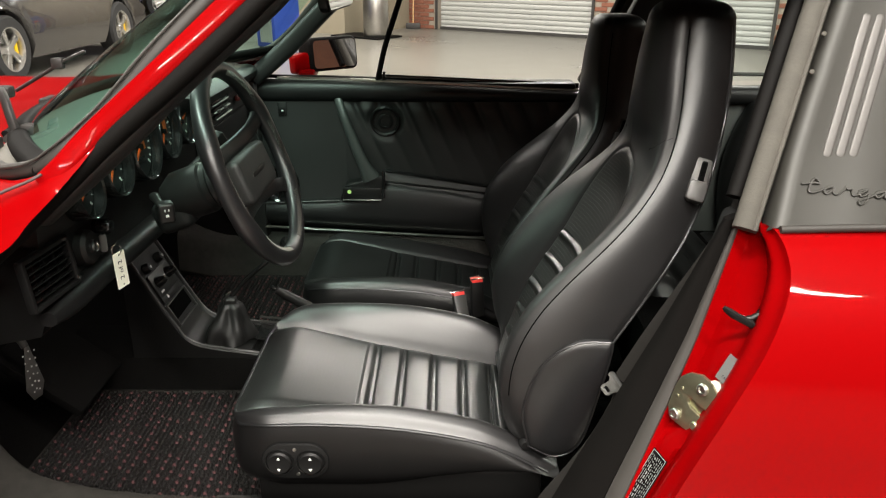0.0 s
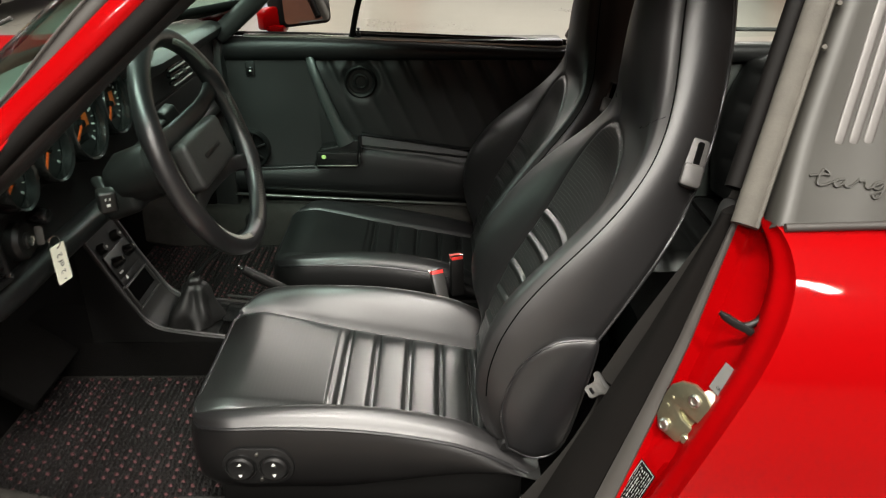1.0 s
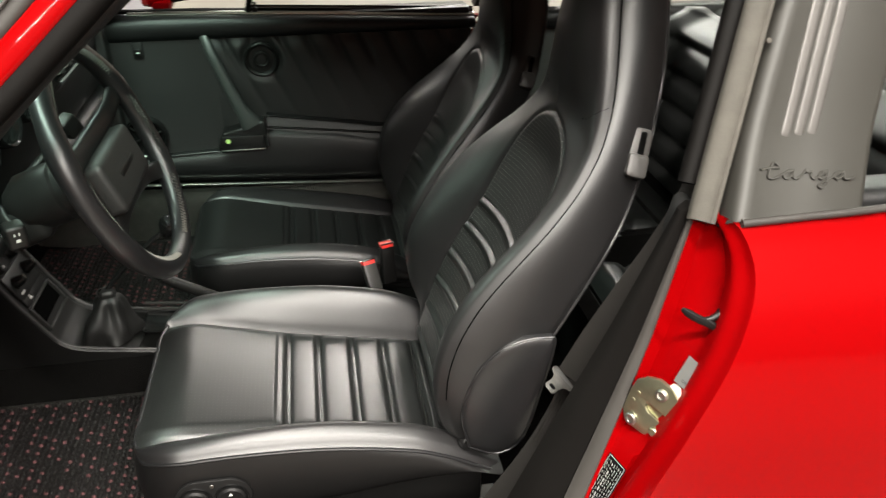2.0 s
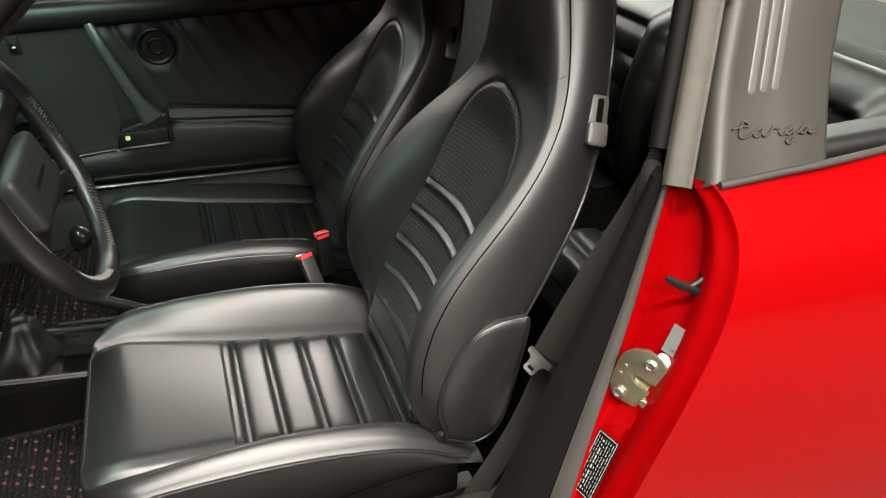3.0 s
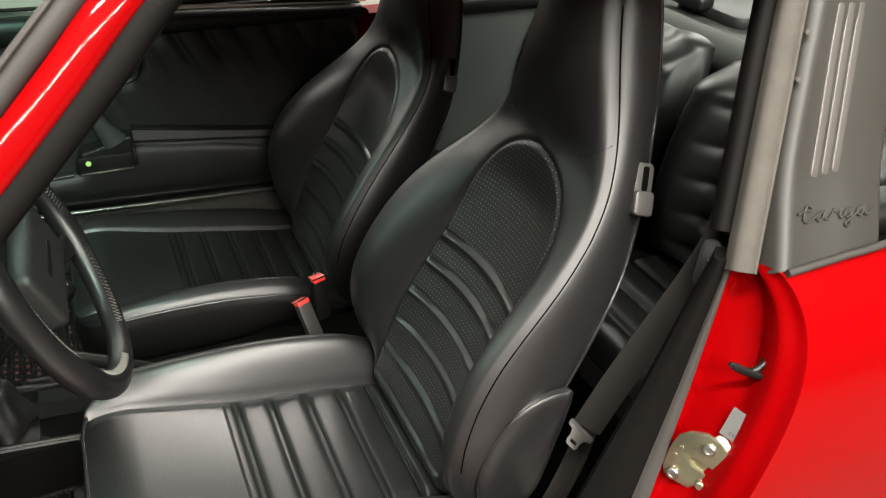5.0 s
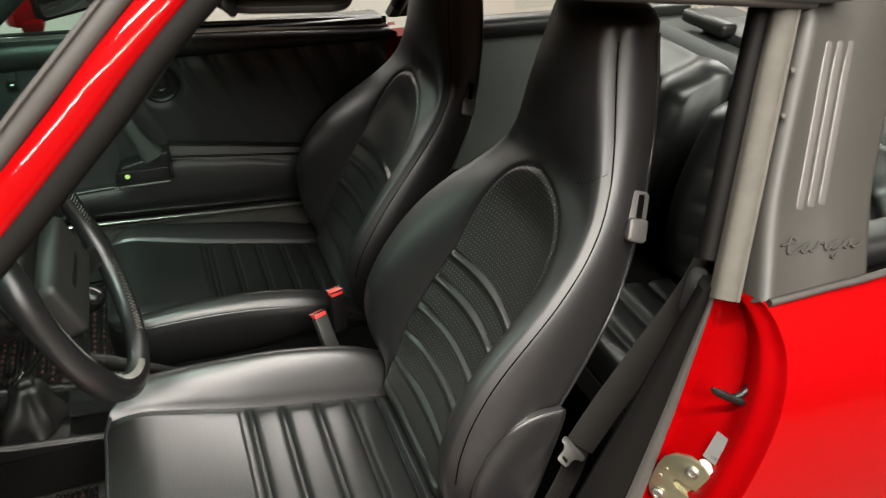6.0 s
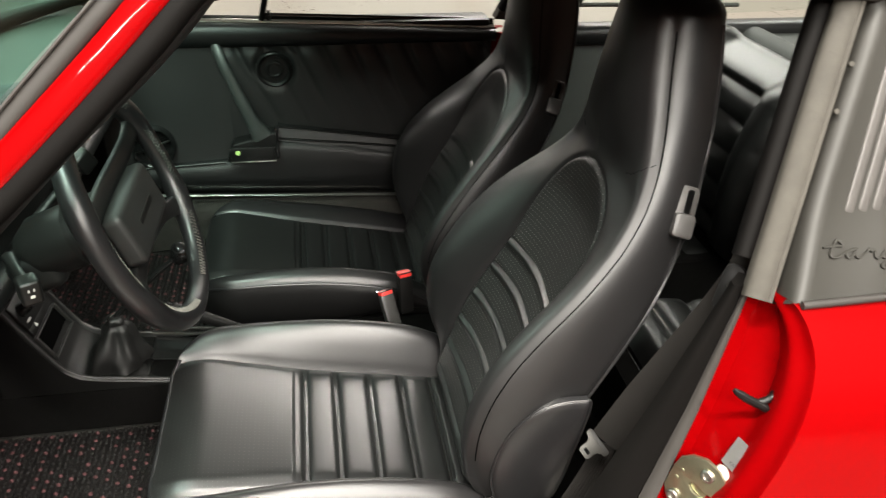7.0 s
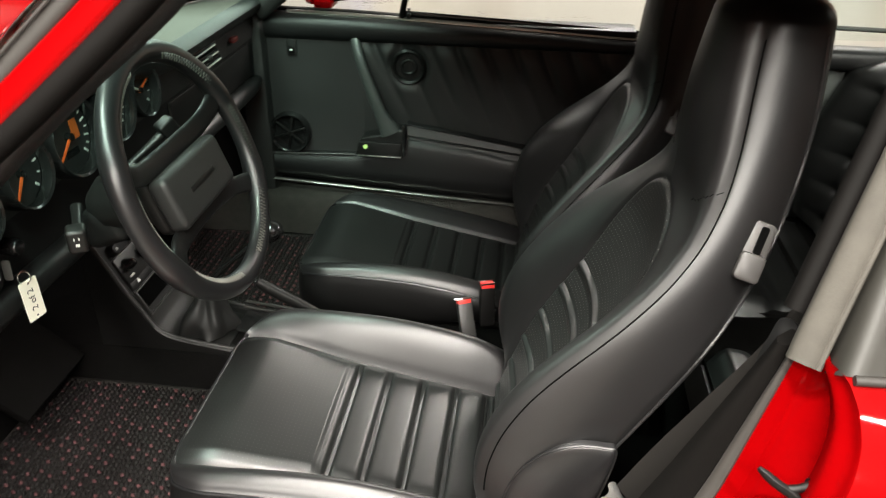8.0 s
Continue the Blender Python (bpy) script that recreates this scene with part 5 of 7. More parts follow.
part("switch_knob", lathe_bm([(0, 0.03), (0.010, 0.029), (0.013, 0.024), (0.012, 0.0)], facing((-0.580, 1.245, 0.775), (0, 1, 0), (0, 0, 1)), 20), GLOSS_BLACK, dash)
# slotted vents on the passenger side of the fascia
for k in range(3):
    part("fascia_vent", box_bm((-0.553, 1.92 + 0.010 * k, 0.868 - 0.018 * k), (0.012, 0.14, 0.008), 0.002), GLOSS_BLACK, dash)
    part("vent_lip", box_bm((-0.5475, 1.92 + 0.010 * k, 0.8635 - 0.018 * k), (0.003, 0.135, 0.0022), 0.0), DIM_PRINT, dash)
for y in (1.885, 1.945):
    part("vent_slider", box_bm((-0.546, y, 0.846), (0.010, 0.016, 0.008), 0.002), PLASTIC_GREY, dash)
part("glovebox_lid", box_bm((-0.578, 2.02, 0.755), (0.010, 0.46, 0.085), 0.006), PLASTIC, dash)
part("warning_button", box_bm((-0.566, 2.14, 0.835), (0.012, 0.030, 0.012), 0.002), surface("dim_red_button", (0.10, 0.008, 0.006), 0.5, relief=0.0), dash)

# ---- steering wheel ----
WHEEL = Vector((-0.335, 1.363, 0.853))
TILT_DEG = 20
AX = Vector((math.cos(radians(TILT_DEG)), 0, math.sin(radians(TILT_DEG))))
m_wheel = facing(WHEEL, (0, 1, 0), (-AX.z, 0, AX.x))
steering_wheel = thing("steering_wheel", "four-spoke black leather steering wheel with stitched grips", "steering wheel")
R = 0.1755
rows = []
for k in range(120):
    a = 2 * math.pi * k / 120
    grip = sum(math.exp(-(((math.degrees(a) - g + 180) % 360 - 180) / 11) ** 2) for g in (24, 156, -26, 206))
    ro, ri = 0.0165 + 0.0015 * grip, 0.0145 + 0.0030 * grip
    rows.append([m_wheel @ Vector(((R + ro * math.cos(b)) * math.cos(a), (R + ro * math.cos(b)) * math.sin(a), ri * math.sin(b))) for b in np.linspace(0, 2 * math.pi, 17)[:-1]])
v = [p for r in rows for p in r]
mesh_part("rim", v, grid_faces(120, 16, True, True), LEATHER, steering_wheel, "worn black leather rim")
for a0, a1 in ((-78, -34), (-20, 18), (30, 74), (106, 150), (162, 200), (214, 258)):
    angles = np.radians(np.linspace(a0, a1, 44))
    path = []
    for k, a in enumerate(angles):
        b = radians(128 + 15 * (-1) ** k)
        path.append(m_wheel @ Vector(((R + 0.0172 * math.cos(b)) * math.cos(a), (R + 0.0172 * math.cos(b)) * math.sin(a), 0.0154 * math.sin(b))))
    tube("stitching", path, 0.0009, THREAD, steering_wheel, "pale zigzag stitching", n=5)
for line in (((-0.170, 0.066, -0.002), (-0.125, 0.050, -0.010), (-0.085, 0.040, -0.020), (0, 0.036, -0.026), (0.085, 0.040, -0.020), (0.125, 0.050, -0.010), (0.170, 0.066, -0.002)),
             ((-0.160, -0.090, -0.002), (-0.120, -0.076, -0.010), (-0.085, -0.068, -0.020), (0, -0.064, -0.026), (0.085, -0.068, -0.020), (0.120, -0.076, -0.010), (0.160, -0.090, -0.002))):
    path = [m_wheel @ Vector(p) for p in curve_through(line, 40)]
    grow = np.interp(np.linspace(-1, 1, 40), [-1, -0.9, -0.6, 0, 0.6, 0.9, 1], [1.25, 1.05, 0.9, 1.0, 0.9, 1.05, 1.25])
    strip("spoke", path, AX, pillow(0.032, 0.014, 18, 3.0), VINYL, steering_wheel, "broad padded spoke", list(grow))
part("hub", prism_bm(round_rect(0.150, 0.098, 0.020), 0.026, m_wheel @ Matrix.Translation((0, -0.014, -0.056)), 0.010, 3), PLASTIC, steering_wheel)
pad = part("horn_pad", prism_bm(round_rect(0.182, 0.080, 0.012), 0.030, m_wheel @ Matrix.Translation((0, -0.014, -0.024)), 0.009, 4), DASH_VINYL, steering_wheel, "padded rectangular horn pad")
part("pad_emboss", box_bm((0, -0.014, 0.0063), (0.078, 0.008, 0.0012), 0.0005, m_wheel), PLASTIC, pad)
column = thing("steering_column", "black steering column shroud with two stalks", "steering column")
m_col = m_wheel @ Matrix.Translation((0, -0.012, 0))
part("shroud", lathe_bm([(0, -0.028), (0.040, -0.028), (0.046, -0.034), (0.048, -0.075), (0.043, -0.080), (0.043, -0.09), (0.047, -0.094), (0.046, -0.150), (0.030, -0.175), (0, -0.175)], m_col, 40), PLASTIC, column)
part("shroud_housing", box_bm((0, -0.022, -0.165), (0.085, 0.060, 0.070), 0.016, m_col, 3), SWITCH_BLACK, column)


def stalk(a, b, tip_label):
    a, b = Vector(a), Vector(b)
    path = [a + (b - a) * s for s in np.linspace(0, 1, 8)]
    ob = strip("stalk", path, (0, 0, 1), pillow(0.018, 0.014, 12, 2.4), PLASTIC, column, "", [1, 0.9, 0.8, 0.75, 0.75, 0.8, 0.95, 1.0])
    m = facing(b, (b - a).normalized(), (0, 0, 1))
    part("stalk_tip", box_bm((0.004, 0, 0), (0.030, 0.034, 0.026), 0.005, m, 3), PLASTIC, ob, tip_label)
    part("stalk_icon", joined([box_bm((0.0192, -0.003, 0.0), (0.0008, 0.004, 0.005), 0, m), box_bm((0.0192, 0.006, 0.003), (0.0008, 0.004, 0.0015), 0, m), box_bm((0.0192, 0.006, -0.003), (0.0008, 0.004, 0.0015), 0, m)]), DIM_PRINT, ob)


stalk((-0.500, 1.315, 0.806), (-0.452, 1.232, 0.806), "grey stalk tip with a white lamp mark")
stalk((-0.500, 1.410, 0.800), (-0.437, 1.495, 0.859), "grey stalk tip with a white mark")

# ---- key tag ----
tag = thing("key_tag", "white card key tag hanging from the ignition key", "key tag")
m = facing((-0.535, 1.219, 0.707), (0.20, 0.97, 0.10), (-0.05, -0.10, 0.99))
part("card", prism_bm(round_rect(0.030, 0.062, 0.002), 0.0012, m @ pose(0, 0, 0, 0, 0, -6), 0.0), PAPER, tag, smooth=False)
part("sleeve", prism_bm(round_rect(0.0325, 0.068, 0.002), 0.0004, m @ Matrix.Translation((0, -0.001, -0.0008)) @ pose(0, 0, 0, 0, 0, -6)), CLEAR, tag, smooth=False)
lettering("tag_writing", "2 of 2", 0.0145, m @ pose(0, 0, 0.0014, 0, 0, 84), INK, tag, "handwritten black ink")
for y in (0.026, -0.026):
    part("tag_hole", lathe_bm([(0, 0.0004), (0.0016, 0.0004), (0.0016, 0)], m @ pose(0, 0, 0, 0, 0, -6) @ Matrix.Translation((0, y, 0.0012)), 12), INK, tag)
ring = [m @ Vector((0.007 * math.cos(a) + 0.002, 0.036 + 0.010 * math.sin(a), 0.004 * math.cos(a))) for a in np.linspace(0, 2 * math.pi, 25)]
tube("tag_ring", ring, 0.0010, CHROME, tag, n=6)
part("key", prism_bm(round_rect(0.012, 0.030, 0.004), 0.003, facing((-0.553, 1.213, 0.757), (0.9, 0.2, 0), (0, 0.1, 1)), 0.001), DARK_STEEL, tag)

# ---- console, tunnel fittings ----
console = thing("centre_console", "sloping black console with knobs and an open slot", "console")
LINE = [(-0.715, 0.600), (-0.688, 0.553), (-0.647, 0.471), (-0.603, 0.393), (-0.585, 0.372), (-0.565, 0.360), (-0.53, 0.351), (-0.46, 0.341), (-0.38, 0.330), (-0.28, 0.316)]
LINE = [tuple(p) for p in curve_through([(x, z, 0) for x, z in LINE], 60)[:, :2]]
Y0, Y1 = 1.598, 1.762
rows = []
for x, z in LINE:
    rows.append([(x, Y0, 0.25), (x, Y0, z - 0.004), (x, Y0 + 0.003, z), (x, Y0 + 0.010, z), (x, Y0 + 0.013, z - 0.007), (x, Y1 - 0.013, z - 0.007), (x, Y1 - 0.010, z), (x, Y1 - 0.003, z), (x, Y1, z - 0.004), (x, Y1, 0.25)])
v, f = rows_mesh(rows)
mesh_part("console_body", v, f, PLASTIC, console, turn_edges=30)
for y in (Y0 + 0.006, Y1 - 0.006):
    tube("edge_trim", [(x, y, z + 0.001) for x, z in LINE], 0.0036, PLASTIC_GREY, console, n=8)
# the panel's own axes: s runs down the slope, u across
TOP, LOW = Vector((-0.700, 0, 0.577)), Vector((-0.603, 0, 0.393))
DOWN = (LOW - TOP).normalized()
OUT = Vector((-DOWN.z, 0, DOWN.x))
if OUT.x < 0:
    OUT = -OUT


def on_panel(s, u, lift=0.0):
    p = TOP + (LOW - TOP) * s + OUT * (lift - 0.007)
    return facing((p.x, MID + u, p.z), (0, 1, 0), -DOWN)


for u in (-0.038, 0.035):
    part("console_knob", lathe_bm([(0, 0.020), (0.009, 0.019), (0.012, 0.014), (0.0125, 0)], on_panel(0.25, u), 20), PLASTIC, console)
    part("knob_icon", box_bm((0, 0, 0.0205), (0.006, 0.006, 0.0006), 0, on_panel(0.25, u)), DIM_PRINT, console)
part("switch_module", prism_bm(round_rect(0.112, 0.060, 0.005), 0.007, on_panel(0.47, 0), 0.002), PLASTIC, console)
for u in (-0.030, 0.032):
    k = part("module_knob", lathe_bm([(0, 0.030), (0.007, 0.029), (0.010, 0.022), (0.014, 0.008), (0.015, 0.004)], on_panel(0.45, u), 20), GLOSS_BLACK, console)
    part("knob_pointer", box_bm((0, 0.004, 0.0305), (0.003, 0.012, 0.003), 0.0008, on_panel(0.45, u)), CHROME, k)
part("module_icon", box_bm((-0.034, 0, 0.0075), (0.016, 0.004, 0.0006), 0, on_panel(0.56, 0)), DIM_PRINT, console)
part("icon_strip", prism_bm(round_rect(0.112, 0.020, 0.003), 0.006, on_panel(0.64, 0), 0.001), PLASTIC, console)
part("warning_icon", prism_bm([(-0.005, -0.004), (0.005, -0.004), (0, 0.005)], 0.0008, on_panel(0.64, -0.028, 0.0065)), PRINT, console)
slot = part("tray_frame", joined([box_bm((s * 0.058, 0, 0.004), (0.004, 0.056, 0.010), 0.001, on_panel(0.845, 0)) for s in (-1, 1)] + [box_bm((0, s * 0.028, 0.004), (0.120, 0.003, 0.010), 0.001, on_panel(0.845, 0)) for s in (-1, 1)]), PLASTIC_GREY, console, "pale edged open tray")
part("tray_floor", box_bm((0, 0, 0.0015), (0.112, 0.054, 0.002), 0, on_panel(0.845, 0)), SEAM, slot)
# bright rails and the lidded tray on the tunnel's far side
for y, z in ((1.738, 0.352), (1.752, 0.357)):
    strip("tunnel_rail", [(-0.455, y, z), (-0.40, y, z - 0.006), (-0.33, y, z - 0.014), (-0.25, y, z - 0.026)], (0, 0, 1), pillow(0.006, 0.006, 10), DARK_STEEL, console, "dark metal rail")
part("tunnel_lid", prism_bm(round_rect(0.17, 0.075, 0.008), 0.008, Matrix.Translation((-0.365, 1.695, 0.329)) @ pose(0, 0, 0, 0, 8, 0), 0.003), GLOSS_BLACK, console, "glossy black lidded tray")

lever = thing("gear_lever", "gear lever with a creased black leather boot", "gear lever")
base, tip = Vector((-0.508, 1.668, 0.342)), Vector((-0.500, 1.668, 0.452))
rows = []
for s in np.linspace(0, 1, 50):
    c = base + (tip - base) * s
    r = 0.043 * (1 - s) ** 0.8 + 0.013 - 0.004 * math.exp(-((s - 0.86) / 0.05) ** 2)
    row = []
    for k in range(72):
        a = 2 * math.pi * k / 72
        fold = 0.0060 * math.sin(3 * a + 1.5 * s + 0.8) * math.sin(math.pi * min(1, 0.25 + s)) + 0.0045 * math.sin(5 * a - 3 * s + 1) * (1 - 0.6 * s) + 0.0022 * math.sin(8 * a + 5 * s) * (1 - s) + 0.0020 * math.sin(9 * s + 2.0 * math.sin(a + 0.5))
        q = r + fold * (0.5 + r / 0.06)
        square = 1 + 0.12 * (1 - s) * math.cos(4 * a + math.pi)
        row.append((c.x + q * square * math.cos(a), c.y + q * square * math.sin(a), c.z))
    rows.append(row)
v, f = rows_mesh(rows)
mesh_part("boot", v, f, BOOT, lever, "creased black leather boot", turn_edges=70)
part("boot_frame", prism_bm(round_rect(0.125, 0.13, 0.02), 0.006, Matrix.Translation((-0.508, 1.668, 0.336)) @ pose(0, 0, 0, 0, 6, 0), 0.002), PLASTIC, lever)
strip("boot_tie", [m_ for m_ in [(-0.512, 1.655, 0.446), (-0.508, 1.650, 0.456), (-0.503, 1.652, 0.462), (-0.494, 1.662, 0.466)]], (0, 0, 1), circle(0.0022, 6), CHROME, lever)
tube("shaft", [(-0.500, 1.668, 0.445), (-0.46, 1.678, 0.490), (-0.41, 1.692, 0.530), (-0.372, 1.701, 0.556)], 0.0055, GLOSS_BLACK, lever)
part("knob", lathe_bm([(0.006, -0.022), (0.013, -0.014), (0.021, 0.0), (0.0225, 0.009), (0.020, 0.018), (0.012, 0.025), (0, 0.027)], Matrix.Translation((-0.361, 1.704, 0.562)) @ Vector((0.5, 0.1, 0.86)).to_track_quat("Z", "Y").to_matrix().to_4x4(), 28), GLOSS_BLACK, lever, "glossy black ball knob")

brake = thing("handbrake", "black handbrake lever between the seats", "handbrake")
path = [(-0.384, 1.655, 0.474), (-0.36, 1.659, 0.457), (-0.32, 1.665, 0.430), (-0.28, 1.671, 0.402), (-0.22, 1.678, 0.362), (-0.18, 1.68, 0.335)]
strip("grip", path, (0, 0, 1), pillow(0.020, 0.024, 14, 2.4), PLASTIC, brake, "", [0.8, 1, 1, 1, 0.95, 0.9])
part("button", lathe_bm([(0, 0.012), (0.005, 0.011), (0.0055, 0)], Matrix.Translation((-0.386, 1.655, 0.4755)) @ Vector((-0.8, -0.1, 0.55)).to_track_quat("Z", "Y").to_matrix().to_4x4(), 14), GLOSS_BLACK, brake)
part("grip_ring", lathe_bm([(0.0118, 0), (0.0122, 0.003), (0.0118, 0.006)], Matrix.Translation((-0.362, 1.6588, 0.4583)) @ Vector((-0.8, -0.1, 0.55)).to_track_quat("Z", "Y").to_matrix().to_4x4(), 18), PLASTIC, brake)
part("ratchet_cover", box_bm((-0.25, 1.675, 0.36), (0.14, 0.05, 0.06), 0.014, segments=3), CARPET, brake)

# ---- pedals ----
pedals = thing("foot_pedal", "drilled bare metal pedal plate", "pedal")
m = facing((-0.775, 1.300, 0.462), (0.25, 0.97, 0), (-0.02, 0, 1))
part("plate", prism_bm([(-0.004, 0.058), (0.004, 0.058), (0.022, -0.030), (0.010, -0.056), (-0.010, -0.056), (-0.022, -0.030)], 0.003, m, 0.001), surface("drilled_metal", (0.20, 0.19, 0.18), 0.45, metal=0.7), pedals)
part("holes", joined([lathe_bm([(0, 0.0036), (0.0020, 0.0036), (0.0020, 0.003)], m @ Matrix.Translation((x * (0.5 + 0.10 * (5 - k)) * 0.011 / 0.8, 0.040 - 0.016 * k + 0.004 * (x == 0), 0)), 8) for k in range(6) for x in (-1, 0, 1)]), PRINT, pedals, "punched bright studs")
tube("arm", [(-0.777, 1.300, 0.515), (-0.80, 1.300, 0.57), (-0.86, 1.300, 0.63)], 0.007, DARK_STEEL, pedals)
part("footwell_board", box_bm((-0.80, 1.44, 0.40), (0.20, 0.20, 0.02), 0.006, Matrix.Translation((-0.80, 1.42, 0.40)) @ pose(0, 0, 0, 0, 38, 0) @ Matrix.Translation((0.80, -1.42, -0.40))), CARPET, car)


# ---- woven floor mats ----
def woven_mat(x0, x1, y0, y1, z, label):
    ob = thing("floor_mat", label, "floor mat", "woven mats on the car floor")
    part("backing", box_bm(((x0 + x1) / 2, (y0 + y1) / 2, z - 0.004), (x1 - x0, y1 - y0, 0.008), 0.003), MAT_BLACK, ob)
    path = [(x0, y0, z), (x1, y0, z), (x1, y1, z), (x0, y1, z), (x0, y0, z)]
    for a, b in zip(path, path[1:]):
        tube("bound_edge", [a, tuple((np.array(a) + np.array(b)) / 2), b], 0.005, WEBBING, ob, n=8)
    rng = random.Random(7)
    loops = {0: ([], []), 1: ([], [])}
    nx, ny = int((x1 - x0) / 0.0105), int((y1 - y0) / 0.0105)
    for i in range(nx):
        for j in range(ny):
            red = (i % 2 == 0 and (j + (i // 2) % 2) % 2 == 0)
            cx = x0 + 0.0105 * (i + 0.5) + rng.uniform(-0.0012, 0.0012)
            cy = y0 + 0.0105 * (j + 0.5) + rng.uniform(-0.0012, 0.0012)
            sx, sy, h = (0.0044, 0.0030, 0.0062) if red else (0.0036, 0.0056, 0.0070)
            h *= rng.uniform(0.75, 1.15)
            if red and rng.random() < 0.30:
                red = False
            vs, fs = loops[1 if red else 0]
            n0 = len(vs)
            turn = rng.uniform(-0.3, 0.3)
            for k in range(6):
                a = 2 * math.pi * k / 6 + turn
                vs.append((cx + sx * math.cos(a), cy + sy * math.sin(a), z))
            for k in range(6):
                a = 2 * math.pi * k / 6 + turn
                vs.append((cx + 0.7 * sx * math.cos(a), cy + 0.7 * sy * math.sin(a), z + 0.75 * h))
            vs.append((cx, cy, z + h))
            for k in range(6):
                q = (k + 1) % 6
                fs.append((n0 + k, n0 + q, n0 + 6 + q, n0 + 6 + k))
                fs.append((n0 + 6 + k, n0 + 6 + q, n0 + 12))
    for key, name, material, words in ((0, "woven_surface", MAT_BLACK, "coarse black woven loops"), (1, "red_fleck", MAT_RED, "red flecks in the weave")):
        o = mesh_part(name, loops[key][0], loops[key][1], material, ob, words, turn_edges=80)
        o["kind"] = "stuff"


woven_mat(-0.80, -0.30, 1.14, 1.552, 0.262, "coarse black woven mat with red flecks in the driver's footwell")
woven_mat(-0.80, -0.30, 1.815, 2.225, 0.262, "coarse black woven mat with red flecks in the passenger footwell")

BUCKLE_TOP, BUCKLE_LOW = (0.039, 1.660, 0.462), (0.092, 1.645, 0.398)

# ---- passenger door, shut ----
door = thing("car_door", "closed passenger door with black pleated leather trim", "car door")
rows = [[(x, 2 * MID - np.interp(z, EDGE_Z, EDGE_Y) + 0.002, min(z, float(np.interp(x, [-0.62, 0.4], [0.846, 0.812])))) for x in np.linspace(-0.66, np.interp(z, EDGE_Z, EDGE_X) - 0.004, 16)] for z in np.linspace(0.24, 0.855, 24)]
v, f = rows_mesh(rows, wrap=False, caps=False)
mesh_part("door_skin", v, f, RED, door, "glossy red outer skin")
part("door_core", box_bm((-0.11, 2.392, 0.60), (1.02, 0.085, 0.49), 0.01), VINYL, door)


def sill_z(x):
    return float(np.interp(x, [-0.62, -0.3, 0.0, 0.4], [0.862, 0.857, 0.845, 0.827]))


rows = []
for x in np.linspace(-0.60, 0.41, 30):
    top, low = sill_z(x) - 0.006, 0.789
    c, h = (top + low) / 2, (top - low) / 2
    rows.append([(x, 2.352 + 0.033 * a, c + h * 1.02 * b) for a, b in pillow(2, 2, 20, 2.6)])
v, f = rows_mesh(rows)
mesh_part("top_roll", v, f, VINYL, door, "rounded padded top roll")
strip("window_seal", [(x, 2.372, sill_z(x)) for x in np.linspace(-0.60, 0.41, 12)], (0, 0, 1), pillow(0.024, 0.010, 12), RUBBER, door)
strip("bright_sill", [(x, 2.352, sill_z(x) - 0.002) for x in np.linspace(-0.50, 0.41, 12)], (0, -0.4, 1), pillow(0.014, 0.005, 10), STEEL, door, "bright metal window sill strip")
strip("glass_edge", [(x, 2.368, sill_z(x) + 0.009) for x in np.linspace(-0.19, 0.41, 12)], (0, 0, 1), pillow(0.008, 0.012, 10), GLOSS_BLACK, door)
# vent-window post
path = [(-0.198, 2.357, 0.852), (-0.170, 2.318, 0.955), (-0.128, 2.275, 1.070), (-0.085, 2.236, 1.185)]
strip("window_post", curve_through(path, 14), (0, -1, -0.4), pillow(0.016, 0.016, 12, 2.6), RUBBER, door, "black window post")
part("post_latch", lathe_bm([(0.006, 0), (0.0065, 0.010), (0.0035, 0.013), (0.0035, 0.020), (0.006, 0.023), (0, 0.026)], Matrix.Translation((-0.178, 2.352, 0.853)), 14), PLASTIC, door)
# plain front field, pleated rear field
rows = [[(x, 2.337 - 0.004 * math.sin(math.pi * np.clip((x + 0.60) / 0.30, 0, 1)) ** 0.4, z) for z in np.linspace(0.475, 0.792, 14)] for x in np.linspace(-0.605, -0.30, 16)]
v, f = rows_mesh(rows, wrap=False, caps=False)
mesh_part("front_trim", v, f, LEATHER_DOOR, door, "plain grained front panel")
rows = []
for x in np.linspace(-0.30, 0.40, 150):
    row = []
    for z in np.linspace(0.52, 0.792, 30):
        k = (x + 0.123 - 0.47 * (0.785 - z)) / 0.0725
        d = abs(k - round(k)) * 0.0725
        deep = 0.25 + 0.75 * ease(0.58, 0.77, z)
        tuck = 0.006 * ease(0.765, 0.79, z)
        round_speaker = ease(0.046, 0.062, math.hypot(x + 0.176, z - 0.732))
        row.append((x, 2.340 - 0.011 * deep * (1 - math.exp(-(d / 0.010) ** 1.4)) * round_speaker + tuck - 0.006 * math.sin(math.pi * (z - 0.52) / 0.28), z))
    rows.append(row)
v, f = rows_mesh(rows, wrap=False, caps=False)
mesh_part("pleated_trim", v, f, LEATHER_DOOR, door, "black leather with slanting pleats", turn_edges=80)
m = facing((-0.176, 2.336, 0.732), (1, 0, 0), (0, 0, 1))
part("speaker_ring", lathe_bm([(0.046, 0.0), (0.046, 0.010), (0.042, 0.014), (0.036, 0.011), (0.034, 0.006), (0.024, 0.006), (0.022, 0.010), (0.017, 0.011), (0.014, 0.008), (0, 0.009)], m, 44), PLASTIC, door, "round black tweeter grille")
m = facing((-0.487, 2.334, 0.769), (1, 0, 0), (0, 0, 1))
sw = part("window_switch", prism_bm(round_rect(0.026, 0.042, 0.003), 0.006, m, 0.001), PLASTIC, door)
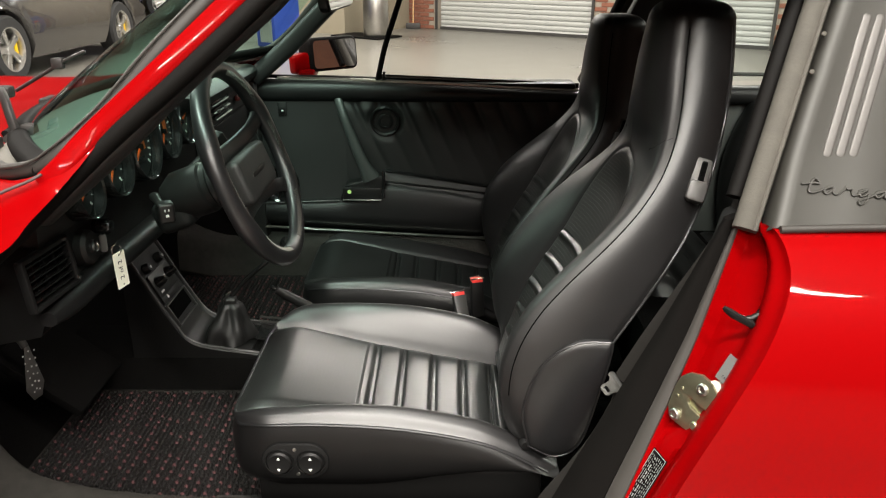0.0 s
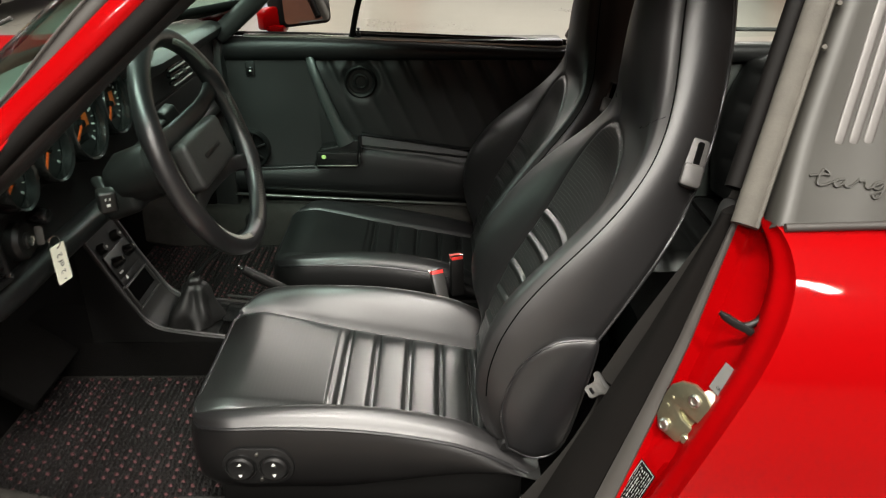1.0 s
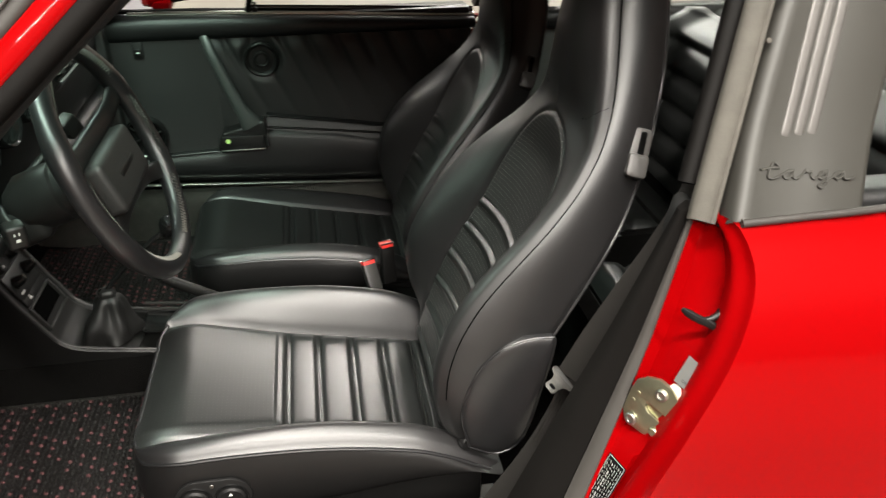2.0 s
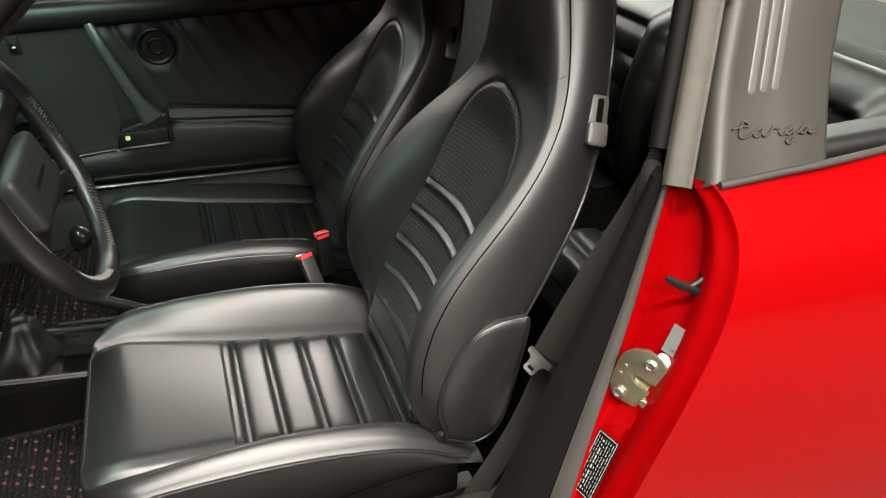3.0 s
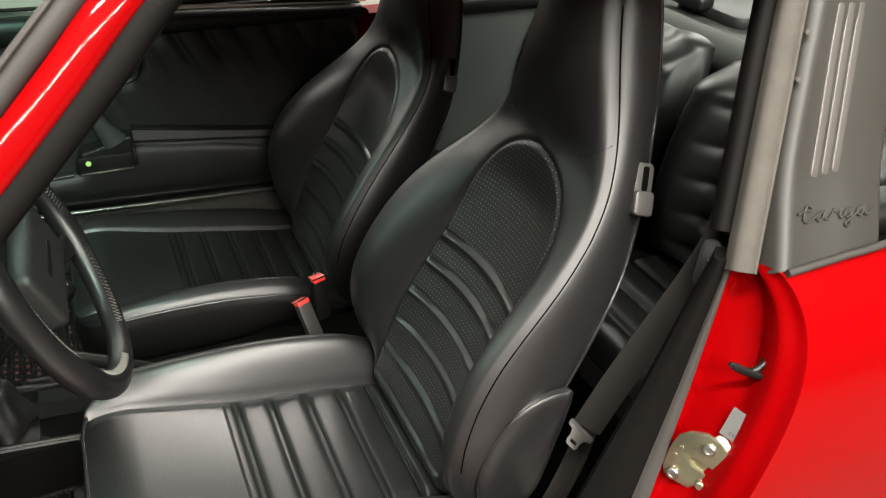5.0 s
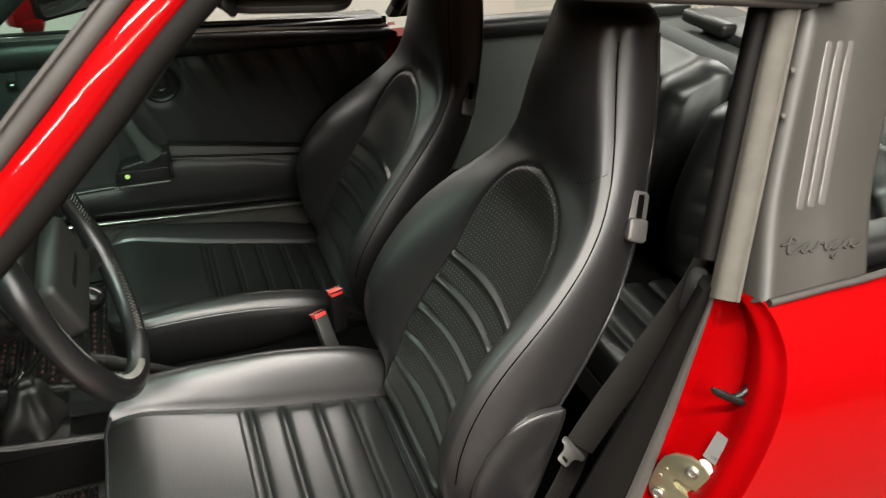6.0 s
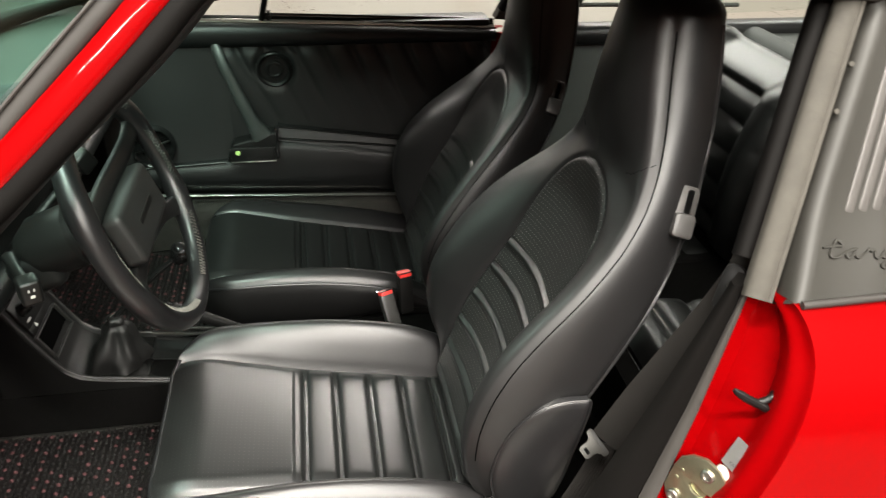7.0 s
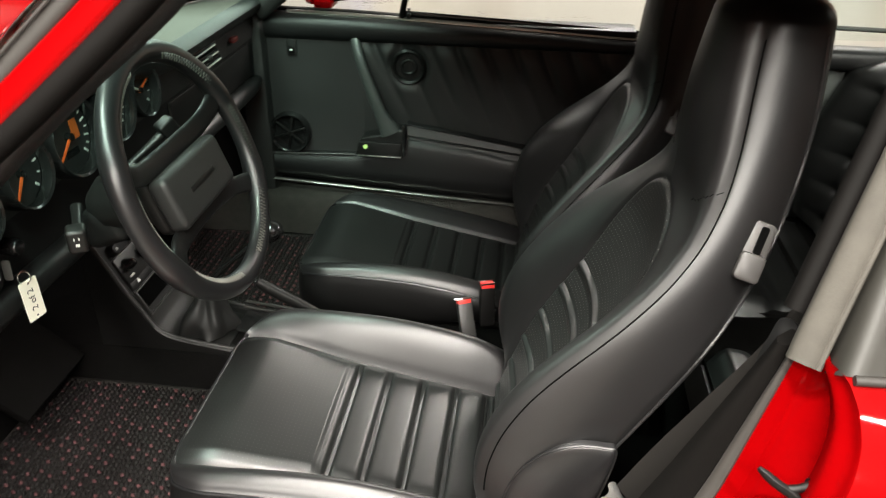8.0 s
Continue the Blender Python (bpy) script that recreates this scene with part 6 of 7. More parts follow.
part("rocker", box_bm((0, -0.004, 0.008), (0.014, 0.018, 0.006), 0.002, m), GLOSS_BLACK, sw)
part("switch_icon", box_bm((0.001, -0.004, 0.0112), (0.006, 0.004, 0.0006), 0, m), PRINT, sw)
m = facing((-0.508, 2.334, 0.535), (1, 0, 0), (0, 0, 1))
sp = part("speaker_ring", lathe_bm([(0.058, 0), (0.058, 0.020), (0.054, 0.026), (0.049, 0.022), (0.047, 0.004), (0, 0.002)], m, 44), GLOSS_BLACK, door, "round glossy speaker surround")
for k in range(3):
    part("grille_bar", box_bm((0, 0, 0.014), (0.098, 0.006, 0.006), 0.002, m @ Matrix.Rotation(radians(60 * k + 20), 4, "Z")), PLASTIC, sp)
# pull strap and its latch box
path = curve_through([(-0.318, 2.330, 0.802), (-0.300, 2.306, 0.755), (-0.272, 2.296, 0.680), (-0.244, 2.292, 0.610), (-0.222, 2.298, 0.562)], 24)
strip("door_pull", path, (0, -1, 0), pillow(0.026, 0.018, 16, 2.6), PULL, door, "slim slanting pull handle", list(np.interp(np.linspace(0, 1, 24), [0, 0.08, 0.3, 0.75, 1], [0.8, 1.0, 1.0, 1.35, 2.2])))
part("latch_box", prism_bm([(-0.320, 0.494), (-0.182, 0.496), (-0.180, 0.575), (-0.205, 0.572), (-0.238, 0.560), (-0.300, 0.545)], 0.052, Matrix(((1, 0, 0, 0), (0, 0, -1, 2.338), (0, 1, 0, 0), (0, 0, 0, 1))), 0.006, 3), PLASTIC, door)
latch = part("latch_lever", box_bm((-0.250, 2.284, 0.517), (0.118, 0.010, 0.040), 0.003), PLASTIC, door)
part("latch_lip", box_bm((-0.250, 2.280, 0.4975), (0.118, 0.008, 0.0035), 0.001), STEEL, latch)
part("luminous_dot", lathe_bm([(0, 0.002), (0.006, 0.0018), (0.0065, 0)], facing((-0.288, 2.2785, 0.524), (1, 0, 0), (0, 0, 1)), 16), LUMI, latch, "pale green dot")
part("latch_post", box_bm((-0.184, 2.286, 0.545), (0.007, 0.012, 0.085), 0.002), GLOSS_BLACK, door)
# lidded pocket and the lower pocket
for z0, z1, depth, name, words in ((0.581, 0.512, 0.020, "pocket_edge", ""), (0.548, 0.494, 0.026, "pocket_lip", "")):
    strip(name, [(-0.18, 2.335 - depth, z0), (0.0, 2.335 - depth, (z0 + z1 * 1.02) / 2 + 0.002), (0.18, 2.335 - depth, z1 + 0.012), (0.40, 2.335 - depth, z1 - 0.010)], (0, -0.5, 1), pillow(0.006, 0.005, 10), PLASTIC, door)
rows = []
for x in np.linspace(-0.18, 0.41, 20):
    zt = float(np.interp(x, [-0.18, 0.18, 0.41], [0.578, 0.520, 0.498]))
    rows.append([(x, 2.338, zt + 0.006), (x, 2.322, zt + 0.003), (x, 2.317, zt - 0.004), (x, 2.311, zt - 0.030), (x, 2.308, zt - 0.036), (x, 2.338, zt - 0.04)])
v, f = rows_mesh(rows)
mesh_part("pocket_lid", v, f, VINYL, door)
rows = []
for x in np.linspace(-0.60, 0.41, 40):
    zt = float(np.interp(x, [-0.60, -0.50, -0.31, -0.18, 0.0, 0.18, 0.41], [0.476, 0.478, 0.486, 0.540, 0.520, 0.487, 0.468]))
    belly = 0.014 * math.sin(math.pi * np.clip((x + 0.6) / 1.0, 0, 1)) ** 0.5
    rows.append([(x, 2.345, zt), (x, 2.316, zt + 0.002), (x, 2.309, zt - 0.003), (x, 2.305 - belly * 0.3, zt - 0.02), (x, 2.303 - belly * 0.5, 0.44), (x, 2.306 - belly * 0.4, 0.402 - 0.055 * x), (x, 2.314, 0.378 - 0.055 * x), (x, 2.345, 0.374 - 0.055 * x)])
v, f = rows_mesh(rows)
mesh_part("door_pocket", v, f, VINYL, door, "black vinyl door pocket", turn_edges=60)
tube("pocket_welt", [(x, 2.306, float(np.interp(x, [-0.60, -0.50, -0.325], [0.478, 0.480, 0.487]))) for x in np.linspace(-0.59, -0.325, 10)], 0.003, PLASTIC_GREY, door)
strip("sill_strip", [(x, 2.302, 0.372 - 0.055 * x) for x in np.linspace(-0.60, 0.41, 8)], (0, -0.4, 1), pillow(0.010, 0.006, 10), STEEL, door, "bright sill strip")

# exterior mirror
mirror = thing("door_mirror", "black door mirror on a red foot", "mirror")
m = Matrix.Translation((-0.350, 2.525, 0.910)) @ pose(0, 0, 0, 85, 0, 40)
part("housing", prism_bm(round_rect(0.176, 0.104, 0.020, 6), 0.075, m @ Matrix.Translation((0, 0, -0.075)), 0.008, 3), RUBBER, mirror)
part("mirror_glass", prism_bm(round_rect(0.156, 0.086, 0.014, 6), 0.002, m @ Matrix.Translation((0.002, 0, 0.0005)), 0.0), MIRROR, mirror, "mirror glass reflecting the brick wall", smooth=False)
part("mirror_foot", prism_bm([(-0.125, -0.055), (-0.05, -0.055), (-0.06, 0.0), (-0.085, 0.012), (-0.125, 0.0)], 0.05, m @ Matrix.Translation((-0.01, 0.0, -0.06)), 0.010, 3), RED, mirror)
part("mirror_stem", box_bm((-0.43, 2.49, 0.855), (0.05, 0.09, 0.025), 0.008), RED, mirror)

# rear-view mirror
rvm = thing("interior_mirror", "black interior rear-view mirror under the windscreen header", "mirror")
RVM = Vector((-0.205, 1.66, 1.124))
m = facing(RVM, (0.12, 1, 0.02), (-0.10, 0, 1))
part("shell", prism_bm(round_rect(0.20, 0.052, 0.018), 0.022, m @ Matrix.Translation((0, 0, -0.022)), 0.007, 3), PLASTIC, rvm)
part("mirror_glass", prism_bm(round_rect(0.188, 0.043, 0.014), 0.001, m @ Matrix.Translation((0, 0, 0.0004))), MIRROR, rvm, smooth=False)
tube("stem", [tuple(RVM + Vector((-0.015, 0, 0.01))), tuple(RVM + Vector((-0.045, 0.01, 0.07))), tuple(RVM + Vector((-0.05, 0.02, 0.135)))], 0.006, PLASTIC, rvm)

# driver's sun visor, folded against the roof lining
visor = thing("sun_visor", "black padded sun visor folded up under the windscreen header", "sun visor")
m = Matrix.Translation((-0.060, 1.320, 1.208)) @ pose(0, 0, 0, 2, 3, 0)
outline = [(x, y) for x, y in round_rect(0.135, 0.31, 0.035, 6)]
part("visor_pad", prism_bm(outline, 0.018, m @ Matrix.Translation((0, 0, -0.009)), 0.007, 3), VINYL, visor)
tube("visor_seam", [tuple(m @ Vector((x, y, 0))) for x, y in outline + outline[:1]], 0.0014, PLASTIC_GREY, visor, n=6)
tube("visor_rod", [tuple(m @ Vector(q)) for q in ((-0.050, -0.13, 0.002), (-0.056, -0.185, 0.004), (-0.066, -0.20, 0.016), (-0.070, -0.205, 0.040))], 0.004, PLASTIC, visor)


# ---- rear seats ----
def rear_seat(label, s):
    """s: +1 for the seat on the far side, -1 for the near one."""
    ob = thing("rear_seat", label, "car seat", "small rear seats")
    yc = MID + s * 0.305
    rows = []
    for z in np.linspace(0.44, 0.845, 90):
        row = []
        k = (z - 0.47) / 0.078
        d = abs(k - round(k)) * 0.078
        top = ease(0.845, 0.79, z)
        for q in np.linspace(-1, 1, 40):
            y = yc + q * 0.262
            side = ease(0.50, 0.80, abs(q)) * (1 - 0.4 * ease(0.9, 1.0, abs(q)))
            low = ease(0.62, 0.50, z)
            rib = 0.016 * (1 - math.exp(-(d / 0.014) ** 1.5)) * (1 - side)
            x = 0.900 + 0.16 * (z - 0.60) - rib - 0.085 * side * (0.5 + 0.5 * math.sin(math.pi * np.clip((z - 0.44) / 0.42, 0, 1))) - 0.008 * math.cos(1.5 * q) + 0.075 * (1 - top) ** 2
            row.append((x, y, z - 0.012 * abs(q) ** 4 + 0.012 * side))
        rows.append(row)
    back = [[(1.01, p[1], p[2]) for p in r] for r in (rows[-1], rows[0])]
    every = rows + back
    v, f = rows_mesh(every, wrap=False, caps=False)
    across, tall = len(every[0]), len(every)
    f += [tuple(i * across for i in range(tall)), tuple(i * across + across - 1 for i in range(tall))]
    mesh_part("seat_back", v, f, LEATHER_REAR, ob, "black leather back with rolled ribs", turn_edges=70)
    rows = []
    for x in np.linspace(0.49, 0.91, 80):
        k = (x - 0.50) / 0.088
        d = abs(k - round(k)) * 0.088
        row = []
        for q in np.linspace(-1, 1, 30):
            edge = 1 - ease(0.86, 1, abs(q))
            z = 0.452 - 0.12 * (x - 0.5) + 0.014 * (1 - math.exp(-(d / 0.012) ** 1.5)) * edge - 0.03 * (1 - edge) - 0.04 * ease(0.54, 0.49, x)
            row.append((x, yc + q * 0.235, z))
        rows.append(row)
    v, f = rows_mesh(rows, wrap=False, caps=False)
    mesh_part("seat_cushion", v, f, LEATHER_REAR, ob, "black leather cushion with rolled ribs", turn_edges=70)
    part("seat_base", box_bm((0.70, yc, 0.405), (0.40, 0.45, 0.04), 0.01), CARPET, ob)


rear_seat("small black leather rear seat with rolled ribs behind the passenger seat", 1)
rear_seat("small black leather rear seat with rolled ribs behind the driver", -1)
shelf = thing("parcel_shelf", "black padded parcel shelf with rolled front edges", "parcel shelf")
part("shelf_board", box_bm((1.27, MID, 0.812), (0.36, 1.16, 0.03), 0.010), SHELF, shelf)
for x, z, r in ((1.085, 0.800, 0.046), (1.045, 0.725, 0.032)):
    tube("front_roll", [(x, y, z) for y in np.linspace(1.10, 2.26, 16)], r, SHELF, shelf, n=18)
part("shelf_vent", box_bm((1.17, 2.02, 0.862), (0.05, 0.17, 0.035), 0.012, segments=3), PLASTIC, shelf)
part("speaker_cover", prism_bm(round_rect(0.20, 0.24, 0.03), 0.03, Matrix.Translation((1.28, 1.95, 0.826)), 0.008), DASH_VINYL, shelf)
part("trim_fastener", lathe_bm([(0, 0.006), (0.007, 0.005), (0.008, 0)], facing((0.657, 2.242, 0.811), (1, 0, 0), (0, 0, 1)), 14), GLOSS_BLACK, car)

# ---- seat belt of the driver ----
DULL_STEEL = surface("dull_steel", (0.034, 0.033, 0.030), 0.50, metal=0.5, grain=200, relief=0.1)
belt = thing("seat_belt", "dark grey seat belt hanging beside the driver's seat", "seat belt")


def strap(name, pts, up, width, parent, n=26):
    path = curve_through(pts, n)
    return strip(name, path, up, [(-width / 2, -0.0007), (-width / 2, 0.0007), (-width / 4, 0.0011), (0, 0.0008), (width / 4, 0.0011), (width / 2, 0.0007), (width / 2, -0.0007)], WEBBING, parent)


strap("upper_strap", [(0.520, 1.150, 1.02), (0.478, 1.112, 0.94), (0.442, 1.084, 0.868), (0.414, 1.084, 0.800), (0.368, 1.090, 0.710), (0.332, 1.094, 0.640), (0.296, 1.096, 0.565)], (-0.50, -0.75, 0.40), 0.042, belt)
strap("lower_strap", [(0.298, 1.097, 0.560), (0.286, 1.094, 0.515), (0.253, 1.084, 0.455), (0.217, 1.076, 0.405), (0.180, 1.071, 0.355), (0.148, 1.072, 0.290)], (-0.45, -0.80, 0.35), 0.031, belt)
for k in range(6):
    o = (k - 2.5) * 0.0047
    strap("webbing_rib", [(0.296 + o * 0.8, 1.0950 - o * 0.5, 0.550), (0.283 + o * 0.8, 1.0920 - o * 0.5, 0.510), (0.251 + o * 0.8, 1.0815 - o * 0.5, 0.452)], (-0.45, -0.80, 0.35), 0.0022, belt, 10)
m = facing((0.284, 1.093, 0.567), (0.021, -0.030, -0.0245), (0.0336, 0.0036, -0.0005))
outline = [(-0.025, -0.003), (-0.023, -0.007), (-0.0165, -0.008), (-0.0125, -0.012), (-0.0115, -0.018), (-0.0115, -0.030), (-0.0085, -0.035), (0.0085, -0.035), (0.0115, -0.030), (0.0115, -0.018), (0.0135, -0.012), (0.018, -0.008), (0.023, -0.007), (0.025, -0.003), (0.025, 0.003), (0.022, 0.006), (-0.022, 0.006), (-0.025, 0.003)]
outline = [(0.86 * x, 0.86 * y) for x, y in outline]
tongue = part("tongue", prism_bm(outline, 0.0024, m, 0.0006), DULL_STEEL, belt, "dull steel belt tongue")
part("tongue_hole", prism_bm(round_rect(0.010, 0.0050, 0.001), 0.0004, m @ Matrix.Translation((0, -0.022, 0.0025))), SEAM, tongue)
part("tongue_slot", prism_bm(round_rect(0.034, 0.0035, 0.001), 0.0004, m @ Matrix.Translation((0.001, 0.001, 0.0025))), INK, tongue)
m = facing((0.409, 1.066, 0.838), (0.62, -0.75, 0.0), (0.42, 0.15, 0.895))
anchor = part("belt_anchor", prism_bm(round_rect(0.026, 0.062, 0.011), 0.006, m, 0.002), SWITCH_BLACK, belt)
part("anchor_screw", lathe_bm([(0, 0.0045), (0.004, 0.004), (0.0055, 0.001), (0.006, 0)], m @ Matrix.Translation((0, 0.004, 0.006)) @ Matrix.Diagonal((0.6, 0.6, 0.6, 1)), 16), DULL_STEEL, anchor)


def buckle(name_label, top, low, tint):
    ob = thing("belt_buckle", name_label, "belt buckle", "buckles between the front seats")
    t, l = Vector(top), Vector(low)
    m = facing(t, (0.90, 0.42, 0) if tint else (0.9, 0.3, 0), (t - l).normalized())
    part("buckle_body", prism_bm(round_rect(0.030, (t - l).length, 0.005), 0.016, m @ Matrix.Translation((0, -(t - l).length / 2, -0.008)), 0.003), PLASTIC_GREY if tint else PLASTIC, ob)
    part("press_button", box_bm((0, 0.001, 0), (0.027, 0.011, 0.0165), 0.002, m), BUTTON_RED, ob, "red press button")
    part("buckle_rim", joined([box_bm((0, 0.0065, s * 0.0088), (0.031, 0.003, 0.0016), 0.0005, m) for s in (-1, 1)]), CHROME, ob)


buckle("black belt buckle with a bright-rimmed red button", (0.083, 1.696, 0.482), (0.105, 1.692, 0.395), False)
buckle("grey belt buckle with a red button, leaning forward", BUCKLE_TOP, BUCKLE_LOW, True)

# ---- fittings on the door jamb ----
JN = Vector((-0.875, -0.485, 0.0)).normalized()
latch = thing("door_striker", "yellow zinc-plated door striker bolted to the jamb", "door striker")
a, b = Vector((0.358, 0.944, 0.646)), Vector((0.333, 0.965, 0.595))
p = (a - b).normalized()
q = JN.cross(p).normalized()
if q.z > 0:
    q = -q
nrm = p.cross(q)
if nrm.dot(JN) < 0:
    nrm = -nrm
mid = (a + b) / 2
m = Matrix((p, q, nrm)).transposed().to_4x4()
m.translation = mid - JN * 0.010
shape = [(13.1, -34.1), (29.4, -29.1), (43.2, -15.9), (48.1, 3.2), (44.0, 21.2), (34.2, 34.3), (22.3, 40.2), (15.4, 27.0), (9.4, 12.4), (7.1, 1.3), (3.0, -3.2), (-2.0, -1.5), (-4.0, 6.9), (-0.2, 21.0), (5.2, 36.8), (8.1, 46.3), (-3.8, 51.2), (-14.7, 46.8), (-25.3, 37.7), (-33.2, 24.5), (-40.9, 6.6), (-41.8, -6.8), (-32.6, -17.5), (-15.8, -24.9), (-2.2, -30.6)]
shape = [(x / 1000, y / 1000) for x, y in shape]
part("striker_plate", prism_bm(shape, 0.007, m, 0.0018), ZINC, latch)
part("white_block", prism_bm([(0.03, -0.004), (0.046, -0.004), (0.0515, 0.002), (0.0530, 0.012), (0.0495, 0.024), (0.040, 0.035), (0.034, 0.035), (0.028, 0.010)], 0.014, m @ Matrix.Translation((0, 0, -0.010)), 0.002), WHITE, latch, "white plastic wedge")
part("backing_plate", prism_bm([(0.006, -0.012), (0.030, -0.010), (0.032, 0.018), (0.020, 0.036), (0.002, 0.042), (-0.016, 0.034), (-0.020, 0.006)], 0.004, m @ Matrix.Translation((0, 0, -0.002)), 0.001), ZINC, latch)
for x in (-0.0315, 0.0315):
    part("bolt", joined([lathe_bm([(0.0085, 0), (0.0085, 0.0035), (0.0065, 0.005), (0.0045, 0.005), (0.0040, 0.0025), (0, 0.0025)], m @ Matrix.Translation((x, 0, 0.007)), 22)]), STEEL, latch, "socket-headed bolt")
part("jaw_peg", lathe_bm([(0.0062, 0), (0.0062, 0.007), (0.0048, 0.0085), (0, 0.0085)], m @ Matrix.Translation((-0.0125, 0.0300, 0.006)), 18), ZINC, latch)
for x, y in ((-0.010, -0.017), (0.004, -0.020)):
    part("rivet", lathe_bm([(0, 0.0018), (0.0025, 0.0012), (0.003, 0)], m @ Matrix.Translation((x, y, 0.007)), 12), ZINC, latch)

hook = thing("light_switch_lever", "small black plastic lever on the door jamb", "switch")
h = Vector((0.446, 0.968, 0.756))
P = h + JN * 0.020
tube("peg", [tuple(h - JN * 0.004), tuple(h + JN * 0.010), tuple(P)], 0.0070, PLASTIC, hook)
arm_line = curve_through([tuple(P + Vector((-0.045, 0.014, 0.003))), tuple(P + Vector((-0.030, 0.006, -0.006))), tuple(P + Vector((-0.016, -0.002, -0.011))), tuple(P + Vector((-0.006, -0.009, -0.016)))], 12)
strip("arm", arm_line, JN, pillow(0.011, 0.007, 10), PLASTIC, hook, "", [0.5, 0.8] + [1] * 8 + [0.8, 0.5])
tube("link", [tuple(P), tuple(P + Vector((-0.010, 0.0, -0.006))), tuple(P + Vector((-0.020, 0.001, -0.009)))], 0.0045, PLASTIC, hook)

sticker = thing("jamb_sticker", "silver sticker reading catalyst on the red jamb", "sticker")
m = jamb_frame(0.678, 0.290, 0.007)
part("foil", box_bm((0, 0, 0.0), (0.046, 0.038, 0.0008), 0, m), SILVER_FOIL, sticker, smooth=False)
lettering("sticker_word", "CATALYST", 0.0054, m @ Matrix.Translation((0, -0.012, 0.0005)), INK, sticker)
part("print_lines", joined([box_bm((-0.001, 0.012 - 0.0042 * k, 0.0006), (0.024 - 0.003 * (k % 3), 0.0011, 0.0003), 0, m) for k in range(4)]), plain("grey_print", (0.16, 0.155, 0.15), 0.6), sticker)

vin = thing("data_plate", "black data plate with white printed lines on the jamb", "label")
m = jamb_frame(0.500, 0.76, 0.002)
part("plate", box_bm((0, 0, 0), (0.036, 0.092, 0.0008), 0, m), GLOSS_BLACK, vin, smooth=False)
frame_bars = [box_bm((s * 0.0158, 0, 0.0006), (0.0008, 0.089, 0.0003), 0, m) for s in (-1, 1)] + [box_bm((0, s * 0.0445, 0.0006), (0.032, 0.0008, 0.0003), 0, m) for s in (-1, 1)]
rng = random.Random(3)
for k in range(7):
    y = -0.040
    while y < 0.038:
        length = rng.uniform(0.0015, 0.006)
        frame_bars.append(box_bm((-0.0128 + 0.0042 * k, y + length / 2, 0.0006), (0.0019 if k == 2 else 0.0007, length, 0.0003), 0, m))
        y += length + rng.uniform(0.001, 0.004)
part("print", joined(frame_bars), plain("grey_white_print", (0.26, 0.26, 0.25), 0.6), vin, "small grey-white print", smooth=False)

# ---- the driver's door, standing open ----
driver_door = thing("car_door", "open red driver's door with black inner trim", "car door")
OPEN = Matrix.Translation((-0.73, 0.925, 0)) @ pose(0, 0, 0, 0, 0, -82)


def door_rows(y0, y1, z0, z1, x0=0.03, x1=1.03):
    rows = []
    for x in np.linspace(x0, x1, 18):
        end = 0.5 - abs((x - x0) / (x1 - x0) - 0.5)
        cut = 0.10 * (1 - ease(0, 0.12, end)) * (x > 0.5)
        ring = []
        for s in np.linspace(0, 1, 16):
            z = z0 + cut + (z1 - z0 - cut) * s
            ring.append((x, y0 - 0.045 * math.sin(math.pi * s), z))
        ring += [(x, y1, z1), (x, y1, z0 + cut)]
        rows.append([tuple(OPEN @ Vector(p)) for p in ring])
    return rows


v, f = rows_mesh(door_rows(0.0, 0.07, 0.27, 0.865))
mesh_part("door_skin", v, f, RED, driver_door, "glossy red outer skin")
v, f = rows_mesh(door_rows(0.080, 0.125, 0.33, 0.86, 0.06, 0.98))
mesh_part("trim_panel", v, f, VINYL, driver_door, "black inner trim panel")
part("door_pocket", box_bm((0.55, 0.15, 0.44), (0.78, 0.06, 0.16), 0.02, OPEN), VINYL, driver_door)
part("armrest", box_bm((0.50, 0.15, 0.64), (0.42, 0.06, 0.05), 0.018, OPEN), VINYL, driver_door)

# ---- wipers ----
wiper = thing("windscreen_wiper", "dark grey wiper arm resting at the windscreen's foot", "wiper")
strip("arm", curve_through([(-0.905, 1.98, 0.868), (-0.880, 1.86, 0.895), (-0.840, 1.66, 0.903), (-0.790, 1.45, 0.905), (-0.745, 1.33, 0.905)], 24), (-0.6, 0, 0.8), pillow(0.020, 0.012, 12), DARK_STEEL, wiper)
strip("blade", curve_through([(-0.835, 1.90, 0.893), (-0.815, 1.70, 0.902), (-0.785, 1.50, 0.906), (-0.745, 1.33, 0.908)], 24), (-0.6, 0, 0.8), pillow(0.012, 0.022, 12), RUBBER, wiper)
part("pivot", lathe_bm([(0.022, 0), (0.020, 0.03), (0.012, 0.045), (0, 0.047)], Matrix.Translation((-0.905, 1.98, 0.835)), 18), DARK_STEEL, wiper)
for s in (0.0, 1.0):
    part("claw", box_bm((-0.800 + 0.085 * s, 1.60 - 0.38 * s, 0.915), (0.03, 0.05, 0.03), 0.006, segments=2), PLASTIC_GREY, wiper)

WIPER_GREY = surface("wiper_grey", (0.026, 0.024, 0.023), 0.45, metal=0.3, grain=300, relief=0.1)
strip("wiper_arm", curve_through([(-0.745, 1.34, 0.985), (-0.705, 1.275, 0.987), (-0.690, 1.256, 0.960), (-0.681, 1.25, 0.922)], 16), (-0.3, -0.9, 0.2), pillow(0.016, 0.010, 12), WIPER_GREY, wiper)
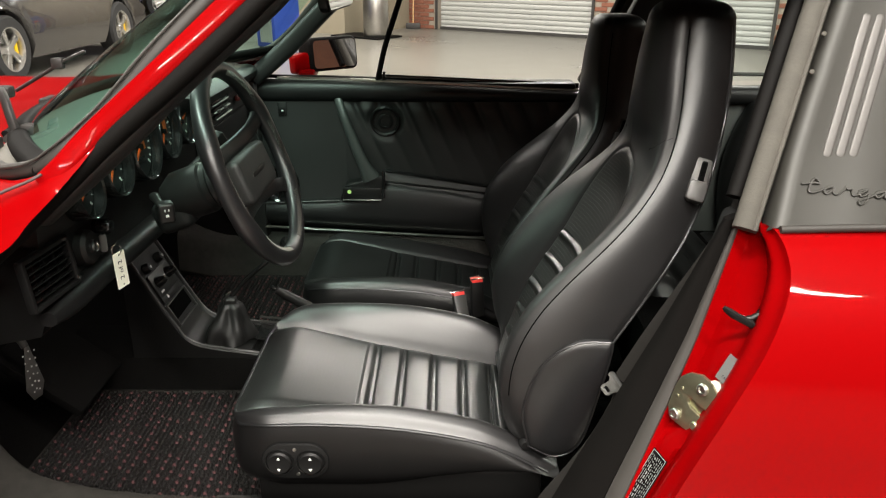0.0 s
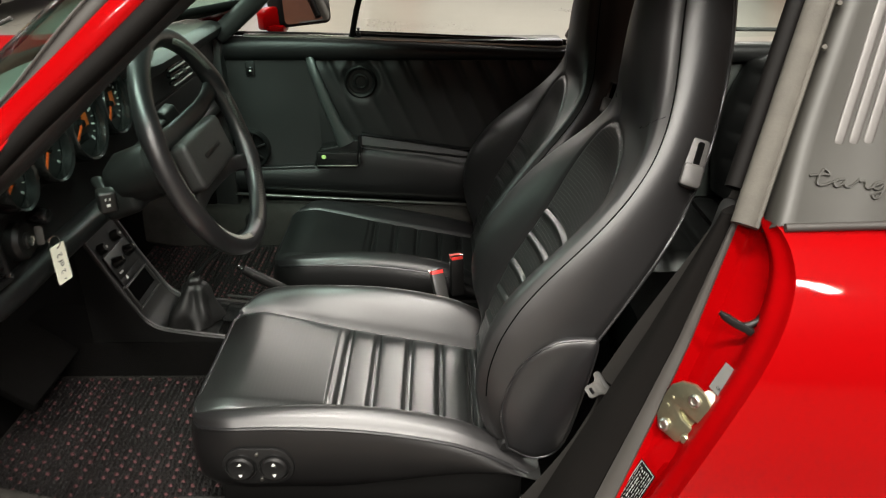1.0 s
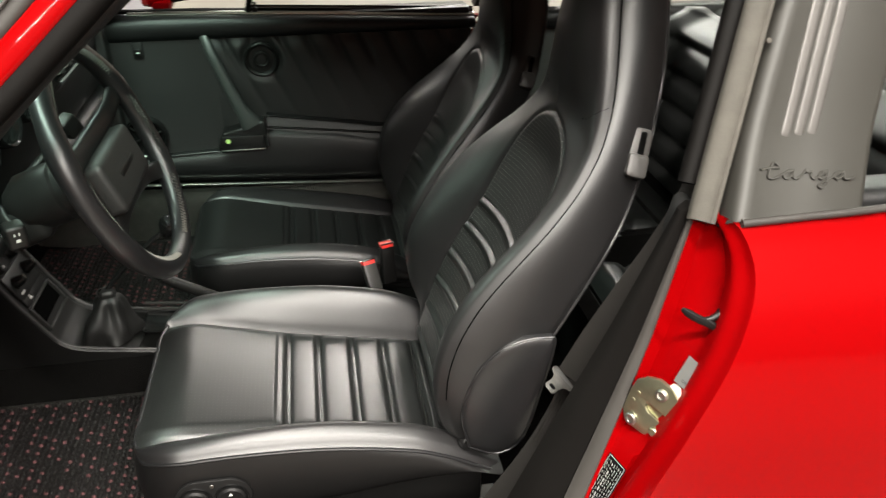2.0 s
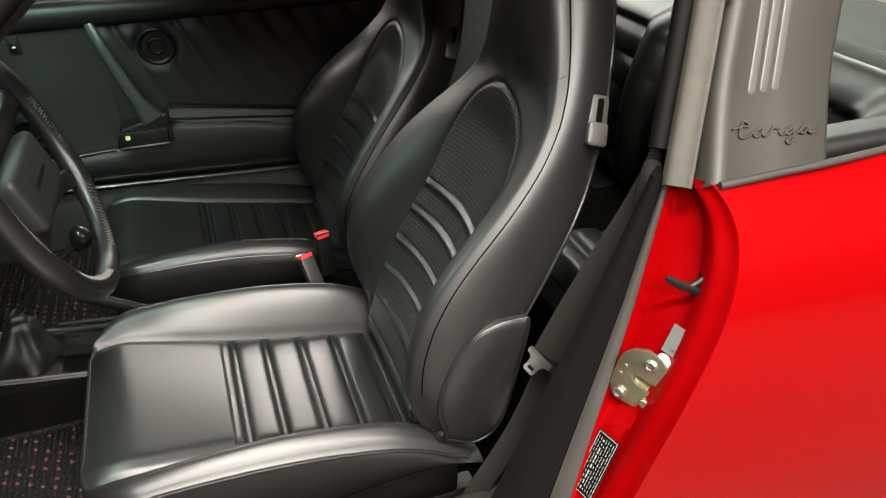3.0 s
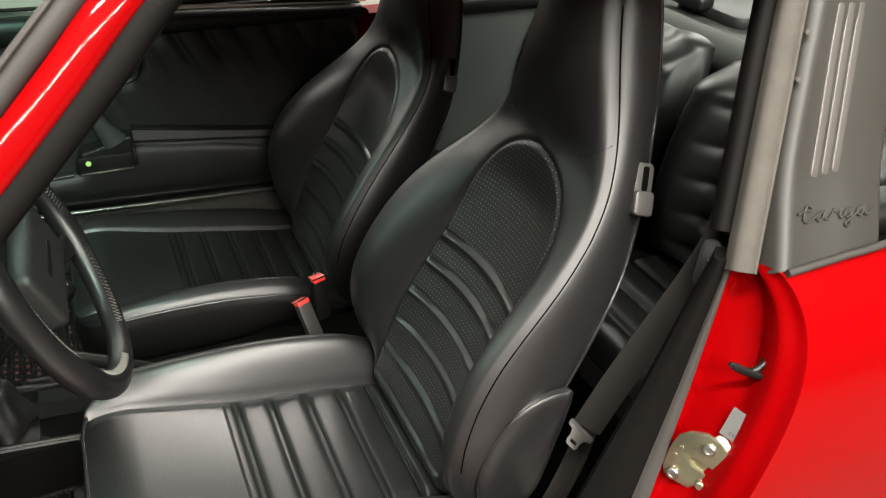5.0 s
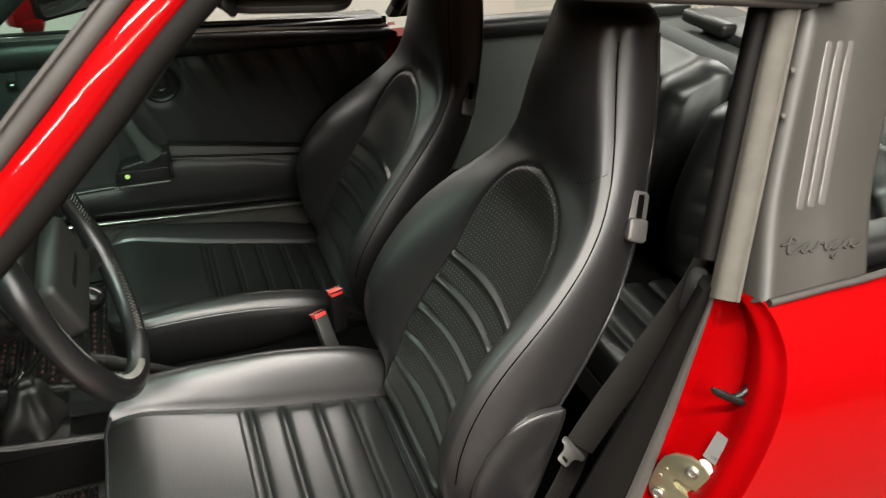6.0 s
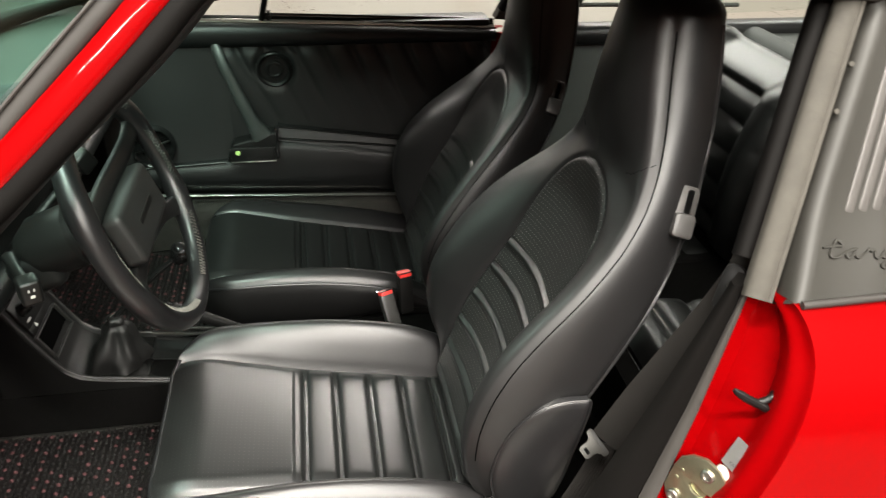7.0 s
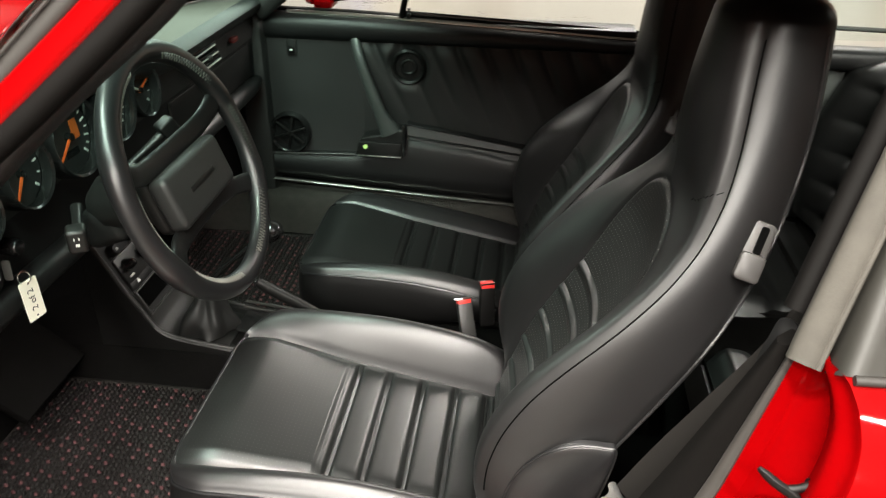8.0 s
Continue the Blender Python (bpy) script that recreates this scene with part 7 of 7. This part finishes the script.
strip("wiper_arm", curve_through([(-0.77, 1.43, 0.970), (-0.70, 1.41, 1.005), (-0.655, 1.40, 1.028), (-0.62, 1.40, 1.043)], 16), (-0.3, -0.5, 0.8), pillow(0.0065, 0.006, 12), WIPER_GREY, wiper)
part("blade_claw", box_bm((-0.659, 1.25, 0.934), (0.022, 0.02, 0.026), 0.004), WIPER_GREY, wiper)
part("blade_claw", box_bm((-0.672, 1.402, 1.022), (0.022, 0.014, 0.020), 0.004), WIPER_GREY, wiper)
part("arm_joint", box_bm((-0.735, 1.325, 0.985), (0.036, 0.022, 0.020), 0.005), WIPER_GREY, wiper)

# ---- bricks of the far wall, one by one where they show ----
brick_bm = box_bm((0, 0, 0), (0.205, 0.02, 0.060), 0.004, HALL, 1)
brick_mesh = part("brick", brick_bm, BRICK, wall_north, smooth=False)
brick_mesh.location = HALL @ Vector((-8.30, B1 - 0.004, 0.035))
count = 0
for a0, a1 in ((-9.05, DOORS[0][0] - 0.06), (DOORS[0][1] + 0.06, DOORS[1][0] - 0.06), (DOORS[1][1] + 0.06, -1.3)):
    for r in range(13):
        a = a0 + (0.1075 if r % 2 else 0.0)
        while a + 0.2 < a1 and count < 298:
            ob = new("brick", brick_mesh.data)
            ob.parent = wall_north
            ob.location = HALL @ Vector((a + 0.1, B1 - 0.004 + random.uniform(-0.003, 0.003), 0.035 + 0.070 * r))
            a += 0.215
            count += 1
verts, faces = [], []
for a0, a1 in ((-8.75, DOORS[0][0] - 0.06), (DOORS[0][1] + 0.06, DOORS[1][0] - 0.06), (DOORS[1][1] + 0.06, 3.0)):
    for r in range(0, 44):
        a = a0 + (0.1075 if r % 2 else 0.0)
        if r < 13:
            if a0 < -2:
                continue
            a = max(a, -1.25)
        while a + 0.2 < a1:
            n0 = len(verts)
            for da, db, dz in ((0, 0.01, 0), (0.205, 0.01, 0), (0.205, 0.01, 0.06), (0, 0.01, 0.06), (0.004, -0.012, 0.004), (0.201, -0.012, 0.004), (0.201, -0.012, 0.056), (0.004, -0.012, 0.056)):
                verts.append(HALL @ Vector((a + da, B1 + db, 0.005 + 0.070 * r + dz)))
            faces += [tuple(n0 + i for i in q) for q in ((4, 5, 6, 7), (0, 1, 5, 4), (1, 2, 6, 5), (2, 3, 7, 6), (3, 0, 4, 7))]
            a += 0.215
rest = mesh_part("brickwork", verts, faces, BRICK, wall_north, smooth=False)
rest["kind"] = "stuff"
